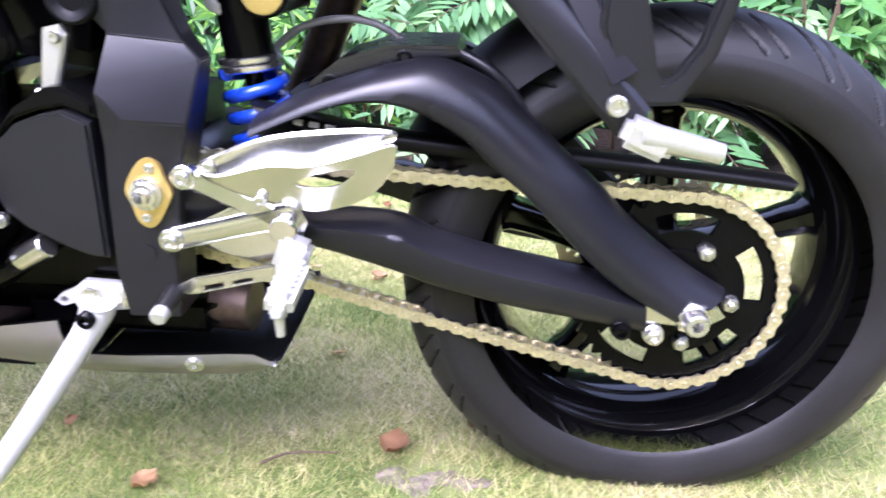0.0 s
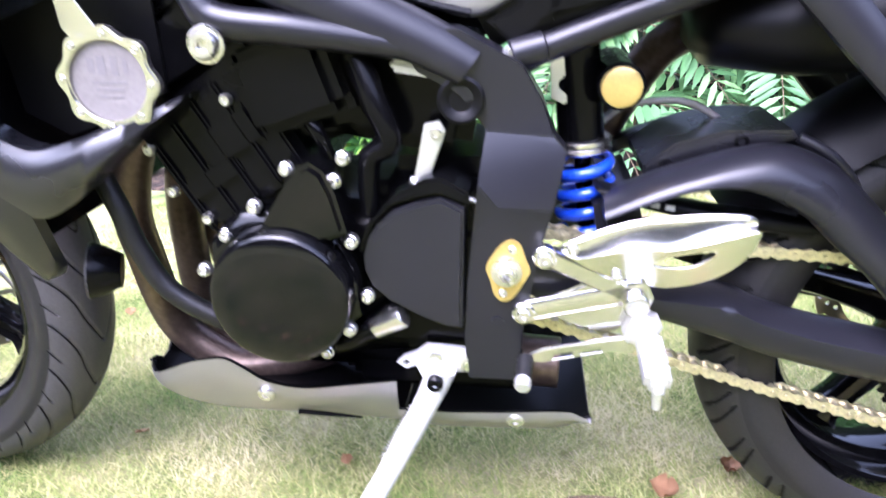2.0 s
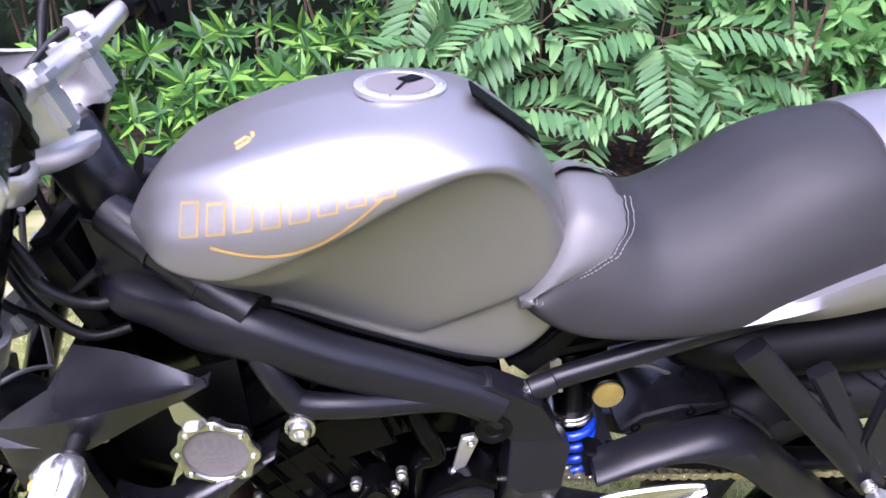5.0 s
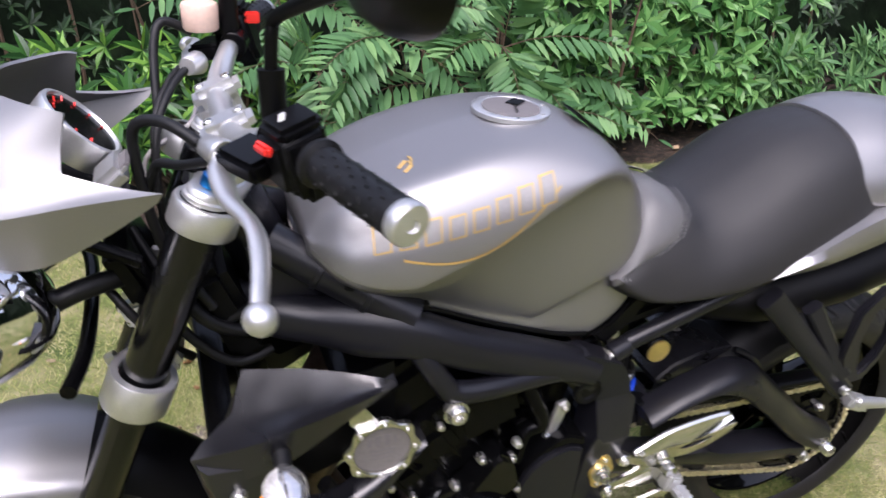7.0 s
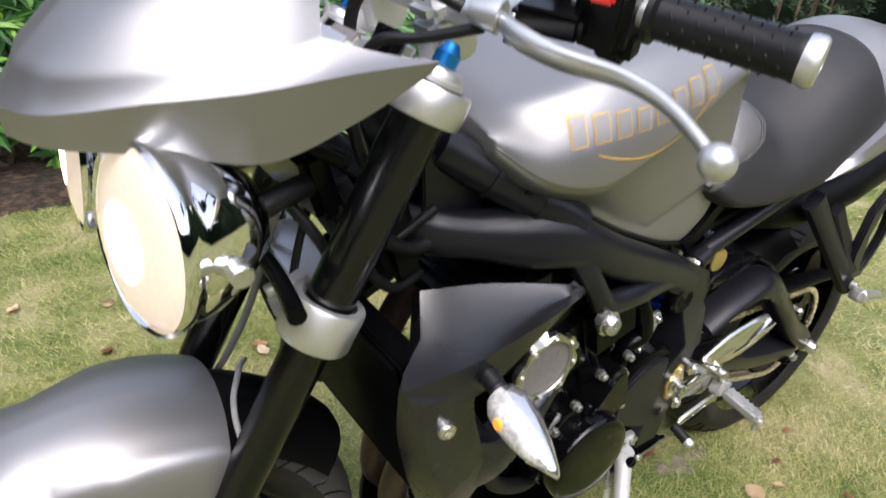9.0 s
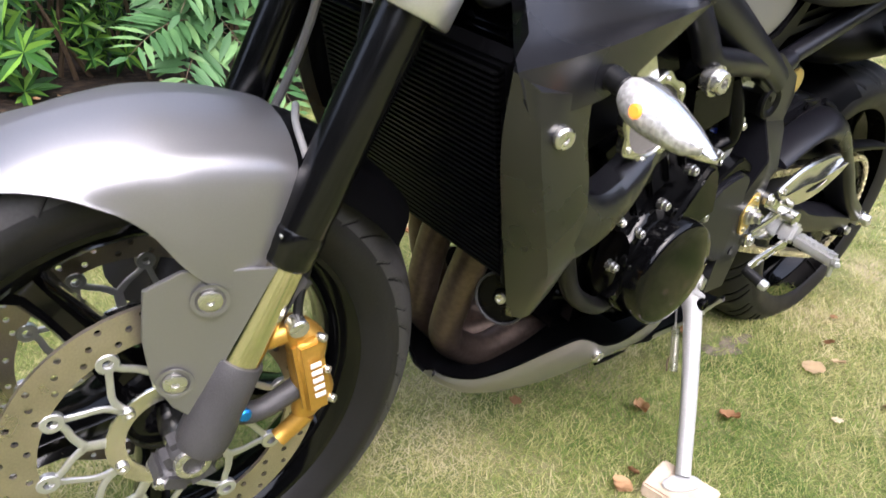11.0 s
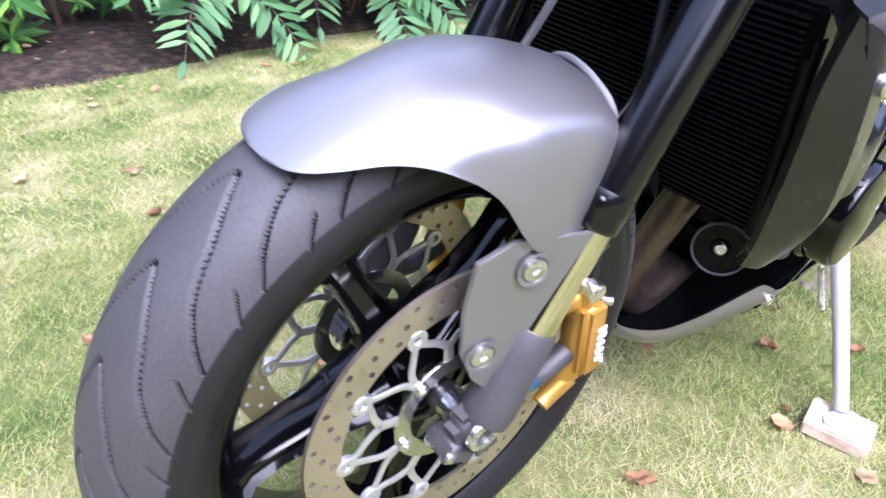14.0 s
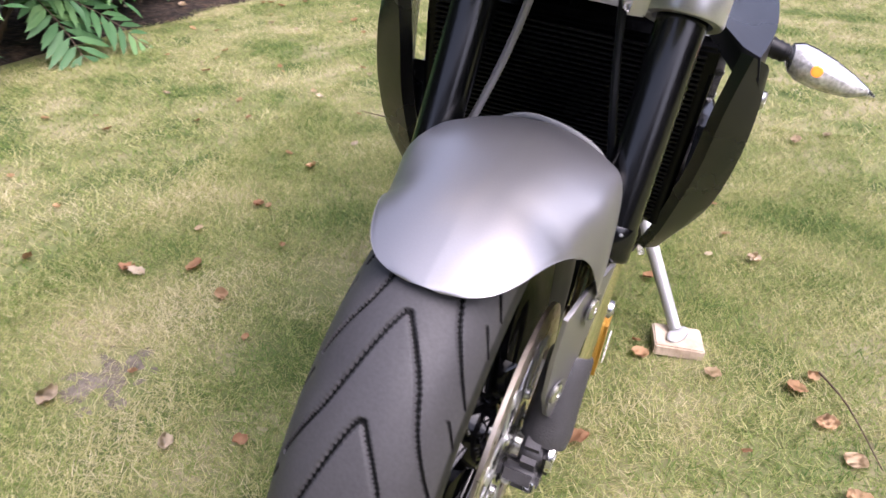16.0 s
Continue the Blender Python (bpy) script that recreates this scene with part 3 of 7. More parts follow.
def tyre_mesh(name, centre, half, grooves, period, n_round, n_across=121, rubber=None, phase=0.0):
    """A tyre whose tread grooves are cut into its surface. grooves: lines of (round, across) in one repeat."""
    prof = cr([(y, r, 0) for y, r in [(-a, b) for a, b in half[::-1]] + list(half[1:])], 8)
    pts = np.array([(p.x, p.y) for p in prof])
    d = np.concatenate([[0], np.cumsum(np.linalg.norm(np.diff(pts, axis=0), axis=1))])
    s = np.linspace(0, d[-1], n_across)
    yy, rr = np.interp(s, d, pts[:, 0]), np.interp(s, d, pts[:, 1])
    across = s - d[-1] / 2
    R = half[0][1]
    ang = np.linspace(0, 2 * math.pi, n_round, endpoint=False)
    rnd = (ang * R - phase * period) % period
    G = np.full((n_round, n_across), 1.0)
    A, U = across[None, :], rnd[:, None]
    for line, width in grooves:
        p = cr([(u, v, 0) for u, v in line], 5)
        for shift in (-2 * period, -period, 0, period, 2 * period):
            for a, b in zip(p, p[1:]):
                ax, ay, bx, by = a.x + shift, a.y, b.x + shift, b.y
                L2 = (bx - ax) ** 2 + (by - ay) ** 2 + 1e-12
                t = np.clip(((U - ax) * (bx - ax) + (A - ay) * (by - ay)) / L2, 0, 1)
                dist = np.hypot(U - ax - t * (bx - ax), A - ay - t * (by - ay))
                G = np.minimum(G, dist / width)
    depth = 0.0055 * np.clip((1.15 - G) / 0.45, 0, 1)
    rad = rr[None, :] - depth
    co = np.stack([centre.x - rad * np.cos(ang)[:, None], np.broadcast_to(yy, rad.shape), centre.z + rad * np.sin(ang)[:, None]], -1).reshape(-1, 3)
    i, j = np.meshgrid(np.arange(n_round), np.arange(n_across - 1), indexing="ij")
    a = (i * n_across + j).ravel()
    b = (((i + 1) % n_round) * n_across + j).ravel()
    me = grid_mesh(name, co, np.stack([a, a + 1, b + 1, b], 1), rubber or RUBBER)
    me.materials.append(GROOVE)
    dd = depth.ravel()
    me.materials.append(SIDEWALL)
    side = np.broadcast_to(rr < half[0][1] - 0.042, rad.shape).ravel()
    # groove faces take the near-black rubber that stands for their shade
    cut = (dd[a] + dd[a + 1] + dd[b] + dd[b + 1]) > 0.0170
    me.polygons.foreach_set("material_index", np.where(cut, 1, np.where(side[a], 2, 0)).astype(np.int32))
    return me


def rim_form(centre, half_w, lip=0.2225):
    """Cast wheel: barrel with lips, hub and five spokes."""
    bm = B()
    w = half_w
    prof = [(-w, lip), (-w + 0.004, lip + 0.0015), (-w + 0.008, lip - 0.003), (-w + 0.012, lip - 0.010), (-w * 0.55, lip - 0.016), (-w * 0.4, lip - 0.024),
            (w * 0.4, lip - 0.024), (w * 0.55, lip - 0.016), (w - 0.012, lip - 0.010), (w - 0.008, lip - 0.003), (w - 0.004, lip + 0.0015), (w, lip),
            (w, lip - 0.008), (w * 0.8, lip - 0.020), (w * 0.5, lip - 0.030), (-w * 0.5, lip - 0.030), (-w * 0.8, lip - 0.020), (-w, lip - 0.008)]
    spin(bm, prof, centre, (0, 1, 0), 96, True)
    spin(bm, [(-0.055, 0), (-0.055, 0.030), (-0.05, 0.040), (-0.03, 0.046), (0.03, 0.046), (0.05, 0.040), (0.055, 0.030), (0.055, 0)], centre, (0, 1, 0), 32)
    return bm


def spoke_form(centre, ang):
    """A hollow-backed spoke that widens at both ends."""
    bm = B()
    d, q = V((math.cos(ang), 0, math.sin(ang))), V((-math.sin(ang), 0, math.cos(ang)))
    loops = []
    for r, w, h in ((0.036, 0.026, 0.040), (0.06, 0.021, 0.034), (0.10, 0.017, 0.026), (0.15, 0.015, 0.022), (0.18, 0.017, 0.024), (0.197, 0.026, 0.034)):
        c = centre + d * r
        loops.append([c + q * (w * a) + V((0, h * b, 0)) for a, b in
                      ((-1, -0.75), (-0.75, -1), (-0.4, -0.72), (0.4, -0.72), (0.75, -1), (1, -0.75), (1, 0.75), (0.75, 1), (0.4, 0.72), (-0.4, 0.72), (-0.75, 1), (-1, 0.75))])
    skin(bm, loops)
    return bm


def ring_holes(cx, cz, spots, r, n=8):
    return [[(cx + x + r * math.cos(2 * math.pi * k / n), cz + z + r * math.sin(2 * math.pi * k / n)) for k in range(n)] for x, z in spots]


def circle(cx, cz, r, n=64, a0=0.0):
    return [(cx + r * math.cos(a0 + 2 * math.pi * k / n), cz + r * math.sin(a0 + 2 * math.pi * k / n)) for k in range(n)]


def disc_form(centre, y, r_out, r_in, holes, hole_r):
    bm = B()
    spots = []
    for k in range(holes):
        a = 2 * math.pi * k / holes
        for i, f in enumerate((0.22, 0.52, 0.80)):
            b = a + (i - 1) * 2 * math.pi / holes * 0.62
            rr = r_in + (r_out - r_in) * f
            spots.append((rr * math.cos(b), rr * math.sin(b)))
    plate(bm, circle(centre.x, centre.z, r_out, 96), y - 0.0022, y + 0.0022,
          [circle(centre.x, centre.z, r_in, 64)] + ring_holes(centre.x, centre.z, spots, hole_r, 8), 0.0)
    return bm


def carrier(centre, y, r_in, buttons, parent, thick=0.004):
    """The spider that carries a floating disc: a hub ring, forked arms and buttons."""
    bm = plate(B(), circle(centre.x, centre.z, 0.062, 48), y - thick / 2, y + thick / 2, [circle(centre.x, centre.z, 0.044, 40)], 0.0008)
    part("disc_carrier", bm, ALU, parent, "bright alloy disc carrier")
    at = lambda r, a: V((centre.x + r * math.cos(a), y, centre.z + r * math.sin(a)))
    for j in range(buttons // 2):
        a = 2 * math.pi * (2 * j + 0.8) / buttons
        for lines in (((at(0.050, a), at(0.066, a), at(0.082, a)), (0.0105, 0.0085, 0.0075)),
                      ((at(0.078, a), at(0.090, a - 0.14), at(0.100, a - 0.26), at(r_in, a - 0.314)), (0.0070, 0.0058, 0.0056, 0.0065)),
                      ((at(0.078, a), at(0.090, a + 0.14), at(0.100, a + 0.26), at(r_in, a + 0.314)), (0.0070, 0.0058, 0.0056, 0.0065)),
                      ((at(0.056, a + 0.628), at(0.076, a + 0.56), at(0.096, a + 0.40), at(r_in, a + 0.314)), (0.0070, 0.0055, 0.0052, 0.0060)),
                      ((at(0.056, a - 0.628), at(0.076, a - 0.56), at(0.096, a - 0.40), at(r_in, a - 0.314)), (0.0070, 0.0055, 0.0052, 0.0060))):
            pts, ws = cr(lines[0], 4), lines[1]
            loops = []
            for i, p in enumerate(pts):
                d = pts[min(i + 1, len(pts) - 1)] - pts[max(i - 1, 0)]
                side = d.cross(V((0, 1, 0))).normalized()
                f = i / (len(pts) - 1) * (len(ws) - 1)
                n = min(int(f), len(ws) - 2)
                wd = (ws[n] + (ws[n + 1] - ws[n]) * (f - n)) * 0.62
                loops.append([p + side * wd * u + V((0, thick * 0.40 * v, 0)) for u, v in ((-1, -0.5), (-0.7, -1), (0.7, -1), (1, -0.5), (1, 0.5), (0.7, 1), (-0.7, 1), (-1, 0.5))])
            bm = B()
            skin(bm, loops)
            part("carrier_arm", bm, CAST, parent)
        out = -1 if y < 0 else 1
        part("carrier_bolt", bolt_form(B(), at(0.055, a + 0.628) + V((0, out * thick / 2, 0)), 0.0065, 0.004, (0, out, 0)), STEEL, parent)
        for e in (-0.314, 0.314):
            part("disc_button", spin(B(), [(-0.0034, 0.0048), (-0.0034, 0.0095), (-0.0026, 0.0105), (0.0026, 0.0105), (0.0034, 0.0095), (0.0034, 0.0048)], at(r_in + 0.001, a + e), (0, 1, 0), 18, True), CAST, parent)


# wheels
FH = ((0, 0.306), (0.02, 0.3035), (0.041, 0.293), (0.055, 0.277), (0.063, 0.259), (0.0630, 0.247), (0.055, 0.232), (0.048, 0.223), (0.043, 0.219))
RH = ((0, 0.306), (0.028, 0.303), (0.050, 0.294), (0.067, 0.279), (0.077, 0.260), (0.079, 0.249), (0.076, 0.235), (0.071, 0.224), (0.067, 0.219))
FP, RP = 2 * math.pi * 0.302 / 23, 2 * math.pi * 0.306 / 24
F_GROOVES = [([(-0.130, 0.056), (-0.107, 0.043), (-0.076, 0.026), (-0.026, 0.009), (-0.005, 0.001), (0, -0.004), (-0.005, -0.008), (-0.042, -0.029), (-0.08, -0.043), (-0.111, -0.061), (-0.130, -0.076)], 0.0023),
             ([(0.020, -0.064), (0.0, -0.080)], 0.0019), ([(0.020, 0.060), (0.0, 0.076)], 0.0019)]
R_GROOVES = [([(0, -0.006), (0.012, -0.030), (0.034, -0.058), (0.062, -0.084)], 0.0030), ([(0.045, -0.034), (0.060, -0.056), (0.084, -0.080)], 0.0027),
             ([(0.020, 0.006), (0.032, 0.030), (0.054, 0.058), (0.082, 0.084)], 0.0030), ([(0.065, 0.034), (0.080, 0.056), (0.104, 0.080)], 0.0027)]

front_wheel = part("front_wheel", rim_form(FRONT, 0.047), GLOSS, bike, "gloss black cast front wheel")
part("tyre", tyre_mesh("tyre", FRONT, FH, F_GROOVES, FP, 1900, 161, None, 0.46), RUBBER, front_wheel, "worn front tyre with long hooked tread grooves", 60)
for k in range(5):
    part("spoke", spoke_form(FRONT, radians(52 + 72 * k)), GLOSS, front_wheel)
for y, lbl in ((-0.072, "drilled steel brake disc"), (0.072, "drilled steel brake disc")):
    part("brake_disc", disc_form(FRONT, y, 0.154, 0.118, 24, 0.0033), DISC, front_wheel, lbl)
    carrier(FRONT, y, 0.112, 10, front_wheel)
rear_wheel = part("rear_wheel", rim_form(REAR, 0.070, 0.2205), GLOSS, bike, "gloss black cast rear wheel")
part("tyre", tyre_mesh("tyre", REAR, RH, R_GROOVES, RP, 1300, 121, REARRUBBER), REARRUBBER, rear_wheel, "wide rear tyre with slanted tread grooves", 60)
for k in range(5):
    part("spoke", spoke_form(REAR, radians(20 + 72 * k)), GLOSS, rear_wheel)
part("brake_disc", disc_form(REAR, 0.120, 0.110, 0.078, 20, 0.0035), DISC, rear_wheel, "drilled rear brake disc")

# rear sprocket and chain
SY = -0.075
HUB = V((0, 0, 0.312))


def sprocket_form(c, r, teeth, y, thick, slots):
    out = []
    for k in range(teeth * 4):
        a = 2 * math.pi * k / (teeth * 4)
        out.append((c.x + (r + (0.005, 0.0005, -0.004, 0.0005)[k % 4]) * math.cos(a), c.z + (r + (0.005, 0.0005, -0.004, 0.0005)[k % 4]) * math.sin(a)))
    holes = [circle(c.x, c.z, 0.045, 32)]
    for k in range(slots):
        a0 = 2 * math.pi * (k + 0.25) / slots
        arc = [a0 + (i / 6 - 0.5) * 0.75 for i in range(7)]
        holes.append([(c.x + 0.094 * math.cos(a), c.z + 0.094 * math.sin(a)) for a in arc] + [(c.x + 0.074 * math.cos(a), c.z + 0.074 * math.sin(a)) for a in arc[::-1]])
    bm = B()
    plate(bm, out, y - thick / 2, y + thick / 2, holes, 0.0)
    return bm


sprocket = part("sprocket", sprocket_form(HUB, 0.1105, 45, SY, 0.006, 5), ENGINE, rear_wheel, "dark steel rear sprocket")
bm = spin(B(), [(0, 0.02), (0, 0.052), (0.03, 0.060), (0.05, 0.055), (0.05, 0.02)], HUB + V((0, -0.082, 0)), (0, 1, 0), 40)
part("sprocket_carrier", bm, ENGINE, rear_wheel)
for k in range(5):
    a = radians(72 * k + 66)
    p = HUB + V((0.058 * math.cos(a), SY - 0.004, 0.058 * math.sin(a)))
    bm = nut_form(B(), p, 0.0095, 0.011)
    rod(bm, p, p + V((0, -0.015, 0)), 0.0045)
    part("sprocket_nut", bm, STEEL, rear_wheel)

PITCH = 0.015875
CF, RF, RR = V((-0.600, 0, 0.402)), 0.047, 0.1129


def chain_line():
    """The chain's round: over the rear sprocket, along both runs and round the front one."""
    pts = []
    for d in np.linspace(93, -101, 60):
        pts.append(V((HUB.x + RR * math.cos(radians(d)), SY, HUB.z + RR * math.sin(radians(d)))))
    a, b = pts[-1], V((CF.x + 0.012, SY, CF.z - RF + 0.002))
    for t in np.linspace(0, 1, 40)[1:]:
        pts.append(a.lerp(b, t) + V((0, 0, -0.004 * math.sin(math.pi * t))))
    for d in np.linspace(285, 85, 24)[1:]:
        pts.append(V((CF.x + RF * math.cos(radians(d)), SY, CF.z + RF * math.sin(radians(d)))))
    a, b = pts[-1], pts[0]
    for t in np.linspace(0, 1, 40)[1:]:
        pts.append(a.lerp(b, t) + V((0, 0, -0.003 * math.sin(math.pi * t))))
    return pts


def link_mesh(outer):
    """One link about its middle, along x: two waisted plates with rivets, or inner plates with rollers."""
    bm = B()
    h = PITCH / 2
    out = []
    for k in range(9):
        a = radians(-90 + 22.5 * k)
        out.append((h + 0.0072 * math.cos(a), 0.0072 * math.sin(a)))
    out.append((0, 0.0050))
    for k in range(9):
        a = radians(90 + 22.5 * k)
        out.append((-h + 0.0072 * math.cos(a), 0.0072 * math.sin(a)))
    out.append((0, -0.0050))
    off = 0.0088 if outer else 0.0066
    for s in (-1, 1):
        plate(bm, out, s * off - 0.001, s * off + 0.001, (), 0.0)
    for x in (-h, h):
        if outer:
            spin(bm, [(-0.0118, 0), (-0.0118, 0.0022), (-0.0110, 0.0027), (-0.0098, 0.0027), (-0.0098, 0.0036), (-0.0090, 0.0036)], (x, 0, 0), (0, 1, 0), 8)
        else:
            spin(bm, [(-0.0064, 0.0050), (0.0064, 0.0050)], (x, 0, 0), (0, 1, 0), 10)
    bmesh.ops.recalc_face_normals(bm, faces=bm.faces)
    me = bpy.data.meshes.new("chain_link")
    bm.to_mesh(me)
    bm.free()
    me.materials.append(CHAINM)
    return me


chain = tagged(new("drive_chain"), "gold-plated drive chain, lightly oiled")
chain.parent = bike
outer_link, inner_link = link_mesh(True), link_mesh(False)
line = chain_line()
cum = [0.0]
for a, b in zip(line, line[1:]):
    cum.append(cum[-1] + (b - a).length)
links = int(cum[-1] / PITCH / 2) * 2
step = cum[-1] / links


def along(s):
    s %= cum[-1]
    i = max(0, int(np.searchsorted(cum, s)) - 1)
    return line[i].lerp(line[i + 1], (s - cum[i]) / max(cum[i + 1] - cum[i], 1e-9))


for k in range(links):
    p, q = along(k * step), along((k + 1) * step)
    d = q - p
    ob = new("chain_link", outer_link if k % 2 else inner_link)
    ob.parent = chain
    ob.matrix_local = Matrix.Translation((p + q) / 2) @ Matrix.Rotation(-math.atan2(d.z, d.x), 4, "Y")

# swingarm with its gull wing
def arm_loft(bm, top, bot, y_out, y_in, n=6, edge=0.010):
    """A hollow-cast arm between an upper and a lower line, with rounded faces."""
    t, b = cr([(x, 0, z) for x, z in top], n), cr([(x, 0, z) for x, z in bot], n)
    loops = []
    for p, q in zip(t, b):
        m, hh = (p + q) / 2, (p - q) / 2
        yo, yi = y_out, y_in
        loops.append([m + hh * a + V((0, yo + (yi - yo) * f, 0)) for a, f in
                      ((-1, 0.5), (-0.97, 0.25), (-0.82, 0.08), (-0.5, 0.01), (0, 0), (0.5, 0.01), (0.82, 0.08), (0.97, 0.25), (1, 0.5), (0.97, 0.75), (0.82, 0.92), (0.5, 1), (-0.5, 1), (-0.82, 0.92), (-0.97, 0.75))])
    skin(bm, loops)
    return bm


def profile_arm(bm, top, bot, profile, s=1, n=6):
    """A cast arm between two lines; profile gives (height from 0 to 1, y) round the section."""
    t, b = cr([(x, 0, z) for x, z in top], n), cr([(x, 0, z) for x, z in bot], n)
    skin(bm, [[q.lerp(p, f) + V((0, s * y, 0)) for f, y in profile] for p, q in zip(t, b)])
    return bm


GULL_TOP = [(-0.445, 0.498), (-0.392, 0.524), (-0.354, 0.538), (-0.312, 0.551), (-0.265, 0.558), (-0.218, 0.541), (-0.187, 0.518), (-0.143, 0.478), (-0.099, 0.439), (-0.060, 0.401), (-0.006, 0.360), (0.044, 0.330)]
GULL_BOT = [(-0.445, 0.480), (-0.396, 0.501), (-0.369, 0.511), (-0.341, 0.517), (-0.308, 0.516), (-0.278, 0.507), (-0.241, 0.487), (-0.207, 0.457), (-0.174, 0.430), (-0.118, 0.375), (-0.072, 0.336), (-0.016, 0.305)]
GULL_FORM = ((0.0, -0.112), (0.015, -0.128), (0.06, -0.1365), (0.14, -0.1400), (0.36, -0.1390), (0.62, -0.1320), (0.82, -0.122), (0.94, -0.111), (0.99, -0.102), (1.0, -0.094), (0.95, -0.084), (0.5, -0.082), (0.06, -0.086))
LOW_TOP = [(-0.545, 0.452), (-0.47, 0.425), (-0.392, 0.403), (-0.350, 0.402), (-0.302, 0.398), (-0.265, 0.382), (-0.210, 0.367), (-0.119, 0.349), (-0.045, 0.330)]
LOW_BOT = [(-0.545, 0.385), (-0.47, 0.378), (-0.392, 0.366), (-0.340, 0.352), (-0.298, 0.339), (-0.260, 0.326), (-0.174, 0.306), (-0.113, 0.297), (-0.040, 0.286)]
LOW_FORM = ((0.0, -0.108), (0.02, -0.122), (0.10, -0.129), (0.30, -0.133), (0.62, -0.1355), (0.74, -0.1345), (0.80, -0.129), (0.93, -0.111), (0.99, -0.100), (1.0, -0.092), (0.95, -0.085), (0.5, -0.084), (0.05, -0.088))
bm = B()
profile_arm(bm, LOW_TOP, LOW_BOT, LOW_FORM)
profile_arm(bm, GULL_TOP, GULL_BOT, GULL_FORM)
rod(bm, (0, -0.118, 0.312), (0, 0.13, 0.312), 0.012, seg=20)
rod(bm, (-0.545, -0.13, 0.418), (-0.545, 0.13, 0.418), 0.036, seg=28)
block(bm, (-0.425, 0, 0.47), (0.05, 0.20, 0.06), (0, -12, 0), 0.012)
swingarm = part("swingarm", bm, FRAME, bike, "satin black swingarm with an arched upper brace", 50)
bm = B()
profile_arm(bm, LOW_TOP, LOW_BOT, LOW_FORM, -1)
profile_arm(bm, GULL_TOP, GULL_BOT, GULL_FORM, -1)
part("arm", bm, FRAME, swingarm, "", 50)
bm = plate(B(), [(-0.045, 0.300), (0.02, 0.296), (0.040, 0.310), (0.030, 0.322), (-0.045, 0.326)], -0.128, -0.118, (), 0.002)
part("axle_plate", bm, ALU, swingarm, "bright axle adjuster plate")
bm = nut_form(B(), (0.004, -0.128, 0.312), 0.0185, 0.012)
spin(bm, [(0.01, 0.014), (0.026, 0.0125), (0.028, 0.011), (0.028, 0.006), (0.012, 0.006), (0.012, 0)], (0.004, -0.128, 0.312), (0, -1, 0), 18)
part("axle_nut", bm, STEEL, swingarm, "bright rear axle nut")
for x, z in ((-0.066, 0.292), (-0.032, 0.288)):
    bm = spin(B(), [(0, 0), (0, 0.011), (0.010, 0.011), (0.012, 0.009), (0.018, 0.009), (0.020, 0.005), (0.016, 0.005), (0.016, 0)], (x, -0.12, z), (0, -1, 0), 16)
    part("bobbin", bm, ENGINE if x < -0.05 else STEEL, swingarm)

# chain guard and hugger
bm = B()
arm_loft(bm, [(-0.455, 0.506), (-0.308, 0.482), (-0.143, 0.470), (0.0, 0.460), (0.097, 0.450)], [(-0.440, 0.492), (-0.308, 0.463), (-0.136, 0.454), (0.0, 0.446), (0.090, 0.439)], -0.100, -0.062)
part("chain_guard", bm, PLASTIC, bike, "long black chain guard", 50)
bm = B()
for k in range(3):
    block(bm, (-0.405 + 0.016 * k, -0.1015, 0.4905 - 0.0022 * k), (0.010, 0.0008, 0.006), (0, 9, 0), 0)
part("guard_print", bm, WHITE, bike, "small worn white print on the chain guard")
bm = B()
rows = []
for a in np.linspace(28, 158, 30):
    r = 0.338
    w = 0.092 if a > 60 else 0.085
    c, s = math.cos(radians(a)), math.sin(radians(a))
    rows.append([V((REAR.x - (r - 0.05 * abs(v) ** 3) * c, w * v, REAR.z + (r - 0.05 * abs(v) ** 3) * s)) for v in np.linspace(-1, 1, 13)])
skin(bm, rows[:9], False, False)
bmesh.ops.solidify(bm, geom=bm.faces, thickness=0.004)
hugger = part("rear_hugger", bm, PLASTIC, bike, "black rear tyre hugger", 50)
bm = plate(B(), [(-0.401, 0.523), (-0.400, 0.513), (-0.390, 0.509), (-0.330, 0.527), (-0.262, 0.551), (-0.243, 0.558), (-0.250, 0.566), (-0.318, 0.564), (-0.370, 0.548)], -0.072, 0.060, (), 0.004)
part("hugger_plate", bm, SHROUD, hugger, "gloss black hugger mounting plate", 35)
bm = tube(B(), [(-0.245, -0.075, 0.560), (-0.215, -0.085, 0.545), (-0.190, -0.088, 0.520), (-0.178, -0.09, 0.495)], 0.006, 10)
part("hugger_bead", bm, FRAME, hugger)
for x, z in ((-0.378, 0.526), (-0.302, 0.553)):
    part("bolt", bolt_form(B(), (x, -0.0705, z), 0.008, 0.003), ENGINE, hugger)

# main frame
def tube_pair(bm, pts, r, **kw):
    tube(bm, pts, r, **kw)
    tube(bm, [(x, -y, z) for x, y, z in pts], r, **kw)


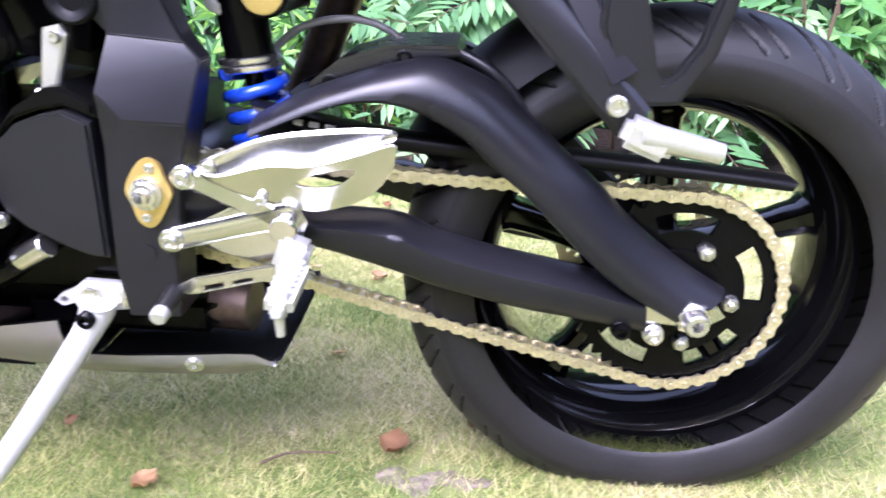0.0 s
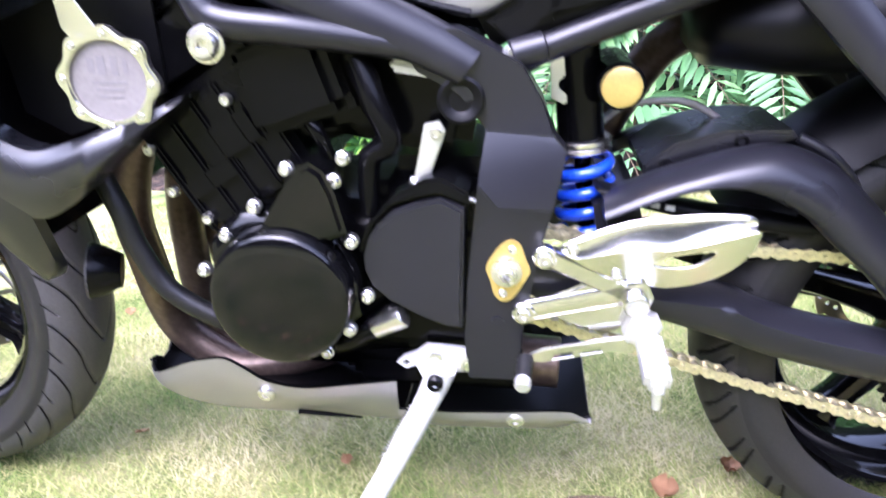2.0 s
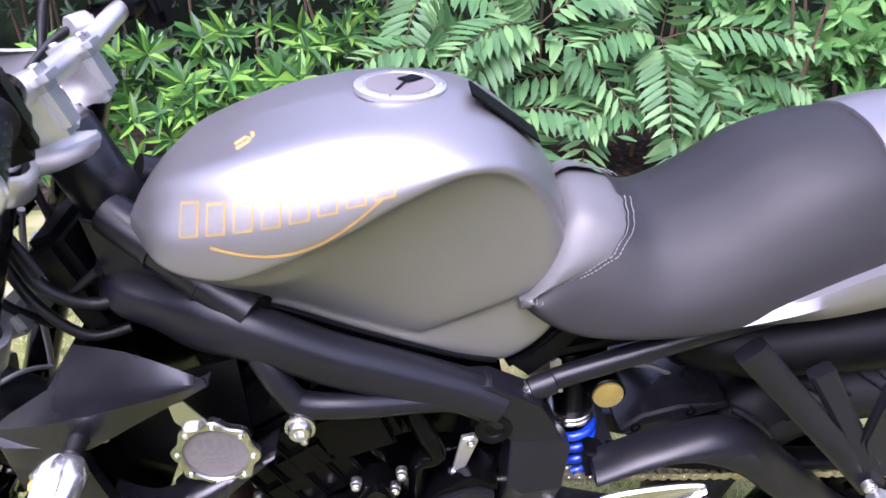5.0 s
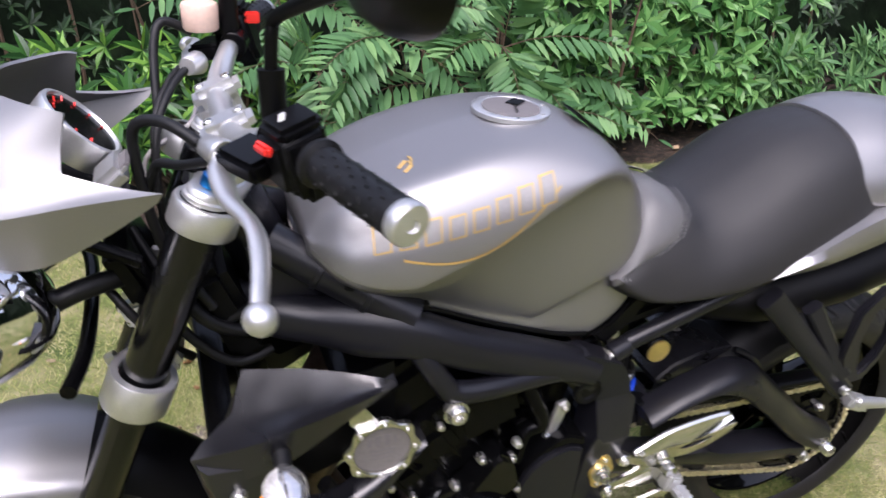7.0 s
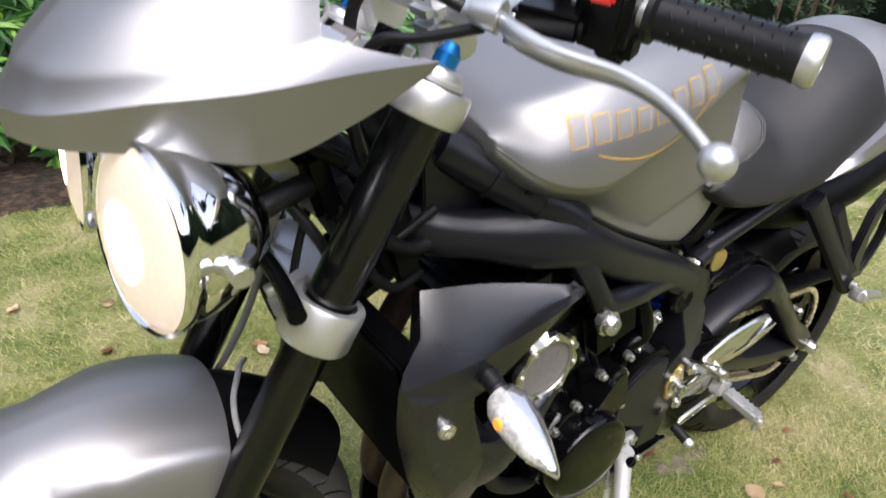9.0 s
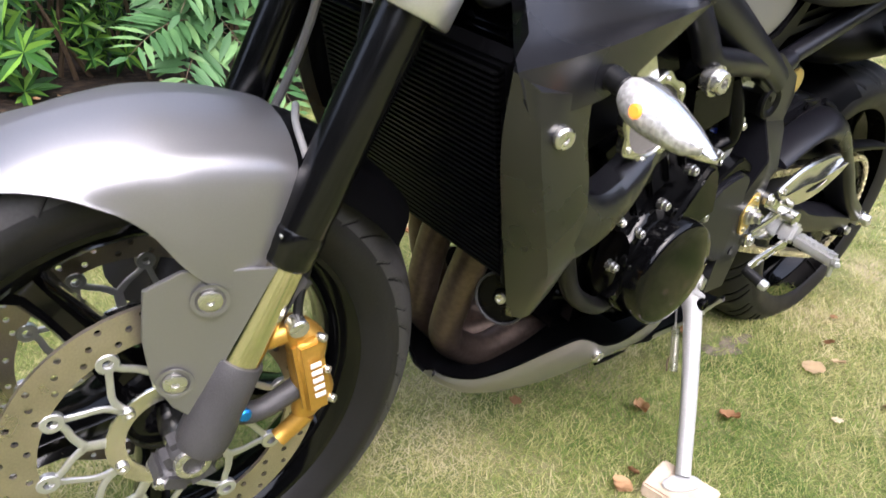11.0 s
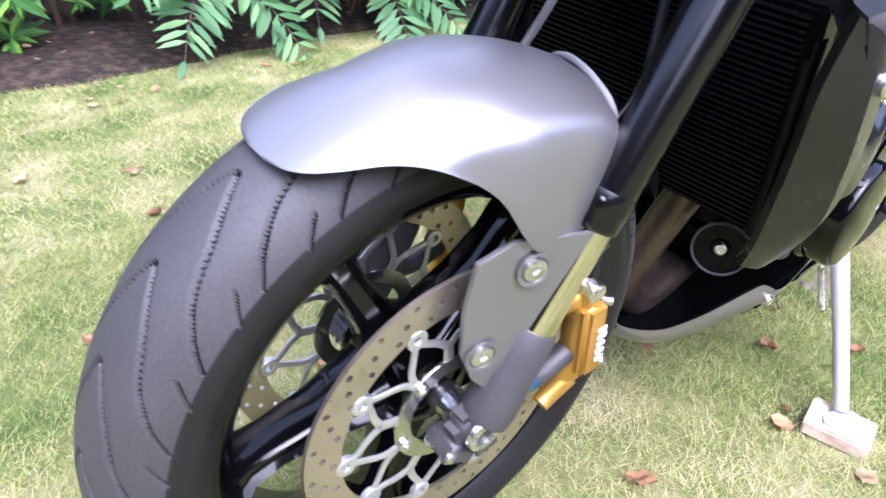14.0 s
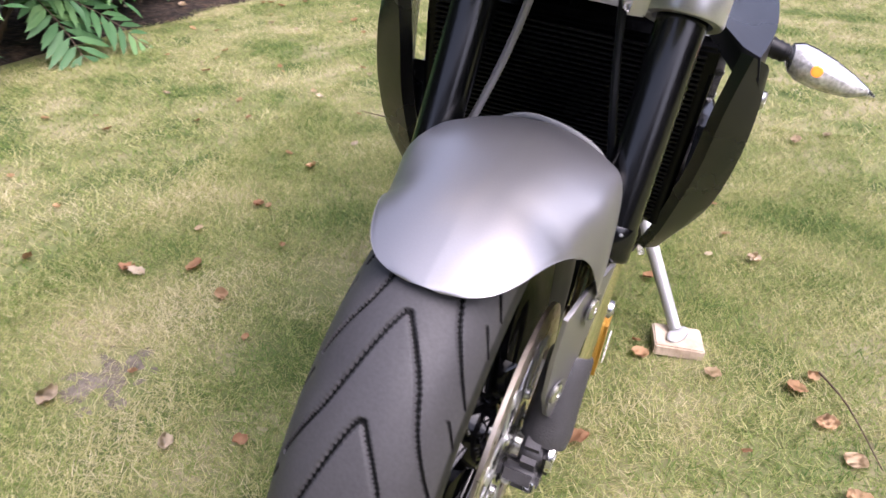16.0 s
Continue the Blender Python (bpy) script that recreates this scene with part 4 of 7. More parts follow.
def spar(bm, side):
    t = cr([(-1.100, 0, 0.812), (-1.055, 0, 0.810), (-1.0, 0, 0.806), (-0.930, 0, 0.815), (-0.875, 0, 0.800), (-0.789, 0, 0.757), (-0.706, 0, 0.720), (-0.621, 0, 0.681), (-0.574, 0, 0.655)], 5)
    b = cr([(-1.100, 0, 0.760), (-1.055, 0, 0.752), (-1.0, 0, 0.748), (-0.950, 0, 0.742), (-0.882, 0, 0.737), (-0.810, 0, 0.704), (-0.715, 0, 0.664), (-0.640, 0, 0.636), (-0.600, 0, 0.618)], 5)
    ys = cr([(0.010, 0, 0), (0.058, 0, 0), (0.088, 0, 0), (0.122, 0, 0), (0.140, 0, 0), (0.142, 0, 0), (0.135, 0, 0), (0.128, 0, 0), (0.126, 0, 0)], 5)
    loops = []
    for p, q, y in zip(t, b, ys):
        m, hh = (p + q) / 2, (p - q) / 2
        loops.append([m + hh * a + V((0, side * (y.x + f * 0.03), 0)) for a, f in
                      ((-1, 0.1), (-0.93, 0.62), (-0.78, 0.9), (-0.45, 1), (0.35, 0.88), (0.72, 0.66), (0.92, 0.3), (1, -0.1), (0.85, -0.6), (0, -0.8), (-0.85, -0.6))])
    skin(bm, loops)


bm = B()
for s in (-1, 1):
    spar(bm, s)
tube_pair(bm, [(-1.045, -0.055, 0.880), (-0.985, -0.085, 0.848), (-0.917, -0.120, 0.812), (-0.88, -0.135, 0.790)], 0.026, seg=16)
tube_pair(bm, [(-0.886, -0.140, 0.762), (-0.868, -0.158, 0.735), (-0.846, -0.168, 0.700), (-0.826, -0.170, 0.680), (-0.76, -0.166, 0.672), (-0.68, -0.150, 0.660), (-0.610, -0.140, 0.648)], [0.018, 0.016, 0.016, 0.017, 0.016, 0.014, 0.012], seg=14)
rod(bm, (-1.03, 0, 0.800), (-1.10, 0, 0.965), 0.040, seg=28)
for s in (-1, 1):
    plate(bm, [(-1.075, 0.880), (-1.020, 0.860), (-0.905, 0.800), (-0.950, 0.780), (-1.060, 0.790)], 0.062 * s, 0.070 * s, (), 0.002)
for s in (-1, 1):
    for p, d, r in (((-0.985, 0.085 * s, 0.848), (0.06, 0.035 * s, -0.036), 0.0285), ((-0.930, 0.112 * s, 0.818), (0.06, 0.035 * s, -0.036), 0.0285)):
        spin(bm, [(-0.004, r - 0.004), (-0.003, r), (0.003, r), (0.004, r - 0.004)], p, d, 24, True)
frame_ob = part("main_frame", bm, FRAME, bike, "satin black twin-spar frame", 50)
def facet_plate(verts, faces, back, edge=0.0016):
    """A cast plate with a faceted front, closed to a flat back. verts: (x, y, z)."""
    bm = B()
    vs = [bm.verts.new(p) for p in verts]
    for f in faces:
        bm.faces.new([vs[i] for i in f])
    bmesh.ops.recalc_face_normals(bm, faces=bm.faces)
    rim = [e for e in bm.edges if len(e.link_faces) == 1]
    ext = bmesh.ops.extrude_edge_only(bm, edges=rim)
    for v in ext["geom"]:
        if isinstance(v, bmesh.types.BMVert):
            v.co.y = back
    bmesh.ops.recalc_face_normals(bm, faces=bm.faces)
    folds = [e for e in bm.edges if len(e.link_faces) == 2 and e.calc_face_angle(0) > 0.15]
    bmesh.ops.bevel(bm, geom=folds, offset=edge, segments=2, affect="EDGES", clamp_overlap=True)
    return bm


bm = facet_plate(((-0.570, -0.137, 0.574), (-0.501, -0.131, 0.568), (-0.487, -0.131, 0.552), (-0.576, -0.166, 0.524), (-0.556, -0.161, 0.498), (-0.499, -0.150, 0.494), (-0.502, -0.146, 0.480),
                  (-0.509, -0.149, 0.453), (-0.523, -0.149, 0.356), (-0.527, -0.146, 0.287), (-0.583, -0.146, 0.286), (-0.588, -0.149, 0.339), (-0.586, -0.150, 0.405), (-0.581, -0.152, 0.468),
                  (-0.515, -0.141, 0.605), (-0.536, -0.143, 0.640), (-0.600, -0.143, 0.672), (-0.660, -0.143, 0.672), (-0.640, -0.146, 0.632), (-0.600, -0.147, 0.612)),
                 ((0, 1, 2, 3), (3, 2, 5, 4), (4, 5, 6), (3, 4, 13), (13, 4, 6, 7, 12), (12, 7, 8, 11), (11, 8, 9, 10), (0, 19, 18, 17, 16, 15, 14, 1)), -0.100)
side_plate = part("side_plate", bm, FRAME, frame_ob, "", 22)
bm = plate(B(), [(x, z) for x, z in ((-0.540, 0.462), (-0.530, 0.456), (-0.524, 0.440), (-0.519, 0.427), (-0.526, 0.412), (-0.536, 0.395), (-0.546, 0.390), (-0.556, 0.397), (-0.561, 0.414), (-0.566, 0.428), (-0.560, 0.443), (-0.550, 0.457))], -0.1535, -0.1455, (), 0.0015, 3)
pivot = part("pivot_plate", bm, GILT, bike, "gilt pivot locking plate")
for x, z in ((-0.539, 0.4515), (-0.547, 0.4005)):
    part("screw", bolt_form(B(), (x, -0.1535, z), 0.0045, 0.003), STEEL, pivot)
bm = spin(B(), [(0, 0.0165), (0.006, 0.0165), (0.007, 0.013), (0.012, 0.0125), (0.013, 0.0085), (0.021, 0.0080), (0.022, 0.0045), (0.010, 0.0045), (0.010, 0)], (-0.544, -0.152, 0.426), (0, -1, 0), 16)
part("pivot_nut", bm, STEEL, pivot, "bright swingarm pivot nut")


def frame_bolt(x, y, z, r, h, material=STEEL, name="frame_bolt", label=""):
    bm = spin(B(), [(-0.012, r), (h * 0.6, r), (h, r * 0.8), (h, r * 0.45), (h * 0.4, r * 0.42), (h * 0.4, 0)], (x, y, z), (0, -1, 0), 20)
    spin(bm, [(-0.001, r * 1.25), (0.002, r * 1.25), (0.0025, r * 1.1), (0.0025, 0)], (x, y, z), (0, -1, 0), 20)
    return part(name, bm, material, frame_ob, label)


frame_bolt(-0.831, -0.187, 0.660, 0.0145, 0.012, STEEL, "engine_bolt", "bright engine mounting bolt")
frame_bolt(-0.544, -0.118, 0.644, 0.0105, 0.010)
bm = spin(B(), [(0, 0.024), (0.006, 0.024), (0.008, 0.021), (0.006, 0.014), (0.004, 0.012), (0.004, 0)], (-0.595, -0.141, 0.605), (0, -1, 0), 28)
part("plug", bm, PLASTIC, frame_ob, "black rubber frame plug")
bm = spin(B(), [(0, 0.008), (0.001, 0.008), (0.0012, 0)], (-0.552, -0.1500, 0.362), (0, -1, 0), 18)
part("plug", bm, FRAME, frame_ob)

# subframe, hanger, silencer
bm = B()
tube_pair(bm, [(-0.535, -0.105, 0.640), (-0.495, -0.107, 0.659), (-0.358, -0.112, 0.713), (-0.20, -0.112, 0.765), (0.05, -0.10, 0.82)], 0.0145, seg=14)
subframe = part("subframe", bm, FRAME, bike, "black tubular rear subframe", 50)
bm = B()
rod(bm, (-0.548, -0.118, 0.644), (-0.515, -0.112, 0.653), 0.016, seg=18)
part("joint", bm, FRAME, subframe)


def strut(bm, a, b, w0, w1, t):
    a, b = V(a), V(b)
    d = (b - a).normalized()
    q = d.cross(V((0, 1, 0))).normalized()
    loops = []
    for p, w in ((a, w0), (a.lerp(b, 0.5), (w0 + w1) * 0.46), (b, w1)):
        loops.append([p + q * w * u + V((0, t * v, 0)) for u, v in ((-1, -0.6), (-0.7, -1), (0.7, -1), (1, -0.6), (1, 0.6), (0.7, 1), (-0.7, 1), (-1, 0.6))])
    skin(bm, loops)


for s in (-1, 1):
    bm = B()
    strut(bm, (-0.285, s * 0.145, 0.722), (-0.095, s * 0.188, 0.524), 0.021, 0.018, 0.012)
    strut(bm, (-0.190, s * 0.150, 0.690), (-0.108, s * 0.186, 0.560), 0.016, 0.014, 0.010)
    plate(bm, [(-0.130, 0.600), (-0.100, 0.536), (-0.058, 0.539), (-0.032, 0.580), (-0.020, 0.630), (-0.018, 0.670), (-0.040, 0.720), (-0.085, 0.735), (-0.125, 0.690)], s * 0.192, s * 0.176,
          [[(-0.082, 0.578), (-0.080, 0.567), (-0.073, 0.559), (-0.064, 0.564), (-0.048, 0.588), (-0.038, 0.625), (-0.042, 0.660), (-0.060, 0.690), (-0.088, 0.690), (-0.098, 0.640)]], 0.004)
    hanger = part("peg_hanger", bm, FRAME, bike, "black pillion footrest hanger", 40)
    bm = B()
    block(bm, (-0.086, s * 0.214, 0.516), (0.044, 0.030, 0.026), (0, 20, 8 * s), 0.006)
    rod(bm, (-0.092, s * 0.218, 0.520), (-0.026, s * 0.226, 0.508), 0.012, 0.009, 14)
    part("pillion_footrest", bm, CAST, hanger, "folded silver pillion footrest")
    part("bolt", bolt_form(B(), (-0.112, s * 0.206, 0.540), 0.009, 0.006, (0, s, 0)), STEEL, hanger)
bm = B()
loops = []
for x, r, z in ((-0.36, 0.02, 0.665), (-0.34, 0.045, 0.668), (-0.25, 0.066, 0.680), (-0.1, 0.072, 0.700), (0.05, 0.070, 0.735), (0.16, 0.060, 0.765), (0.20, 0.045, 0.775), (0.21, 0.02, 0.778)):
    loops.append([V((x, 2.0 * r * math.cos(a), z + r * math.sin(a))) for a in np.linspace(0, 2 * math.pi, 28, endpoint=False)])
skin(bm, loops)
part("silencer", bm, PLASTIC, bike, "black under-seat silencer", 50)
bm = B()
tube(bm, [(-0.60, 0.10, 0.30), (-0.52, 0.13, 0.36), (-0.44, 0.12, 0.50), (-0.38, 0.08, 0.62), (-0.33, 0.03, 0.667)], 0.024, 14)
part("exhaust_link", bm, PIPE, bike, "heat-stained exhaust link pipe")

# shock
shock = tagged(new("rear_shock"), "rear shock absorber with a blue coil spring")
shock.parent = bike
p0, p1 = V((-0.482, -0.040, 0.655)), V((-0.452, -0.040, 0.425))
bm = B()
rod(bm, p0, p0.lerp(p1, 0.52), 0.026, seg=24)
rod(bm, p0.lerp(p1, 0.3), p1, 0.010, seg=16)
part("damper_body", bm, ENGINE, shock)
bm = B()
d = (p1 - p0).normalized()
a = d.orthogonal().normalized()
b = d.cross(a)
tube(bm, [p0.lerp(p1, 0.54 + 0.42 * k / 80) + 0.030 * (a * math.cos(k * 2 * math.pi * 4.2 / 80) + b * math.sin(k * 2 * math.pi * 4.2 / 80)) for k in range(81)], 0.0072, 10, 1)
part("spring", bm, BLUE, shock, "bright blue coil spring")
bm = B()
for f in (0.475, 0.51):
    rod(bm, p0.lerp(p1, f), p0.lerp(p1, f + 0.03), 0.034, seg=28)
part("preload_ring", bm, ALU, shock)
bm = plate(B(), [(-0.508, 0.640), (-0.492, 0.652), (-0.480, 0.640), (-0.476, 0.600), (-0.488, 0.585), (-0.504, 0.592)], -0.062, -0.050, [circle(-0.490, 0.607, 0.0075, 14)], 0.002)
part("clevis", bm, CAST, shock, "silver shock clevis")
bm = rod(B(), (-0.435, -0.096, 0.612), (-0.435, 0.03, 0.612), 0.0245, seg=32)
part("reservoir", bm, ENGINE, shock)
bm = spin(B(), [(0, 0.0215), (0.003, 0.0205), (0.0045, 0.016), (0.0048, 0)], (-0.435, -0.096, 0.612), (0, -1, 0), 32)
part("reservoir_cap", bm, GILT, shock, "pale gold reservoir cap")
bm = rod(B(), (-0.463, -0.045, 0.582), (-0.463, -0.060, 0.580), 0.008, seg=16)
part("adjuster", bm, CYAN, shock, "blue anodised adjuster")
part("tag", block(B(), (-0.478, -0.055, 0.645), (0.007, 0.002, 0.03), (0, 0, 0), 0.0006), ORANGE, shock, "orange tag")
bm = B()
tube(bm, [(-0.462, -0.02, 0.530), (-0.452, -0.01, 0.545), (-0.424, 0.0, 0.570), (-0.381, 0.0, 0.581), (-0.343, 0.0, 0.578), (-0.309, 0.0, 0.560), (-0.290, 0.01, 0.535)], 0.0042, 10)
part("cable", bm, GREYHOSE, bike, "grey cable over the hugger")

# engine
bm = B()
block(bm, (-0.70, 0, 0.385), (0.30, 0.24, 0.19), (0, 0, 0), 0.03, 3)
engine = part("engine", bm, ENGINE, bike, "black three-cylinder engine", 40)
part("gearbox", block(B(), (-0.62, 0, 0.45), (0.16, 0.22, 0.16), (0, 0, 0), 0.03, 3), ENGINE, engine, "", 40)
part("oil_pan", block(B(), (-0.74, 0, 0.29), (0.24, 0.17, 0.10), (0, 0, 0), 0.03, 3), ENGINE, engine, "", 40)
bm = B()
block(bm, (-0.845, 0, 0.545), (0.145, 0.28, 0.150), (0, -32, 0), 0.012)
part("cylinder_block", bm, ENGINE, engine)
for k in range(5):
    part("cylinder_rib", block(B(), (-0.845 + 0.030 * (k - 2) * 0.85, -0.142, 0.545 + 0.019 * (k - 2)), (0.008, 0.010, 0.125), (0, -32, 0), 0.003), ENGINE, engine)
part("cylinder_panel", block(B(), (-0.838, -0.141, 0.560), (0.075, 0.012, 0.045), (0, -32, 0), 0.005), ENGINE, engine)
part("cylinder_panel", block(B(), (-0.860, -0.141, 0.515), (0.070, 0.012, 0.030), (0, -32, 0), 0.005), ENGINE, engine)
for x, z in ((-0.800, 0.625), (-0.925, 0.545), (-0.870, 0.470), (-0.905, 0.500), (-0.775, 0.590), (-0.835, 0.600)):
    part("head_bolt", bolt_form(B(), (x, -0.146, z), 0.006, 0.006), STEEL, engine)
bm = B()
block(bm, (-0.890, 0, 0.650), (0.150, 0.27, 0.085), (0, -32, 0), 0.016)
block(bm, (-0.905, 0, 0.690), (0.120, 0.25, 0.045), (0, -32, 0), 0.016)
part("cylinder_head", bm, ENGINE, engine)
# round alternator cover with its upper horn
bm = B()
CY = -0.150
spin(bm, [(0, 0.080), (0.012, 0.082), (0.016, 0.0805), (0.020, 0.0775), (0.050, 0.0765), (0.0535, 0.0755), (0.0560, 0.0735), (0.0575, 0.0705), (0.0600, 0.050), (0.0612, 0.028), (0.0615, 0)], (-0.783, CY + 0.012, 0.397), (0, -1, 0), 48)
part("alternator_cover", bm, GLOSS, engine, "gloss black round alternator cover", 28)
bm = B()
arm_loft(bm, [(-0.862, 0.455), (-0.828, 0.482), (-0.770, 0.482), (-0.728, 0.455), (-0.705, 0.415)], [(-0.862, 0.360), (-0.83, 0.34), (-0.77, 0.33), (-0.728, 0.34), (-0.700, 0.365)], CY - 0.016, CY + 0.03)
part("cover_flange", bm, GLOSS, engine, "", 40)
bm = plate(B(), [(-0.806, 0.462), (-0.794, 0.486), (-0.770, 0.522), (-0.758, 0.540), (-0.745, 0.545), (-0.731, 0.536), (-0.720, 0.512), (-0.709, 0.470), (-0.745, 0.455)], CY - 0.030, CY + 0.02, (), 0.014)
part("cover_horn", bm, GLOSS, engine, "", 40)
bm = plate(B(), [(-0.697, 0.438), (-0.692, 0.456), (-0.682, 0.473), (-0.663, 0.490), (-0.640, 0.499), (-0.615, 0.505), (-0.590, 0.494), (-0.590, 0.356), (-0.610, 0.358), (-0.633, 0.367), (-0.669, 0.385), (-0.688, 0.402), (-0.696, 0.420)], -0.158, -0.10, (), 0.004)
part("sprocket_cover", bm, FRAME, engine, "black sprocket cover", 40)
bm = plate(B(), [(-0.704, 0.440), (-0.694, 0.470), (-0.666, 0.503), (-0.632, 0.524), (-0.615, 0.526), (-0.586, 0.511), (-0.586, 0.497), (-0.615, 0.508), (-0.640, 0.503), (-0.665, 0.494), (-0.686, 0.474), (-0.698, 0.440)], -0.152, -0.09, (), 0.003)
part("cover_rim", bm, ENGINE, engine, "", 40)
for x, y, z in ((-0.773, -0.164, 0.534), (-0.723, -0.164, 0.523), (-0.811, -0.163, 0.491), (-0.846, -0.161, 0.457), (-0.877, -0.158, 0.413), (-0.708, -0.165, 0.457), (-0.693, -0.163, 0.393), (-0.715, -0.162, 0.350), (-0.742, -0.162, 0.320), (-0.714, -0.160, 0.546)):
    bm = spin(B(), [(-0.008, 0.0075), (0, 0.0075), (0.001, 0.0062), (0.006, 0.0060), (0.007, 0.005), (0.007, 0.003), (0.003, 0.003), (0.003, 0)], (x, y, z), (0, -1, 0), 12)
    part("cover_bolt", bm, STEEL, engine)
# gear linkage arm above the sprocket cover
bm = plate(B(), [(-0.634, 0.590), (-0.618, 0.594), (-0.612, 0.584), (-0.632, 0.524), (-0.646, 0.526)], -0.152, -0.142, (), 0.002)
bmesh.ops.translate(bm, verts=bm.verts, vec=(0, 0.020, -0.014))
link = part("clutch_arm", bm, CAST, engine, "silver clutch release arm")
bm = B()
rod(bm, (-0.640, -0.130, 0.513), (-0.570, -0.130, 0.493), 0.0035, seg=8)
rod(bm, (-0.650, -0.130, 0.516), (-0.630, -0.130, 0.510), 0.006, seg=10)
part("clutch_rod", bm, STEEL, engine)
part("arm_bolt", bolt_form(B(), (-0.622, -0.132, 0.568), 0.006, 0.005), STEEL, engine)
part("water_pipe", tube(B(), [(-0.700, -0.13, 0.640), (-0.682, -0.14, 0.600), (-0.668, -0.14, 0.560), (-0.690, -0.135, 0.540), (-0.694, -0.13, 0.480)], [0.014, 0.014, 0.013, 0.012, 0.011], 12, flat=1.2), ENGINE, engine, "black coolant pipe")
part("water_pipe", tube(B(), [(-0.775, -0.12, 0.600), (-0.745, -0.14, 0.57), (-0.735, -0.13, 0.54)], 0.008, 10), ENGINE, engine, "black coolant pipe")
part("water_pipe", tube(B(), [(-0.66, -0.12, 0.37), (-0.69, -0.14, 0.345), (-0.74, -0.13, 0.315), (-0.82, -0.11, 0.31)], 0.014, 12), ENGINE, engine, "black coolant pipe")
bm = rod(B(), (-0.655, -0.150, 0.365), (-0.690, -0.145, 0.345), 0.013, seg=16)
part("drain_union", bm, ALU, engine, "bright pipe union")
for k in range(3):
    part("throttle_body", block(B(), (-0.73 - 0.02 * k, -0.05 - 0.03 * k, 0.60 + 0.01 * k), (0.10, 0.10, 0.09), (0, -20, 0), 0.012), ENGINE, engine)
part("intake_box", block(B(), (-0.66, 0, 0.60), (0.16, 0.20, 0.12), (0, 10, 0), 0.02), ENGINE, engine)
bm = B()
block(bm, (-0.645, -0.115, 0.632), (0.045, 0.04, 0.012), (0, 8, 0), 0.004)
part("connector", bm, WHITE, engine, "pale wiring connector")

# air box and battery tray hidden between the spars
bm = B()
block(bm, (-0.80, 0, 0.735), (0.28, 0.20, 0.12), (0, 22, 0), 0.03)
block(bm, (-0.53, 0, 0.70), (0.12, 0.18, 0.10), (0, -30, 0), 0.02)
plate(bm, [(-0.575, 0.675), (-0.545, 0.690), (-0.505, 0.735), (-0.470, 0.745), (-0.500, 0.690), (-0.545, 0.650)], -0.100, -0.085, (), 0.004)
part("air_box", bm, PLASTIC, bike, "black air box under the tank")
bm = B()
block(bm, (-0.30, 0, 0.735), (0.45, 0.20, 0.03), (0, -12, 0), 0.01)
part("seat_tray", bm, PLASTIC, bike, "black tray under the seat")
# ---- tank ----
TANK = ((-1.005, 0.908, 0.060, 0.905, 0.098, 0.893, 0.100, 0.884, 0.092, 0.876), (-0.965, 0.940, 0.100, 0.932, 0.150, 0.868, 0.142, 0.856, 0.122, 0.844),
        (-0.900, 0.968, 0.122, 0.956, 0.170, 0.858, 0.150, 0.838, 0.126, 0.812), (-0.840, 0.988, 0.126, 0.974, 0.174, 0.877, 0.146, 0.838, 0.120, 0.786),
        (-0.770, 1.004, 0.122, 0.990, 0.172, 0.908, 0.138, 0.858, 0.112, 0.750), (-0.700, 1.010, 0.116, 0.996, 0.163, 0.944, 0.128, 0.884, 0.107, 0.720),
        (-0.640, 1.006, 0.105, 0.992, 0.150, 0.964, 0.120, 0.894, 0.104, 0.697), (-0.590, 0.984, 0.088, 0.974, 0.128, 0.954, 0.113, 0.880, 0.102, 0.686),
        (-0.550, 0.950, 0.070, 0.940, 0.104, 0.915, 0.107, 0.845, 0.100, 0.704), (-0.520, 0.908, 0.055, 0.896, 0.085, 0.870, 0.097, 0.815, 0.096, 0.735), (-0.500, 0.850, 0.040, 0.840, 0.06, 0.82, 0.075, 0.79, 0.075, 0.760))


def half_section(row, n=7):
    x, zt, yb, zb, yc, zc, yd, zd, ye, ze = row
    w = min(max((x + 0.715) / 0.10, 0), 1)
    zr = min(max(0.726 + (x + 0.73) * 0.34, ze + 0.026), zd - 0.02)
    ln = lambda z: ye + (yd - ye) * (z - ze) / max(zd - ze, 0.01) - 0.002
    pts = [(x, 0, zt), (x, yb * 0.55, zt - (zt - zb) * 0.30), (x, yb, zb), (x, (yb + yc) / 2 + 0.012, (zb * 0.52 + zc * 0.48)), (x, yc, zc), (x, yc - (yc - yd) * 0.62, zc - (zc - zd) * 0.24), (x, yd, zd),
           (x, ln(zr + 0.013) + 0.0035 * w, zr + 0.011), (x, ln(zr - 0.012) - 0.0035 * w, zr - 0.011), (x, ye, ze), (x, ye * 0.8, ze - 0.006)]
    return cr(pts, n)


def full_loop(half):
    return [V((p.x, -p.y, p.z)) for p in half] + [V((p.x, p.y, p.z)) for p in half[::-1]]


def lofted(rows, section, per=5):
    """Rows of numbers, smoothed from one to the next, each turned into a closed cross-section."""
    out = []
    k = len(rows[0])
    fine = [[] for _ in range(k)]
    for c in range(k):
        fine[c] = [p.x for p in cr([(r[c], 0, 0) for r in rows], per)]
    for i in range(len(fine[0])):
        out.append(full_loop(section(tuple(fine[c][i] for c in range(k)))))
    return out


bm = B()
skin(bm, lofted(TANK, half_section, 6))
bmesh.ops.recalc_face_normals(bm, faces=bm.faces)
from mathutils.bvhtree import BVHTree
tank_tree = BVHTree.FromBMesh(bm)
tank = part("fuel_tank", bm, SILVER, bike, "matt graphite sculpted fuel tank", 60)


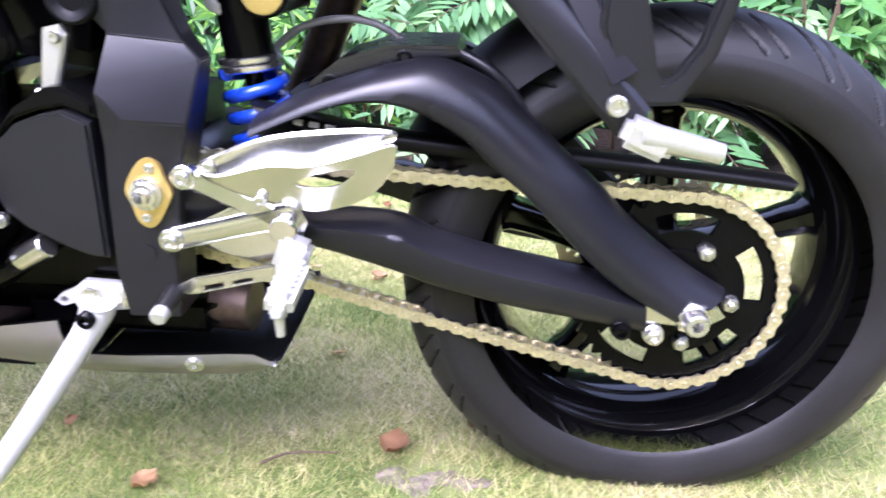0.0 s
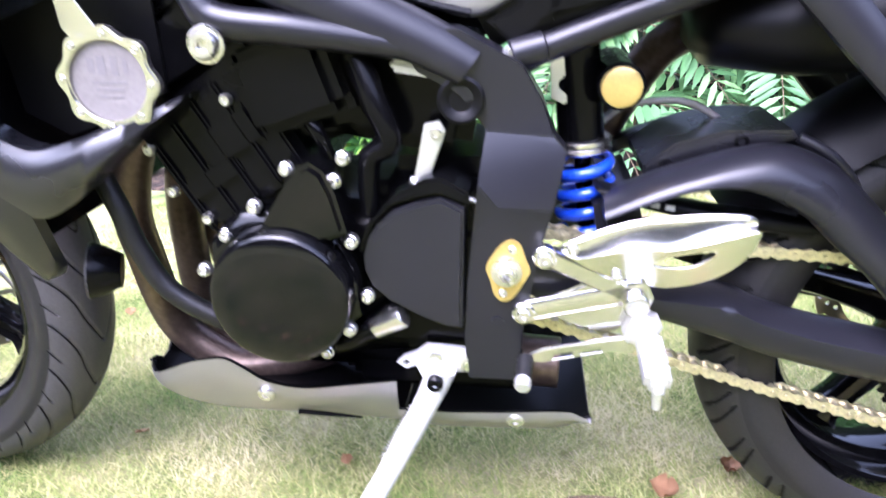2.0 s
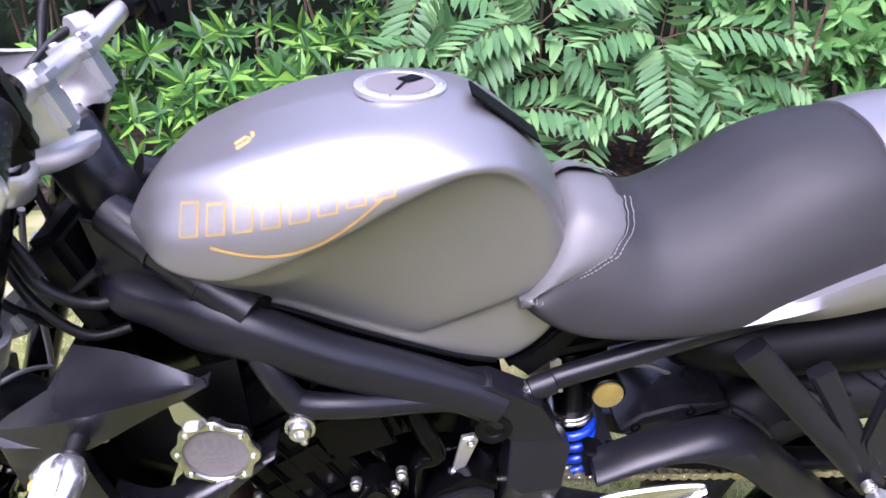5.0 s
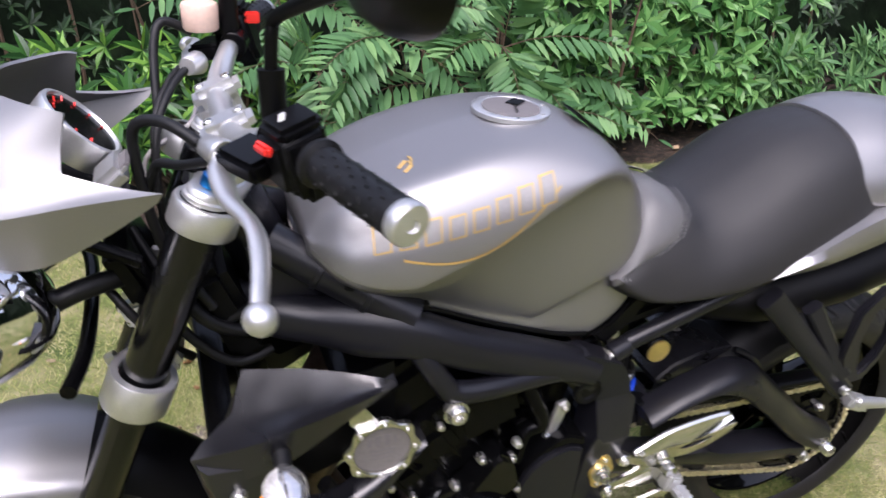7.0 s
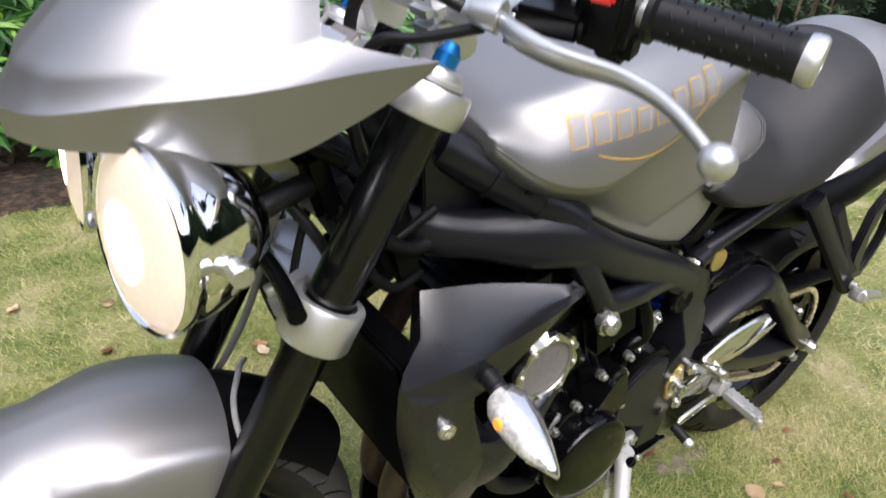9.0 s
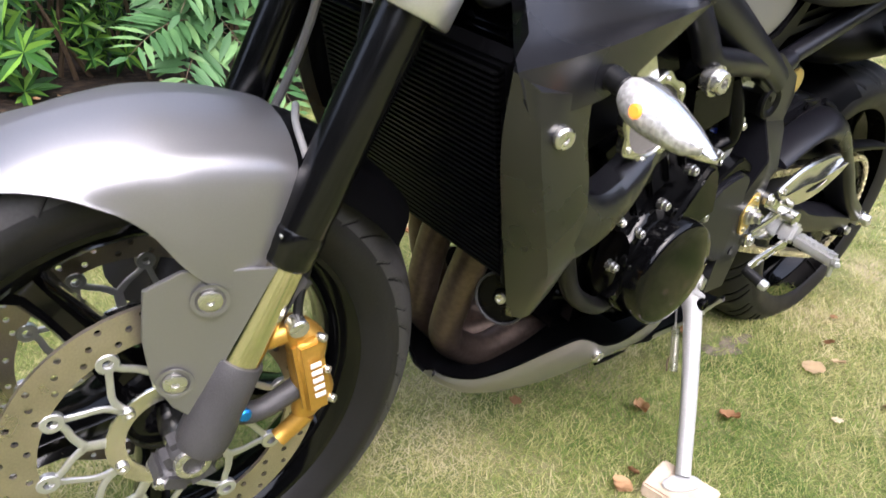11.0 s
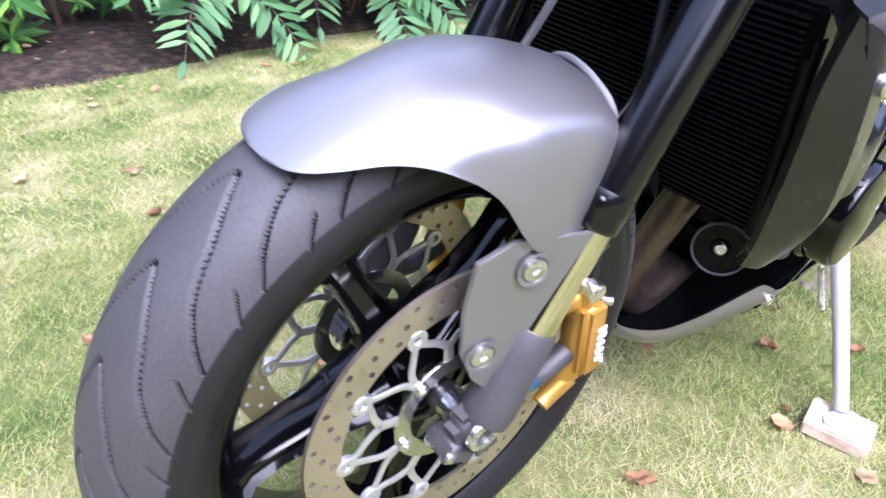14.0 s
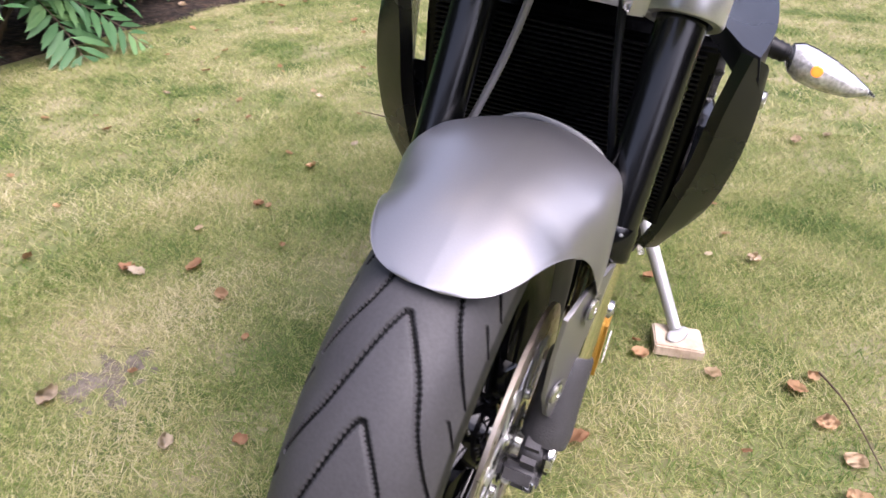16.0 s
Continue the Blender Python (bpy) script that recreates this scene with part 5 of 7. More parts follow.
def on_tank(x, z, lift=0.0012):
    hit = tank_tree.ray_cast(V((x, -0.6, z)), V((0, 1, 0)))
    return hit[0] + hit[1] * lift if hit[0] else V((x, -0.15, z))


def tank_patch(outline, material, name, label="", lift=0.0012, parent=None):
    """A thin decal laid over the tank's flank."""
    bm = B()
    n = 6
    (x0, z0), (x1, z1), (x2, z2), (x3, z3) = outline
    rows = []
    for i in range(n + 1):
        u = i / n
        row = []
        for j in range(n + 1):
            v = j / n
            x = (x0 * (1 - u) + x1 * u) * (1 - v) + (x3 * (1 - u) + x2 * u) * v
            z = (z0 * (1 - u) + z1 * u) * (1 - v) + (z3 * (1 - u) + z2 * u) * v
            row.append(on_tank(x, z, lift))
        rows.append(row)
    skin(bm, rows, False, False)
    return part(name, bm, material, parent or tank, label)


# the maker's mark on the flank: eight small gold-rimmed bars over a curved stroke
for k in range(8):
    x = -0.936 + 0.0292 * k
    zb = 0.900 + 0.0066 * k - 0.0014 * (3.5 - abs(k - 3.5))
    h = 0.031 - 0.0022 * (3.5 - abs(k - 3.5))
    e = 0.0021
    tank_patch([(x - e, zb - e), (x + 0.017 + e, zb + 0.004 - e), (x + 0.019 + e, zb + h + 0.001 + e), (x + 0.002 - e, zb + h - 0.003 + e)], LOGO, "mark_edge", "", 0.0009)
    tank_patch([(x, zb), (x + 0.017, zb + 0.004), (x + 0.019, zb + h + 0.001), (x + 0.002, zb + h - 0.003)], LOGOFILL, "mark_bar", "pale bar of the maker's mark with a gold rim", 0.0016)
bm = B()
up, dn = [], []
for i in range(25):
    t = i / 24
    x, z = -0.905 + 0.200 * t, 0.893 + 0.072 * t - 0.034 * math.sin(math.pi * t)
    up.append(on_tank(x, z + 0.0016, 0.0013))
    dn.append(on_tank(x, z - 0.0016, 0.0013))
skin(bm, [up, dn], False, False)
part("mark_stroke", bm, LOGO, tank, "curved gold stroke of the maker's mark")
bm = B()
for k, (dx, dz) in enumerate(((0, 0), (0.010, 0.006), (0.004, 0.014), (0.013, -0.004))):
    p = tank_tree.ray_cast(V((-0.880 + dx, -0.068 - dz, 1.3)), V((0, 0, -1)))
    block(bm, (p[0] + p[1] * 0.0006)[:], (0.016 - 0.004 * (k % 2), 0.005, 0.0008), (8, -18, 40 + 70 * (k % 2)), 0)
part("small_badge", bm, LOGO, tank, "small gold badge on the tank top")
# filler cap
cap_c = tank_tree.ray_cast(V((-0.705, 0, 1.4)), V((0, 0, -1)))[0]
cap_ax = V((0.02, 0, 1)).normalized()
bm = spin(B(), [(-0.004, 0.054), (0.002, 0.054), (0.0030, 0.0525), (0.0030, 0.043), (0.002, 0.042), (0.001, 0)], cap_c, cap_ax, 56)
cap = part("filler_cap", bm, CAST, tank, "silver filler cap ring")
bm = spin(B(), [(0.001, 0.041), (0.0035, 0.040), (0.0042, 0.037), (0.004, 0)], cap_c, cap_ax, 48)
part("cap_lid", bm, GREYPAINT, tank, "dark filler cap lid")
for k in range(7):
    a = 2 * math.pi * k / 7
    part("cap_screw", spin(B(), [(0.002, 0.003), (0.0040, 0.003), (0.0043, 0)], cap_c + V((0.0478 * math.cos(a), 0.0478 * math.sin(a), 0)), cap_ax, 10), STEEL, tank)
bm = block(B(), (cap_c + V((0.004, -0.006, 0.005)))[:], (0.050, 0.003, 0.003), (0, 0, 70), 0.001)
block(bm, (cap_c + V((0.012, 0.012, 0.005)))[:], (0.026, 0.020, 0.002), (0, 0, 40), 0.001)
part("lock_flap", bm, ENGINE, tank)
for s in (-1, 1):
    part("tank_seam", tube(B(), [V((p.x, s * abs(p.y) * 1.005, p.z - 0.003)) for p in [half_section(r)[-8] for r in TANK[1:8]]], 0.004, 8, 3), PLASTIC, tank)
bm = block(B(), (-0.868, -0.128, 0.795), (0.016, 0.012, 0.028), (0, 20, 0), 0.003)
part("tank_tab", bm, PLASTIC, tank)
bm = block(B(), (-0.585, -0.020, 0.984), (0.10, 0.05, 0.003), (0, 36, 0), 0.001)
part("tank_pad", bm, PLASTIC, tank)

# ---- seat and tail ----
SEAT = ((-0.562, 0.790, 0.080, 0.786, 0.112, 0.765), (-0.535, 0.838, 0.080, 0.826, 0.126, 0.750), (-0.500, 0.882, 0.078, 0.864, 0.136, 0.738), (-0.455, 0.882, 0.088, 0.858, 0.145, 0.736),
        (-0.400, 0.866, 0.100, 0.838, 0.152, 0.740), (-0.340, 0.892, 0.108, 0.856, 0.158, 0.750), (-0.265, 0.942, 0.110, 0.902, 0.162, 0.775), (-0.200, 0.964, 0.108, 0.928, 0.160, 0.800),
        (-0.140, 0.970, 0.100, 0.938, 0.150, 0.822), (-0.085, 0.962, 0.080, 0.935, 0.130, 0.845))


def seat_section(row):
    x, zt, yb, zb, ye, ze = row
    return cr([(x, 0, zt), (x, yb * 0.5, zt - 0.2 * (zt - zb)), (x, yb, zb), (x, (yb + ye) / 2 + 0.010, (zb * 0.55 + ze * 0.45)), (x, ye, ze + 0.018), (x, ye - 0.004, ze + 0.004), (x, ye - 0.025, ze - 0.006)], 6)


bm = B()
loops = lofted(SEAT, seat_section, 6)
skin(bm, loops)
bmesh.ops.recalc_face_normals(bm, faces=bm.faces)
seat = part("seat", bm, SEATMAT, bike, "dark grey vinyl rider seat, smooth and slightly worn", 60)
# front panel of paler vinyl with a stitched seam
SEAT_FINE = [[p.x for p in cr([(r[c], 0, 0) for r in SEAT], 6)] for c in range(len(SEAT[0]))]


def seat_at(x):
    return full_loop(seat_section((x, *(float(np.interp(x, SEAT_FINE[0], SEAT_FINE[c])) for c in range(1, len(SEAT_FINE))))))


def nose_cut(j):
    """How far back the paler panel reaches along one line of the seat: further the higher the line runs."""
    x = -0.560
    while x < -0.432:
        if x > float(np.interp(seat_at(x)[j].z, (0.765, 0.789, 0.806, 0.833, 0.862, 0.880), (-0.566, -0.545, -0.516, -0.469, -0.443, -0.432))):
            break
        x += 0.003
    return x


n_loop = len(seat_at(-0.5))
bm = B()
rows, seam = [], []
for j in range(4, n_loop - 4):
    f = 1 - abs(j - (n_loop - 1) / 2) / ((n_loop - 1) / 2 - 4)
    cut = nose_cut(j)
    row = []
    for i in range(15):
        x = -0.567 + (cut + 0.567) * i / 14
        p = seat_at(max(x, -0.5619))[j]
        p = V((x, p.y, p.z))
        o = V((0, p.y, p.z - 0.74)).normalized()
        row.append(p + o * (0.003 + 0.006 * math.sin(math.pi * i / 14) ** 0.5))
    rows.append(row)
    seam.append(row[-1] + V((0.002, 0, 0)))
skin(bm, rows, False, False)
seat.data.materials.append(SEATNOSE)
for f in seat.data.polygons:
    if f.center.x < float(np.interp(f.center.z, (0.765, 0.789, 0.806, 0.833, 0.862, 0.880), (-0.566, -0.545, -0.516, -0.469, -0.443, -0.432))) - 0.006:
        f.material_index = 1
nose = part("seat_front_panel", bm, SEATNOSE, seat, "paler grey front panel with a stitched seam", 60)
b = cr(seam, 2)
for off in (0.0, 0.007):
    bm = B()
    for p, q in zip(b, b[1:]):
        if p.x < -0.552 or q.x < -0.552:
            continue
        d = q - p
        steps = max(1, int(d.length / 0.0045))
        for i in range(steps):
            a0, a1 = p.lerp(q, i / steps), p.lerp(q, (i + 0.62) / steps)
            h = V((off + 0.001, 0, 0.0016 - off * 0.1))
            tube(bm, [a0 + h, a1 + h], 0.00055, 4, 1)
    tagged(part("stitching", bm, THREAD, seat, "pale double stitching"), kind="stuff")
TAIL = ((-0.150, 0.975, 0.09, 0.950, 0.135, 0.860), (-0.080, 0.990, 0.105, 0.955, 0.150, 0.855), (0.0, 0.985, 0.105, 0.950, 0.150, 0.865), (0.10, 0.965, 0.095, 0.935, 0.135, 0.880), (0.20, 0.935, 0.07, 0.915, 0.105, 0.885), (0.26, 0.908, 0.04, 0.902, 0.06, 0.892))
bm = B()
skin(bm, lofted(TAIL, seat_section, 6))
tail = part("seat_cowl", bm, SILVER, bike, "matt graphite seat cowl", 60)
bm = B()
for s in (-1, 1):
    t = cr([(-0.318, s * 0.150, 0.768), (-0.25, s * 0.168, 0.808), (-0.16, s * 0.168, 0.845), (0.0, s * 0.155, 0.885), (0.2, s * 0.105, 0.905)], 6)
    q = cr([(-0.316, s * 0.148, 0.762), (-0.25, s * 0.160, 0.772), (-0.16, s * 0.158, 0.785), (0.0, s * 0.145, 0.820), (0.2, s * 0.100, 0.870)], 6)
    skin(bm, [[u, u.lerp(w, 0.33) + V((0, s * 0.010, 0)), u.lerp(w, 0.75) + V((0, s * 0.006, 0)), w, w - V((0, s * 0.03, 0)), u - V((0, s * 0.03, 0))] for u, w in zip(t, q)])
part("tail_panel", bm, SILVER, bike, "matt graphite tail side panel", 50)

# ---- front fork, yokes, mudguard ----
TOP, FOOT = V((-1.112, 0, 0.990)), V((-1.392, 0, 0.305))
AX = (FOOT - TOP).normalized()


def fork_at(z, y):
    p = TOP + AX * ((z - TOP.z) / AX.z)
    return V((p.x, y, p.z))


for s in (-1, 1):
    y = 0.105 * s
    leg = part("fork_leg", rod(B(), fork_at(0.985, y), fork_at(0.500, y), 0.0275, 0.0232, 36, 0.003), FORKBLACK, bike, "black upside-down fork tube")
    bm = spin(B(), [(0, 0.022), (0, 0.0240), (0.003, 0.0248), (0.018, 0.0246), (0.020, 0.0238), (0.030, 0.0240), (0.034, 0.0228), (0.036, 0.020)], fork_at(0.530, y), AX, 36)
    part("dust_seal", bm, FORKBLACK, leg)
    part("seal_mark", block(B(), (fork_at(0.530, y) + V((-0.0225, -0.010, 0)))[:], (0.003, 0.006, 0.006), (0, -22, 0), 0.001), CAST, leg)
    part("stanchion", rod(B(), fork_at(0.505, y), fork_at(0.35, y), 0.0198, seg=32), STANCHION, leg, "pale titanium-coloured fork stanchion")
    bm = B()
    spin(bm, [(0, 0.0195), (0, 0.0222), (0.004, 0.0236), (0.03, 0.0242), (0.06, 0.0252), (0.085, 0.0262), (0.10, 0.024), (0.104, 0.016), (0.104, 0)], fork_at(0.402, y), AX, 32)
    block(bm, (FOOT + V((-0.004, y - 0.006 * s, -0.010)))[:], (0.048, 0.040, 0.060), (0, -22, 0), 0.012, 3)
    block(bm, (FOOT + V((-0.022, y - 0.012 * s, -0.028)))[:], (0.036, 0.044, 0.026), (0, 24, 0), 0.007, 3)
    tube(bm, [(FOOT + V((0.022, y, 0.040)))[:], (FOOT + V((0.06, y, 0.028)))[:], (FOOT + V((0.115, y * 1.0, 0.055)))[:]], [0.013, 0.011, 0.012], 10)
    tube(bm, [(FOOT + V((0.045, y, 0.095)))[:], (FOOT + V((0.080, y, 0.155)))[:], (FOOT + V((0.098, y, 0.175)))[:]], [0.012, 0.010, 0.011], 10)
    part("axle_casting", bm, FORKCAST, leg, "charcoal cast fork foot")
    bm = spin(B(), [(0, 0.018), (0.005, 0.017), (0.006, 0.015), (0.006, 0.0105), (-0.006, 0.0095), (-0.006, 0)], (FRONT.x, y + 0.011 * s, FRONT.z + 0.001), (0, s, 0), 24)
    part("axle_end", bm, STEEL, leg, "hollow steel axle end")
    for dy in (0.002, -0.022):
        part("pinch_bolt", bolt_form(B(), (-1.427, y + dy * s, 0.277), 0.0068, 0.006, (-0.9, 0, 0.42)), STEEL, leg)
    part("wheel_spacer", rod(B(), (FRONT.x, 0.045 * s, FRONT.z), (FRONT.x, 0.088 * s, FRONT.z), 0.017, seg=24), ALU, leg)
    # fork top: ring, nut and blue adjuster
    bm = spin(B(), [(0.0, 0.0265), (0.010, 0.0265), (0.012, 0.024), (0.014, 0.024), (0.019, 0.021), (0.020, 0.018), (0.020, 0)], fork_at(0.978, y), -AX, 32)
    part("fork_cap", bm, CAST, leg)
    bm = spin(B(), [(0.0, 0.0125), (0.012, 0.0125), (0.014, 0.010), (0.020, 0.0075), (0.022, 0.005), (0.022, 0)], fork_at(0.998, y), -AX, 12)
    part("adjuster", bm, CYAN, leg, "blue anodised preload adjuster")
    # caliper
    cc = V((-1.288, y, 0.375))
    R = Matrix.Translation(cc) @ Matrix.Rotation(radians(-12), 4, "Y")
    bm = B()
    tube(bm, [(-0.014, 0, 0.060), (-0.004, 0, 0.050), (0.006, 0.002 * s, 0.030), (0.001, 0.002 * s, 0.002), (0.006, 0.002 * s, -0.028), (-0.004, 0, -0.048), (-0.012, 0, -0.060)], [0.010, 0.016, 0.0205, 0.0165, 0.0205, 0.0155, 0.010], 20, 6)
    block(bm, (0.002, 0.016 * s, 0.001), (0.030, 0.016, 0.092), (0, 0, 0), 0.006, 3)
    tube(bm, [(-0.012, 0.004 * s, 0.052), (-0.036, 0.0, 0.050), (-0.056, 0, 0.046)], 0.011, 12, 3)
    tube(bm, [(-0.006, 0.004 * s, -0.058), (-0.028, 0.0, -0.074), (-0.040, 0, -0.080)], 0.010, 12, 3)
    bmesh.ops.transform(bm, matrix=R, verts=bm.verts)
    caliper = part("brake_caliper", bm, GOLD, bike, "gold radial brake caliper", 40)
    bm = B()
    for k in range(5):
        block(bm, (0.004, 0.0278 * s, 0.020 - 0.0095 * k), (0.011, 0.0012, 0.0048), (0, 0, 0), 0)
    bmesh.ops.transform(bm, matrix=R, verts=bm.verts)
    part("caliper_print", bm, WHITE, caliper, "pale maker's print drawn as bars")
    for dx, dz in ((0.017, 0.042), (0.016, 0.002), (0.017, -0.038), (-0.004, 0.066)):
        p = R @ V((dx, 0.018 * s, dz))
        part("caliper_bolt", bolt_form(B(), p[:], 0.0045, 0.005, (0.5, s * 0.85, 0.1)), STEEL, caliper)
    bm = B()
    tube(bm, [R @ V((0.0, 0.01 * s, 0.070)), R @ V((0.012, 0.004 * s, 0.10)), V((-1.262, y * 0.8, 0.56)), V((-1.235, y * 0.55, 0.66)), V((-1.215, y * 0.35, 0.78)), V((-1.19, y * 0.2, 0.86))], 0.0048, 8)
    part("brake_hose", bm, GREYHOSE if s > 0 else HOSE, caliper)
    part("banjo", rod(B(), R @ V((-0.004, 0.024 * s, 0.064)), R @ V((-0.004, 0.008 * s, 0.066)), 0.010, seg=14), STEEL, caliper)
    part("blue_plug", rod(B(), (FOOT + V((0.040, y + 0.012 * s, 0.040)))[:], (FOOT + V((0.040, y + 0.018 * s, 0.040)))[:], 0.007, seg=12), CYAN, leg, "blue anodised rebound screw")

bm = B()
for s in (-1, 1):
    spin(bm, [(0, 0.030), (0, 0.0385), (0.003, 0.040), (0.044, 0.040), (0.047, 0.0385), (0.047, 0.030)], fork_at(0.764, 0.105 * s), AX, 36)
lower_c = fork_at(0.743, 0)
block(bm, (lower_c + V((0.018, 0, 0)))[:], (0.055, 0.15, 0.036), (0, -22, 0), 0.008)
block(bm, (lower_c + V((-0.012, -0.058, 0)))[:], (0.05, 0.028, 0.038), (0, -22, 20), 0.006)
block(bm, (lower_c + V((-0.012, 0.058, 0)))[:], (0.05, 0.028, 0.038), (0, -22, -20), 0.006)
lower_yoke = part("lower_yoke", bm, CAST, bike, "silver cast lower fork yoke", 35)
for s in (-1, 1):
    for k in (0, 1):
        part("clamp_bolt", bolt_form(B(), (lower_c + V((-0.034 + 0.010 * k, 0.056 * s, 0.011 - 0.024 * k)))[:], 0.0075, 0.008, (-1, 0, -0.4)), STEEL, lower_yoke)
bm = B()
for s in (-1, 1):
    spin(bm, [(0, 0.029), (0, 0.036), (0.003, 0.038), (0.030, 0.038), (0.033, 0.036), (0.033, 0.029)], fork_at(0.978, 0.105 * s), AX, 36)
upper_c = fork_at(0.965, 0)
loops = []
for y, w, dx in ((-0.085, 0.020, 0.0), (-0.05, 0.030, 0.018), (0, 0.038, 0.030), (0.05, 0.030, 0.018), (0.085, 0.020, 0.0)):
    c = upper_c + V((dx, y, 0))
    n = AX
    fwd = V((-AX.z, 0, AX.x))
    loops.append([c + fwd * w * a + n * 0.014 * b for a, b in ((-1, -0.7), (-0.85, -1), (0.85, -1), (1, -0.7), (1, 0.7), (0.85, 1), (-0.85, 1), (-1, 0.7))])
skin(bm, loops)
upper_yoke = part("upper_yoke", bm, CAST, bike, "silver machined upper fork yoke", 35)
part("stem_nut", nut_form(B(), upper_c + V((0.030, 0, 0.014)), 0.020, 0.010, (0.38, 0, 1)), STEEL, upper_yoke)
bm = rod(B(), (-1.128, -0.03, 0.985), (-1.118, -0.03, 1.010), 0.017, seg=20)
part("ignition_lock", bm, ENGINE, upper_yoke, "black ignition lock")
for s in (-1, 1):
    bm = B()
    block(bm, (-1.080, 0.062 * s, 1.012), (0.052, 0.042, 0.056), (0, -22, 0), 0.008)
    block(bm, (-1.088, 0.062 * s, 1.044), (0.060, 0.044, 0.024), (0, -22, 0), 0.008)
    part("bar_riser", bm, CAST, upper_yoke, "silver handlebar riser clamp")
    for k in (-1, 1):
        part("riser_bolt", bolt_form(B(), (-1.092 + 0.016 * k, 0.062 * s, 1.0545 + 0.006 * k), 0.006, 0.004, (-0.37, 0, 0.93)), STEEL, upper_yoke)

# mudguard
MGC = V((-1.397, 0, 0.298))
MG = ((55.0, 0.3250, 0.012), (55.8, 0.3242, 0.032), (57.6, 0.3215, 0.048), (61.0, 0.316, 0.061), (66.5, 0.306, 0.073), (73, 0.285, 0.084), (80.5, 0.253, 0.095), (86, 0.217, 0.104), (92, 0.196, 0.105), (98, 0.190, 0.105), (103, 0.196, 0.103), (107, 0.215, 0.099))
bm = B()
rows = []
for p in cr(MG, 4):
    a, re, ye = radians(p.x), p.y, p.z
    row = []
    e0 = max(re, 0.285)
    half = cr([(0, 0.327, 0), (ye * 0.35, 0.327 - (0.327 - e0) * 0.10, 0), (ye * 0.66, 0.327 - (0.327 - e0) * 0.36, 0), (ye * 0.90, 0.327 - (0.327 - e0) * 0.78, 0), (ye * 0.985, (e0 + re) / 2 - (0.004 if re < 0.28 else 0), 0), (ye, re, 0)], 5)
    for q in half[::-1]:
        row.append(V((MGC.x - q.y * math.cos(a), -q.x, MGC.z + q.y * math.sin(a))))
    for q in half[1:]:
        row.append(V((MGC.x - q.y * math.cos(a), q.x, MGC.z + q.y * math.sin(a))))
    rows.append(row)
skin(bm, rows, False, False)
bmesh.ops.solidify(bm, geom=bm.faces, thickness=0.003)
def flare(x):
    return 0.26 * (x + 1.387) * (0.45 if x > -1.387 else 1)


for s in (-1, 1):
    known = set(bm.verts)
    plate(bm, [(-1.412, 0.506), (-1.441, 0.488), (-1.443, 0.440), (-1.437, 0.395), (-1.420, 0.362), (-1.402, 0.346), (-1.386, 0.372), (-1.362, 0.430), (-1.333, 0.490), (-1.330, 0.503)], 0.1003 * s, 0.1048 * s, (), 0.0006)
    for v in bm.verts:
        if v not in known:
            v.co.y += s * flare(v.co.x)
mudguard = part("front_mudguard", bm, SILVER, bike, "matt graphite front mudguard", 42)
for s in (-1, 1):
    for x, z in ((-1.390, 0.478), (-1.418, 0.391)):
        part("dish", spin(B(), [(0.0005, 0.0165), (0.0012, 0.0165), (0.0006, 0.013), (-0.002, 0.011), (-0.002, 0)], (x, (0.106 + flare(x)) * s, z), (-0.24, s, 0), 24), SILVER, mudguard)
        part("screw", spin(B(), [(-0.002, 0.0105), (0.002, 0.0105), (0.0035, 0.008), (0.0035, 0.0035), (0.001, 0.003), (0.001, 0)], (x, (0.106 + flare(x)) * s, z), (-0.24, s, 0), 20), STEEL, mudguard, "bright mudguard screw")
bm = B()
rows = []
for a in np.linspace(104, 140, 12):
    c, sn = math.cos(radians(a)), math.sin(radians(a))
    rows.append([V((MGC.x - (0.324 - 0.045 * abs(v) ** 3) * c, 0.070 * v, MGC.z + (0.324 - 0.045 * abs(v) ** 3) * sn)) for v in np.linspace(-1, 1, 15)])
skin(bm, rows, False, False)
bmesh.ops.solidify(bm, geom=bm.faces, thickness=0.003)
part("rear_lip", bm, PLASTIC, mudguard, "black rear lip of the mudguard", 50)

bm = tube(B(), [(-1.225, 0.045, 0.575), (-1.240, 0.020, 0.592), (-1.256, -0.008, 0.600), (-1.276, -0.045, 0.600), (-1.284, -0.075, 0.588), (-1.280, -0.092, 0.562)], 0.0036, 10)
part("brake_hose_bridge", bm, THREAD, bike, "pale brake hose looped over the mudguard")

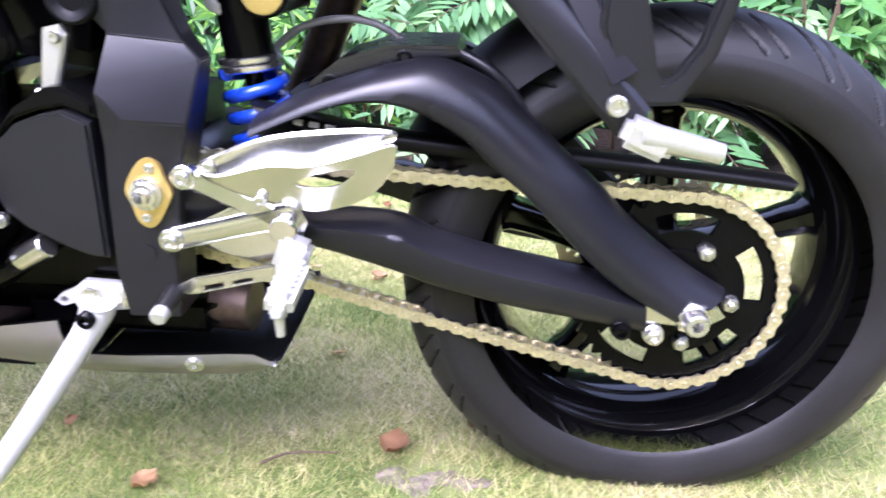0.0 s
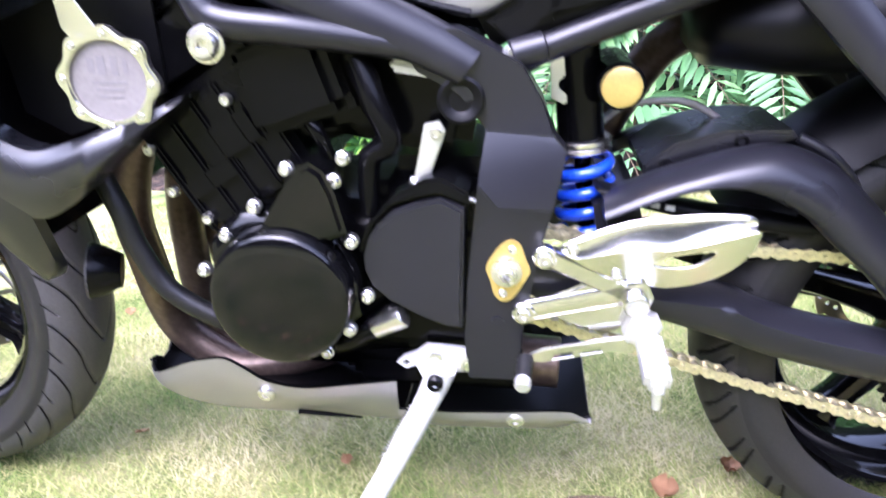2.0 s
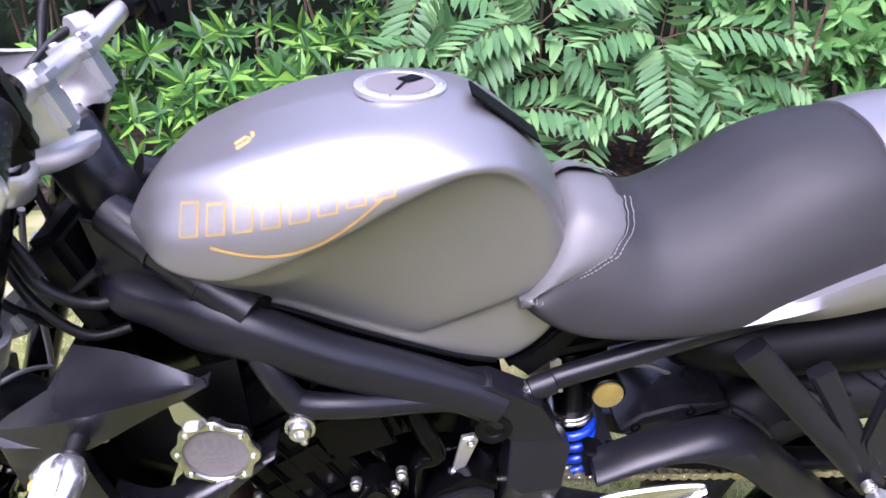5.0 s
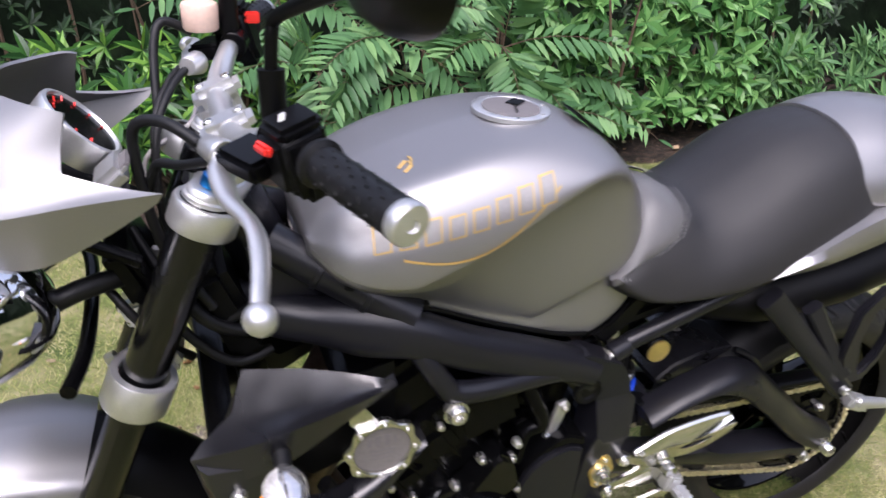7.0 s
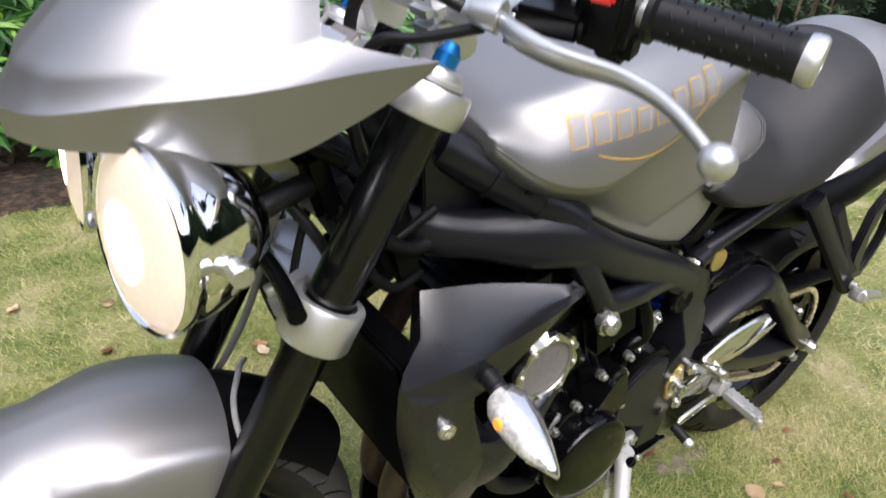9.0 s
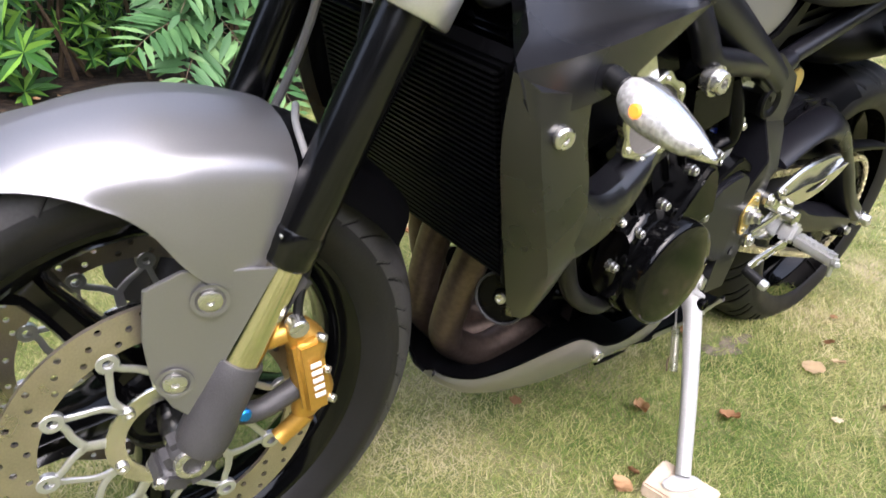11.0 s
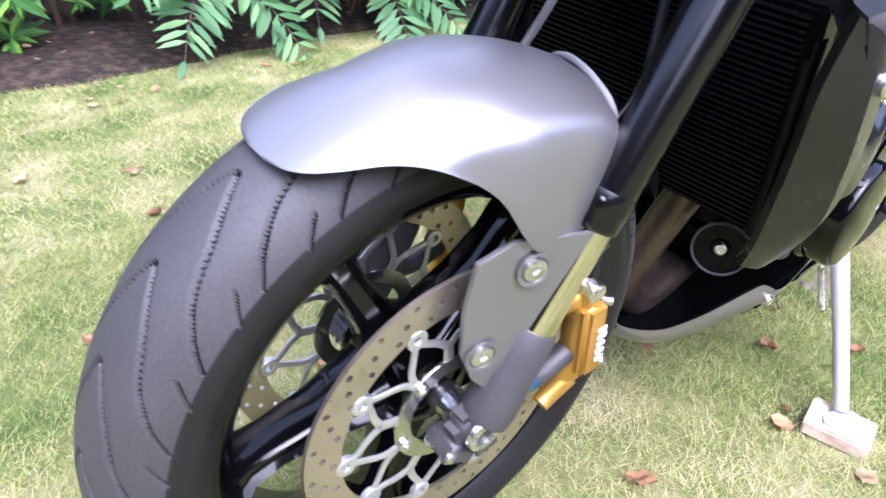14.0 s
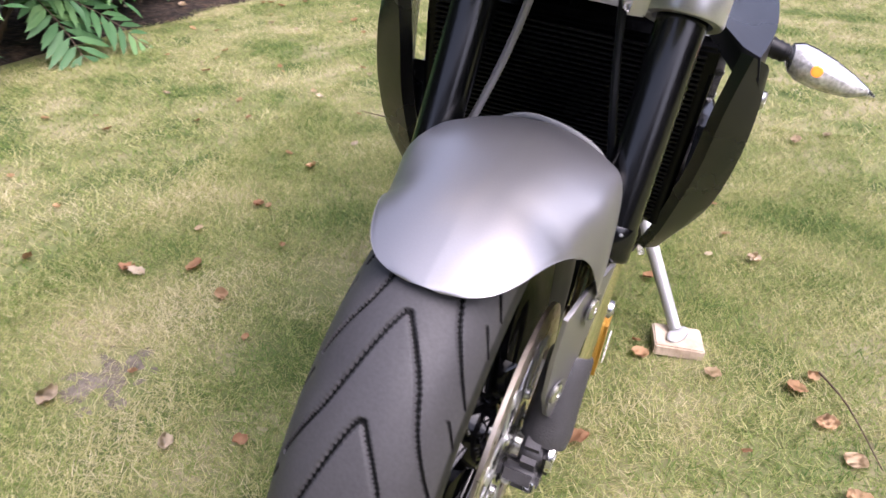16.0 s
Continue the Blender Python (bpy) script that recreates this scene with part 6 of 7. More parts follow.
# ---- handlebar and controls ----
bm = B()
tube(bm, [(-0.980, -0.372, 1.066), (-1.022, -0.260, 1.072), (-1.052, -0.180, 1.066), (-1.075, -0.115, 1.042), (-1.083, -0.062, 1.034), (-1.084, 0, 1.033), (-1.083, 0.062, 1.034), (-1.075, 0.115, 1.042), (-1.052, 0.180, 1.066), (-1.022, 0.260, 1.072), (-0.980, 0.372, 1.066)], [0.011, 0.011, 0.012, 0.014, 0.0145, 0.0145, 0.0145, 0.014, 0.012, 0.011, 0.011], 16)
bar = part("handlebar", bm, CAST, bike, "silver tapered handlebar", 60)
for s in (-1, 1):
    g0, g1 = V((-0.984, 0.362 * s, 1.0665)), V((-1.026, 0.250 * s, 1.072))
    d = g1 - g0
    bm = spin(B(), [(0, 0.012), (0, 0.0180), (0.003, 0.0192), (0.006, 0.0182), (0.110, 0.0182), (0.113, 0.023), (0.118, 0.023), (0.120, 0.012)], g0, d, 28)
    u, w = d.normalized().orthogonal().normalized(), None
    w = d.normalized().cross(u)
    for i in range(9):
        for j in range(9):
            ang = 2 * math.pi * (j + 0.5 * (i % 2)) / 9
            c = g0 + d.normalized() * (0.014 + 0.0105 * i) + 0.0178 * (u * math.cos(ang) + w * math.sin(ang))
            block(bm, c[:], (0.0016, 0.0065, 0.0016), (math.degrees(ang), 0, 20 * s), 0.0003, 1)
    part("grip", bm, HOSE, bar, "ribbed black rubber grip", 50)
    bm = spin(B(), [(0, 0.0), (0, 0.0185), (0.004, 0.0195), (0.010, 0.0195), (0.013, 0.0175), (0.014, 0.006), (0.012, 0.005), (0.012, 0)], g0 + d.normalized() * 0.001, -d, 28)
    part("bar_end", bm, CAST, bar, "silver bar-end weight")
    sc = V((-1.040, 0.222 * s, 1.070))
    bm = B()
    block(bm, sc[:], (0.050, 0.048, 0.062), (6, -14, 20 * s * -1), 0.008, 3)
    block(bm, (sc + V((-0.004, 0.004 * s, 0.030)))[:], (0.046, 0.040, 0.014), (4, -14, 20 * s * -1), 0.005)
    block(bm, (sc + V((0.014, -0.002, -0.026)))[:], (0.036, 0.036, 0.034), (6, -14, 20 * s * -1), 0.008)
    part("switch_box", bm, PLASTIC, bar, "black switch housing")
    bm = block(B(), (sc + V((-0.030, -0.014, 0.012)))[:], (0.009, 0.022, 0.011), (0, -14, 20), 0.003) if s < 0 else block(B(), (sc + V((0.02, -0.022, 0.025)))[:], (0.02, 0.006, 0.016), (0, 0, 0), 0.002)
    part("red_button", bm, RED, bar, "red switch button")
    if s < 0:
        bm = B()
        for k in range(4):
            block(bm, (sc + V((-0.014 + 0.001 * k, -0.016 + 0.005 * k, 0.0378)))[:], (0.006, 0.0022, 0.0006), (0, -14, 20), 0)
        part("switch_print", bm, WHITE, bar)
    # lever bracket and lever
    bm = B()
    block(bm, (-1.075, 0.195 * s, 1.057), (0.046, 0.060, 0.022), (0, -10, -28 * s), 0.005)
    rod(bm, (-1.052, 0.165 * s, 1.066), (-1.044, 0.190 * s, 1.068), 0.018, seg=20)
    part("lever_bracket", bm, ENGINE, bar, "black lever bracket")
    bm = B()
    lever = [(-1.098, 0.160 * s, 1.046), (-1.104, 0.190 * s, 1.040), (-1.102, 0.235 * s, 1.036), (-1.089, 0.290 * s, 1.036), (-1.090, 0.335 * s, 1.030), (-1.098, 0.378 * s, 1.016)]
    tube(bm, lever, [0.009, 0.0150, 0.0135, 0.0105, 0.009, 0.008], 14, 6, flat=0.62)
    bmesh.ops.create_uvsphere(bm, u_segments=16, v_segments=10, radius=0.0132, matrix=Matrix.Translation((-1.099, 0.388 * s, 1.012)))
    part("lever", bm, CAST, bar, "silver ball-ended lever", 60)
    part("lever_pivot", rod(B(), (-1.098, 0.176 * s, 1.030), (-1.098, 0.176 * s, 1.056), 0.008, seg=14), STEEL, bar)
    part("cable_adjuster", rod(B(), (-1.098, 0.160 * s, 1.048), (-1.112, 0.136 * s, 1.050), 0.0155, 0.012, 20), CAST, bar, "knurled silver cable adjuster")
    # mirror
    bm = B()
    tube(bm, [(-1.052, 0.186 * s, 1.078), (-1.052, 0.184 * s, 1.100), (-1.052, 0.180 * s, 1.135)], [0.013, 0.012, 0.013], 16, 3)
    tube(bm, [(-1.052, 0.180 * s, 1.135), (-1.050, 0.180 * s, 1.165), (-1.046, 0.188 * s, 1.182), (-1.030, 0.26 * s, 1.210), (-1.012, 0.32 * s, 1.232)], 0.0065, 12)
    part("mirror_stalk", bm, PLASTIC, bar, "black mirror stalk")
    bm = B()
    loops = []
    for x, ry, rz in ((-0.035, 0.02, 0.012), (-0.03, 0.055, 0.036), (-0.015, 0.072, 0.047), (0.0, 0.076, 0.050), (0.006, 0.075, 0.049)):
        loops.append([V((-0.995 + x, 0.380 * s + ry * math.cos(t) * 1.1, 1.262 + rz * math.sin(t))) for t in np.linspace(0, 2 * math.pi, 32, endpoint=False)])
    skin(bm, loops)
    part("mirror_shell", bm, PLASTIC, bar, "black oval mirror shell", 50)
    bm = B()
    bm.faces.new([bm.verts.new((-0.9882, 0.380 * s + 0.078 * math.cos(t), 1.262 + 0.045 * math.sin(t))) for t in np.linspace(0, 2 * math.pi, 32, endpoint=False)])
    bmesh.ops.solidify(bm, geom=bm.faces, thickness=0.001)
    part("mirror_glass", bm, CHROME, bar, "mirror glass")
bm = B()
spin(bm, [(0, 0), (0, 0.021), (0.003, 0.023), (0.030, 0.024), (0.034, 0.022), (0.036, 0)], (-1.088, 0.182, 1.085), (0, 0, 1), 24)
part("fluid_cup", bm, CREAM, bar, "pale brake fluid cup")
bm = B()
part("control_cable", tube(B(), [(-1.118, -0.130, 1.050), (-1.150, -0.095, 1.062), (-1.178, -0.062, 1.045), (-1.180, -0.055, 0.99), (-1.165, -0.06, 0.90), (-1.12, -0.075, 0.82)], 0.0062, 10), HOSE, bar, "black control cable", 60)
part("control_cable", tube(B(), [(-1.10, -0.14, 1.035), (-1.135, -0.100, 1.016), (-1.16, -0.070, 1.006), (-1.172, -0.05, 0.97)], 0.0055, 10), HOSE, bar, "black control cable", 60)
part("control_cable", tube(B(), [(-1.10, 0.155, 1.05), (-1.130, 0.120, 1.035), (-1.158, 0.07, 0.99), (-1.165, 0.05, 0.90), (-1.15, 0.04, 0.82)], 0.0052, 10), HOSE, bar, "black control cable", 60)
part("control_cable", tube(B(), [(-1.09, 0.20, 1.05), (-1.135, 0.150, 1.03), (-1.162, 0.095, 0.98), (-1.165, 0.06, 0.88)], 0.0048, 10), HOSE, bar, "black control cable", 60)
part("control_cable", tube(B(), [(-1.10, 0.19, 1.08), (-1.135, 0.185, 1.095), (-1.150, 0.165, 1.065), (-1.155, 0.12, 0.98)], 0.0060, 10), HOSE, bar, "black control cable", 60)
bm = B()
tube(bm, [(-1.105, 0.14, 1.00), (-1.12, 0.10, 0.985), (-1.175, 0.085, 0.95), (-1.18, 0.07, 0.88)], 0.0035, 8)
part("braided_line", bm, GREYHOSE, bar)

# ---- flyscreen, instruments, headlamps ----
COWL = (((-1.452, 0, 0.919), (-1.430, 0.062, 0.929), (-1.362, 0.106, 0.933), (-1.290, 0.133, 0.928), (-1.222, 0.151, 0.962), (-1.164, 0.163, 1.002)),
        ((-1.458, 0, 0.945), (-1.434, 0.067, 0.958), (-1.371, 0.117, 0.979), (-1.305, 0.144, 0.991), (-1.232, 0.161, 1.006), (-1.158, 0.168, 1.014)),
        ((-1.440, 0, 0.982), (-1.423, 0.060, 0.986), (-1.372, 0.104, 0.998), (-1.316, 0.124, 1.008), (-1.276, 0.130, 1.016), (-1.246, 0.128, 1.026)),
        ((-1.388, 0, 1.036), (-1.375, 0.056, 1.037), (-1.338, 0.090, 1.040), (-1.298, 0.108, 1.043), (-1.266, 0.115, 1.046), (-1.243, 0.117, 1.049)),
        ((-1.312, 0, 1.084), (-1.305, 0.042, 1.084), (-1.285, 0.070, 1.083), (-1.264, 0.092, 1.082), (-1.248, 0.103, 1.081), (-1.236, 0.108, 1.078)))
cols = [cr(row, 6) for row in COWL]
grid = []
for i in range(len(cols[0])):
    a0, b0, c0, d0, e0 = (cols[r][i] for r in range(5))
    low = [a0.lerp(b0, t) for t in np.linspace(0, 1, 5)]
    mid = [b0.lerp(c0, t) + V((0, 0, -0.003 * math.sin(math.pi * t))) for t in np.linspace(0, 1, 8)[1:]]
    top = cr([c0, d0, e0], 6)[1:]
    grid.append(low + mid + top)
rows = []
for j in range(len(grid[0])):
    half = [grid[i][j] for i in range(len(grid))]
    rows.append([V((p.x, -p.y, p.z)) for p in half[::-1]] + half[1:])
bm = B()
skin(bm, rows, False, False)
bmesh.ops.recalc_face_normals(bm, faces=bm.faces)
bmesh.ops.solidify(bm, geom=bm.faces, thickness=0.0035)
cowl = part("flyscreen", bm, SILVER, bike, "matt graphite flyscreen with side wings", 30)
bm = B()
tube(bm, [(-1.30, -0.06, 0.95), (-1.25, -0.08, 0.93), (-1.19, -0.09, 0.90)], 0.008, 10)
tube(bm, [(-1.30, 0.06, 0.95), (-1.25, 0.08, 0.93), (-1.19, 0.09, 0.90)], 0.008, 10)
block(bm, (-1.245, 0, 0.945), (0.10, 0.14, 0.02), (0, 10, 0), 0.006)
block(bm, (-1.205, 0, 0.87), (0.03, 0.16, 0.08), (0, -22, 0), 0.008)
tube(bm, [(-1.275, -0.17, 0.80), (-1.26, -0.08, 0.80), (-1.26, 0.08, 0.80), (-1.275, 0.17, 0.80)], 0.009, 10)
part("lamp_bracket", bm, ENGINE, bike, "black lamp and screen bracket")
dial_ax = V((0.72, 0, 0.69)).normalized()
bm = spin(B(), [(-0.03, 0.048), (0.0, 0.050), (0.004, 0.049), (0.005, 0.045), (0.001, 0.043)], (-1.232, 0.0, 1.030), dial_ax, 40)
dial = part("rev_counter", bm, CAST, bike, "silver-rimmed rev counter")
part("dial_face", spin(B(), [(0.0012, 0.0435), (0.0014, 0)], (-1.232, 0.0, 1.030), dial_ax, 40), ENGINE, dial, "black dial face")
bm = B()
for k in range(9):
    a = radians(-40 + 30 * k)
    u = V((-0.69, 0, 0.72))
    c = V((-1.232, 0, 1.030)) + dial_ax * 0.003 + 0.036 * (u * math.sin(a) + V((0, 1, 0)) * math.cos(a))
    part("dial_mark", block(B(), c[:], (0.002, 0.006, 0.002), (math.degrees(a), 0, 0), 0), RED, dial, "red dial mark")
bm = block(B(), (-1.205, -0.072, 1.000), (0.045, 0.060, 0.020), (0, -40, 0), 0.008)
part("display", bm, CAST, dial, "silver display surround")
part("display_glass", block(B(), (-1.197, -0.072, 1.008), (0.030, 0.042, 0.006), (0, -40, 0), 0.002), GREYPAINT, dial)
for s in (-1, 1):
    lc, la = V((-1.384, 0.097 * s, 0.855)), V((1, -0.15 * s, -0.03)).normalized()
    bm = spin(B(), [(0.004, 0.0765), (-0.002, 0.0775), (-0.004, 0.080), (-0.002, 0.0825), (0.002, 0.083), (0.010, 0.081), (0.014, 0.0775), (0.020, 0.078), (0.040, 0.074), (0.070, 0.060), (0.092, 0.042), (0.102, 0.024), (0.106, 0.0)], lc, la, 56)
    lamp = part("headlamp", bm, CHROME, bike, "round chrome headlamp, lit", 50)
    bm = spin(B(), [(0.003, 0.0768), (-0.002, 0.0755), (-0.007, 0.066), (-0.012, 0.048), (-0.015, 0.024), (-0.016, 0)], lc, la, 48)
    part("lamp_lens", bm, LAMPSOFT, lamp, "glowing warm lamp lens", 60)
    part("bulb_glow", spin(B(), [(-0.0146, 0.034), (-0.0164, 0.018), (-0.0172, 0)], lc, la, 24), LAMPON, lamp)
    part("lamp_mount", rod(B(), lc + V((0.05, 0.068 * s, 0.0)), lc + V((0.05, 0.086 * s, 0.0)), 0.010, seg=16), STEEL, lamp)
    bm = tube(B(), [(lc + la * 0.10)[:], (lc + la * 0.13 + V((0, 0, 0.01)))[:], (-1.20, 0.05 * s, 0.86)], 0.012, 12)
    part("lamp_boot", bm, HOSE, lamp)

# ---- wiring behind the fork ----
for path, r in ((((-1.17, -0.062, 0.86), (-1.13, -0.085, 0.80), (-1.08, -0.080, 0.77), (-1.02, -0.07, 0.78)), 0.009), (((-1.19, -0.05, 0.83), (-1.15, -0.075, 0.77), (-1.10, -0.075, 0.72), (-1.05, -0.06, 0.72)), 0.007),
                (((-1.20, -0.02, 0.90), (-1.16, -0.06, 0.83), (-1.12, -0.072, 0.78), (-1.06, -0.085, 0.82)), 0.006), (((-1.24, -0.06, 0.86), (-1.21, -0.085, 0.82), (-1.18, -0.08, 0.77), (-1.15, -0.05, 0.72)), 0.006)):
    part("wiring_loom", tube(B(), path, r, 8), HOSE, bike, "black taped wiring loom", 60)
part("horn_bracket", block(B(), (-1.10, 0, 0.79), (0.05, 0.16, 0.14), (0, -22, 0), 0.012), PLASTIC, bike, "black plastic panel behind the fork")

# ---- radiator, shrouds, indicators ----
bm = B()
RC, RT = V((-1.092, 0, 0.566)), 16
block(bm, RC[:], (0.032, 0.335, 0.252), (0, -RT, 0), 0.004)
radiator = part("radiator", bm, ENGINE, bike, "black curved radiator")
Mr = Matrix.Translation(RC) @ Matrix.Rotation(radians(-RT), 4, "Y")
for k in range(36):
    z = -0.116 + 0.232 * k / 35
    a, b = [Mr @ V((-0.019, y, z)) for y in (-0.155, 0.155)]
    t = V((0, 0, 0.0013))
    bm = B()
    skin(bm, [[p + V((-0.003, 0, 0)) + t, p + V((0.003, 0, 0)) + t, p + V((0.003, 0, 0)) - t, p + V((-0.003, 0, 0)) - t] for p in (a, b)])
    part("cooling_fin", bm, PLASTIC, radiator)
for s in (-1, 1):
    a, b = Mr @ V((-0.012, 0.160 * s, -0.125)), Mr @ V((-0.006, 0.160 * s, 0.095))
    part("radiator_tank", tube(B(), [a, b], 0.010, 10, 1), PLASTIC, radiator)


def shroud(s):
    """Radiator cowl: an upper blade, an upright front cheek and a lower scoop round a dark duct."""
    bm = B()
    up_t = cr([(-1.096, 0.122 * s, 0.742), (-1.03, 0.146 * s, 0.748), (-0.975, 0.176 * s, 0.752), (-0.925, 0.204 * s, 0.752)], 6)
    up_m = cr([(-1.167, 0.200 * s, 0.687), (-1.09, 0.216 * s, 0.708), (-0.995, 0.217 * s, 0.733), (-0.922, 0.208 * s, 0.749)], 6)
    up_b = cr([(-1.152, 0.216 * s, 0.650), (-1.07, 0.222 * s, 0.667), (-0.995, 0.216 * s, 0.706), (-0.921, 0.206 * s, 0.744)], 6)
    rows = []
    for i, (t, m, b) in enumerate(zip(up_t, up_m, up_b)):
        dent = 0.016 * max(0, 1 - i / 4)
        rows.append([t, t.lerp(m, 0.5) + V((dent, -0.002 * s, -0.006)), t.lerp(m, 0.82) + V((0, 0, -0.003)), m + V((0, 0.004 * s, 0.002)), m.lerp(b, 0.5) + V((0, 0.002 * s, 0)), b, b - V((0, 0.020 * s, -0.004)), t - V((0, 0.012 * s, 0.014))])
    skin(bm, rows)
    fo = cr([(-1.166, 0.198 * s, 0.688), (-1.155, 0.190 * s, 0.62), (-1.130, 0.186 * s, 0.54), (-1.085, 0.172 * s, 0.440), (-1.062, 0.160 * s, 0.395)], 6)
    mi = cr([(-1.150, 0.219 * s, 0.676), (-1.140, 0.225 * s, 0.62), (-1.114, 0.226 * s, 0.55), (-1.078, 0.216 * s, 0.475), (-1.048, 0.180 * s, 0.402)], 6)
    ba = cr([(-1.075, 0.212 * s, 0.670), (-1.068, 0.214 * s, 0.625), (-1.050, 0.217 * s, 0.57), (-1.032, 0.211 * s, 0.500), (-1.036, 0.176 * s, 0.412)], 6)
    rows = []
    for f, m, b in zip(fo, mi, ba):
        rows.append([f, f.lerp(m, 0.5) + V((0, 0.006 * s, 0)), m, m.lerp(b, 0.5) + V((0, 0.003 * s, 0)), b, b - V((0, 0.016 * s, 0)), f + V((0.012, -0.012 * s, 0))])
    skin(bm, rows)
    so = cr([(-1.080, 0.205 * s, 0.500), (-1.020, 0.204 * s, 0.484), (-0.960, 0.196 * s, 0.520), (-0.905, 0.178 * s, 0.570), (-0.868, 0.166 * s, 0.602)], 6)
    si = cr([(-1.060, 0.206 * s, 0.575), (-1.015, 0.206 * s, 0.556), (-0.960, 0.198 * s, 0.572), (-0.910, 0.182 * s, 0.592), (-0.866, 0.166 * s, 0.610)], 6)
    rows = []
    for o, i in zip(so, si):
        m = (o + i) / 2
        rows.append([o, o.lerp(m, 0.6) + V((0, 0.014 * s, 0)), m.lerp(i, 0.6) + V((0, 0.010 * s, 0)), i, i - V((0, 0.030 * s, 0)), o - V((0, 0.030 * s, -0.006))])
    skin(bm, rows)
    ob = part("radiator_shroud", bm, SHROUD, bike, "satin black radiator shroud with an open side duct", 50)
    duct = B()
    plate(duct, [(-1.075, 0.672), (-0.985, 0.705), (-0.905, 0.728), (-0.900, 0.605), (-0.960, 0.575), (-1.015, 0.556), (-1.062, 0.580)], 0.135 * s, 0.139 * s, (), 0.0)
    part("duct_wall", duct, PLASTIC, ob)
    for x, y, z in ((-1.119, 0.2285, 0.636), (-1.080, 0.2155, 0.515)):
        part("screw", spin(B(), [(-0.008, 0.0105), (0.001, 0.0105), (0.003, 0.0085), (0.003, 0.0035), (0.001, 0.003), (0.001, 0)], (x, y * s, z), (-0.25, s, -0.05), 20), STEEL, ob, "bright countersunk screw")
    for z, x in ((0.600, -1.108), (0.560, -1.096)):
        part("slot", block(B(), (x, 0.2225 * s, z), (0.036, 0.003, 0.005), (0, 55, 4 * s), 0.001), ENGINE, ob)
    return ob


for s in (-1, 1):
    shroud(s)
    base, tip = V((-1.066, 0.214 * s, 0.687)), V((-1.075, 0.340 * s, 0.662))
    bm = spin(B(), [(0, 0.013), (0.006, 0.011), (0.010, 0.012), (0.014, 0.0105), (0.018, 0.0115), (0.022, 0.010), (0.026, 0.011), (0.030, 0.009)], base, tip - base, 18)
    stalk = part("indicator", bm, HOSE, bike, "clear-lensed indicator on a rubber stalk")
    d = (tip - base).normalized()
    loops = []
    for t, r in ((0.22, 0.010), (0.26, 0.020), (0.34, 0.0265), (0.45, 0.027), (0.62, 0.024), (0.80, 0.017), (0.94, 0.009), (1.02, 0.003)):
        r *= 0.84
        c = base + d * 0.132 * t + V((0, 0, -0.004 * t))
        loops.append([c + V((r * 1.15 * math.cos(a), 0, r * 0.92 * math.sin(a))) for a in np.linspace(0, 2 * math.pi, 24, endpoint=False)])
    bm = B()
    skin(bm, loops)
    part("indicator_shell", bm, INDSHELL, stalk, "silver-chromed indicator shell", 60)
    bm = B()
    loops = [[p + V((-0.0016, 0, -0.0002)) for p in lp if p.x < (base + d * 0.126 * 0.5).x + 0.006] for lp in loops[1:7]]
    k = min(len(lp) for lp in loops)
    loops = [lp[:k] for lp in loops]
    skin(bm, loops, False, False)
    part("indicator_lens", bm, INDGLASS, stalk, "clear prismatic indicator lens", 60)
    part("amber_bulb", rod(B(), (base + d * 0.062 + V((-0.018, 0, 0)))[:], (base + d * 0.062 + V((-0.0285, 0, 0)))[:], 0.0065, seg=14), AMBER, stalk, "amber bulb seen through the lens")
    part("stalk_bolt", bolt_form(B(), (-1.046, 0.205 * s, 0.676), 0.007, 0.006, (0, s, 0)), STEEL, stalk)

# round licence disc holder on its strap
dc = V((-0.933, -0.182, 0.624))
out = []
for k in range(64):
    a = 2 * math.pi * k / 64
    r = 0.0495 + 0.0032 * math.cos(8 * a + 0.4)
    out.append((dc.x + r * math.cos(a), dc.z + r * math.sin(a)))
bm = plate(B(), out, -0.192, -0.180, [circle(dc.x, dc.z, 0.039, 40)], 0.002)
plate(bm, circle(dc.x, dc.z, 0.0405, 40), -0.185, -0.181, (), 0)
holder = part("disc_holder", bm, ALU, bike, "polished scalloped licence disc holder", 40)
part("paper_disc", plate(B(), circle(dc.x, dc.z, 0.0388, 40), -0.1862, -0.1852, (), 0), PAPER, holder, "faded grey paper disc")
for k in range(8):
    a = 2 * math.pi * (k - 0.06) / 8
    part("holder_screw", bolt_form(B(), (dc.x + 0.0445 * math.cos(a), -0.192, dc.z + 0.0445 * math.sin(a)), 0.0032, 0.002), STEEL, holder)
bm = B()
for dx, w, h, dz in ((-0.017, 0.008, 0.014, 0.014), (-0.006, 0.010, 0.018, 0.014), (0.007, 0.009, 0.018, 0.014), (0.018, 0.006, 0.014, 0.014)):
    block(bm, (dc.x + dx, -0.1864, dc.z + dz), (w * 0.8, 0.0005, h), (0, 0, 0), 0)
for k in range(3):
    block(bm, (dc.x, -0.1864, dc.z - 0.002 - 0.007 * k), (0.036 - 0.006 * k, 0.0005, 0.0022), (0, 0, 0), 0)
part("disc_print", bm, GREYPAINT, holder, "dark figures and lines drawn as plain bars")
bm = plate(B(), [(-0.978, 0.700), (-0.960, 0.704), (-0.940, 0.674), (-0.925, 0.655), (-0.960, 0.655), (-0.975, 0.672)], -0.184, -0.180, (), 0.001)
part("holder_strap", bm, ALU, holder, "bright steel strap")

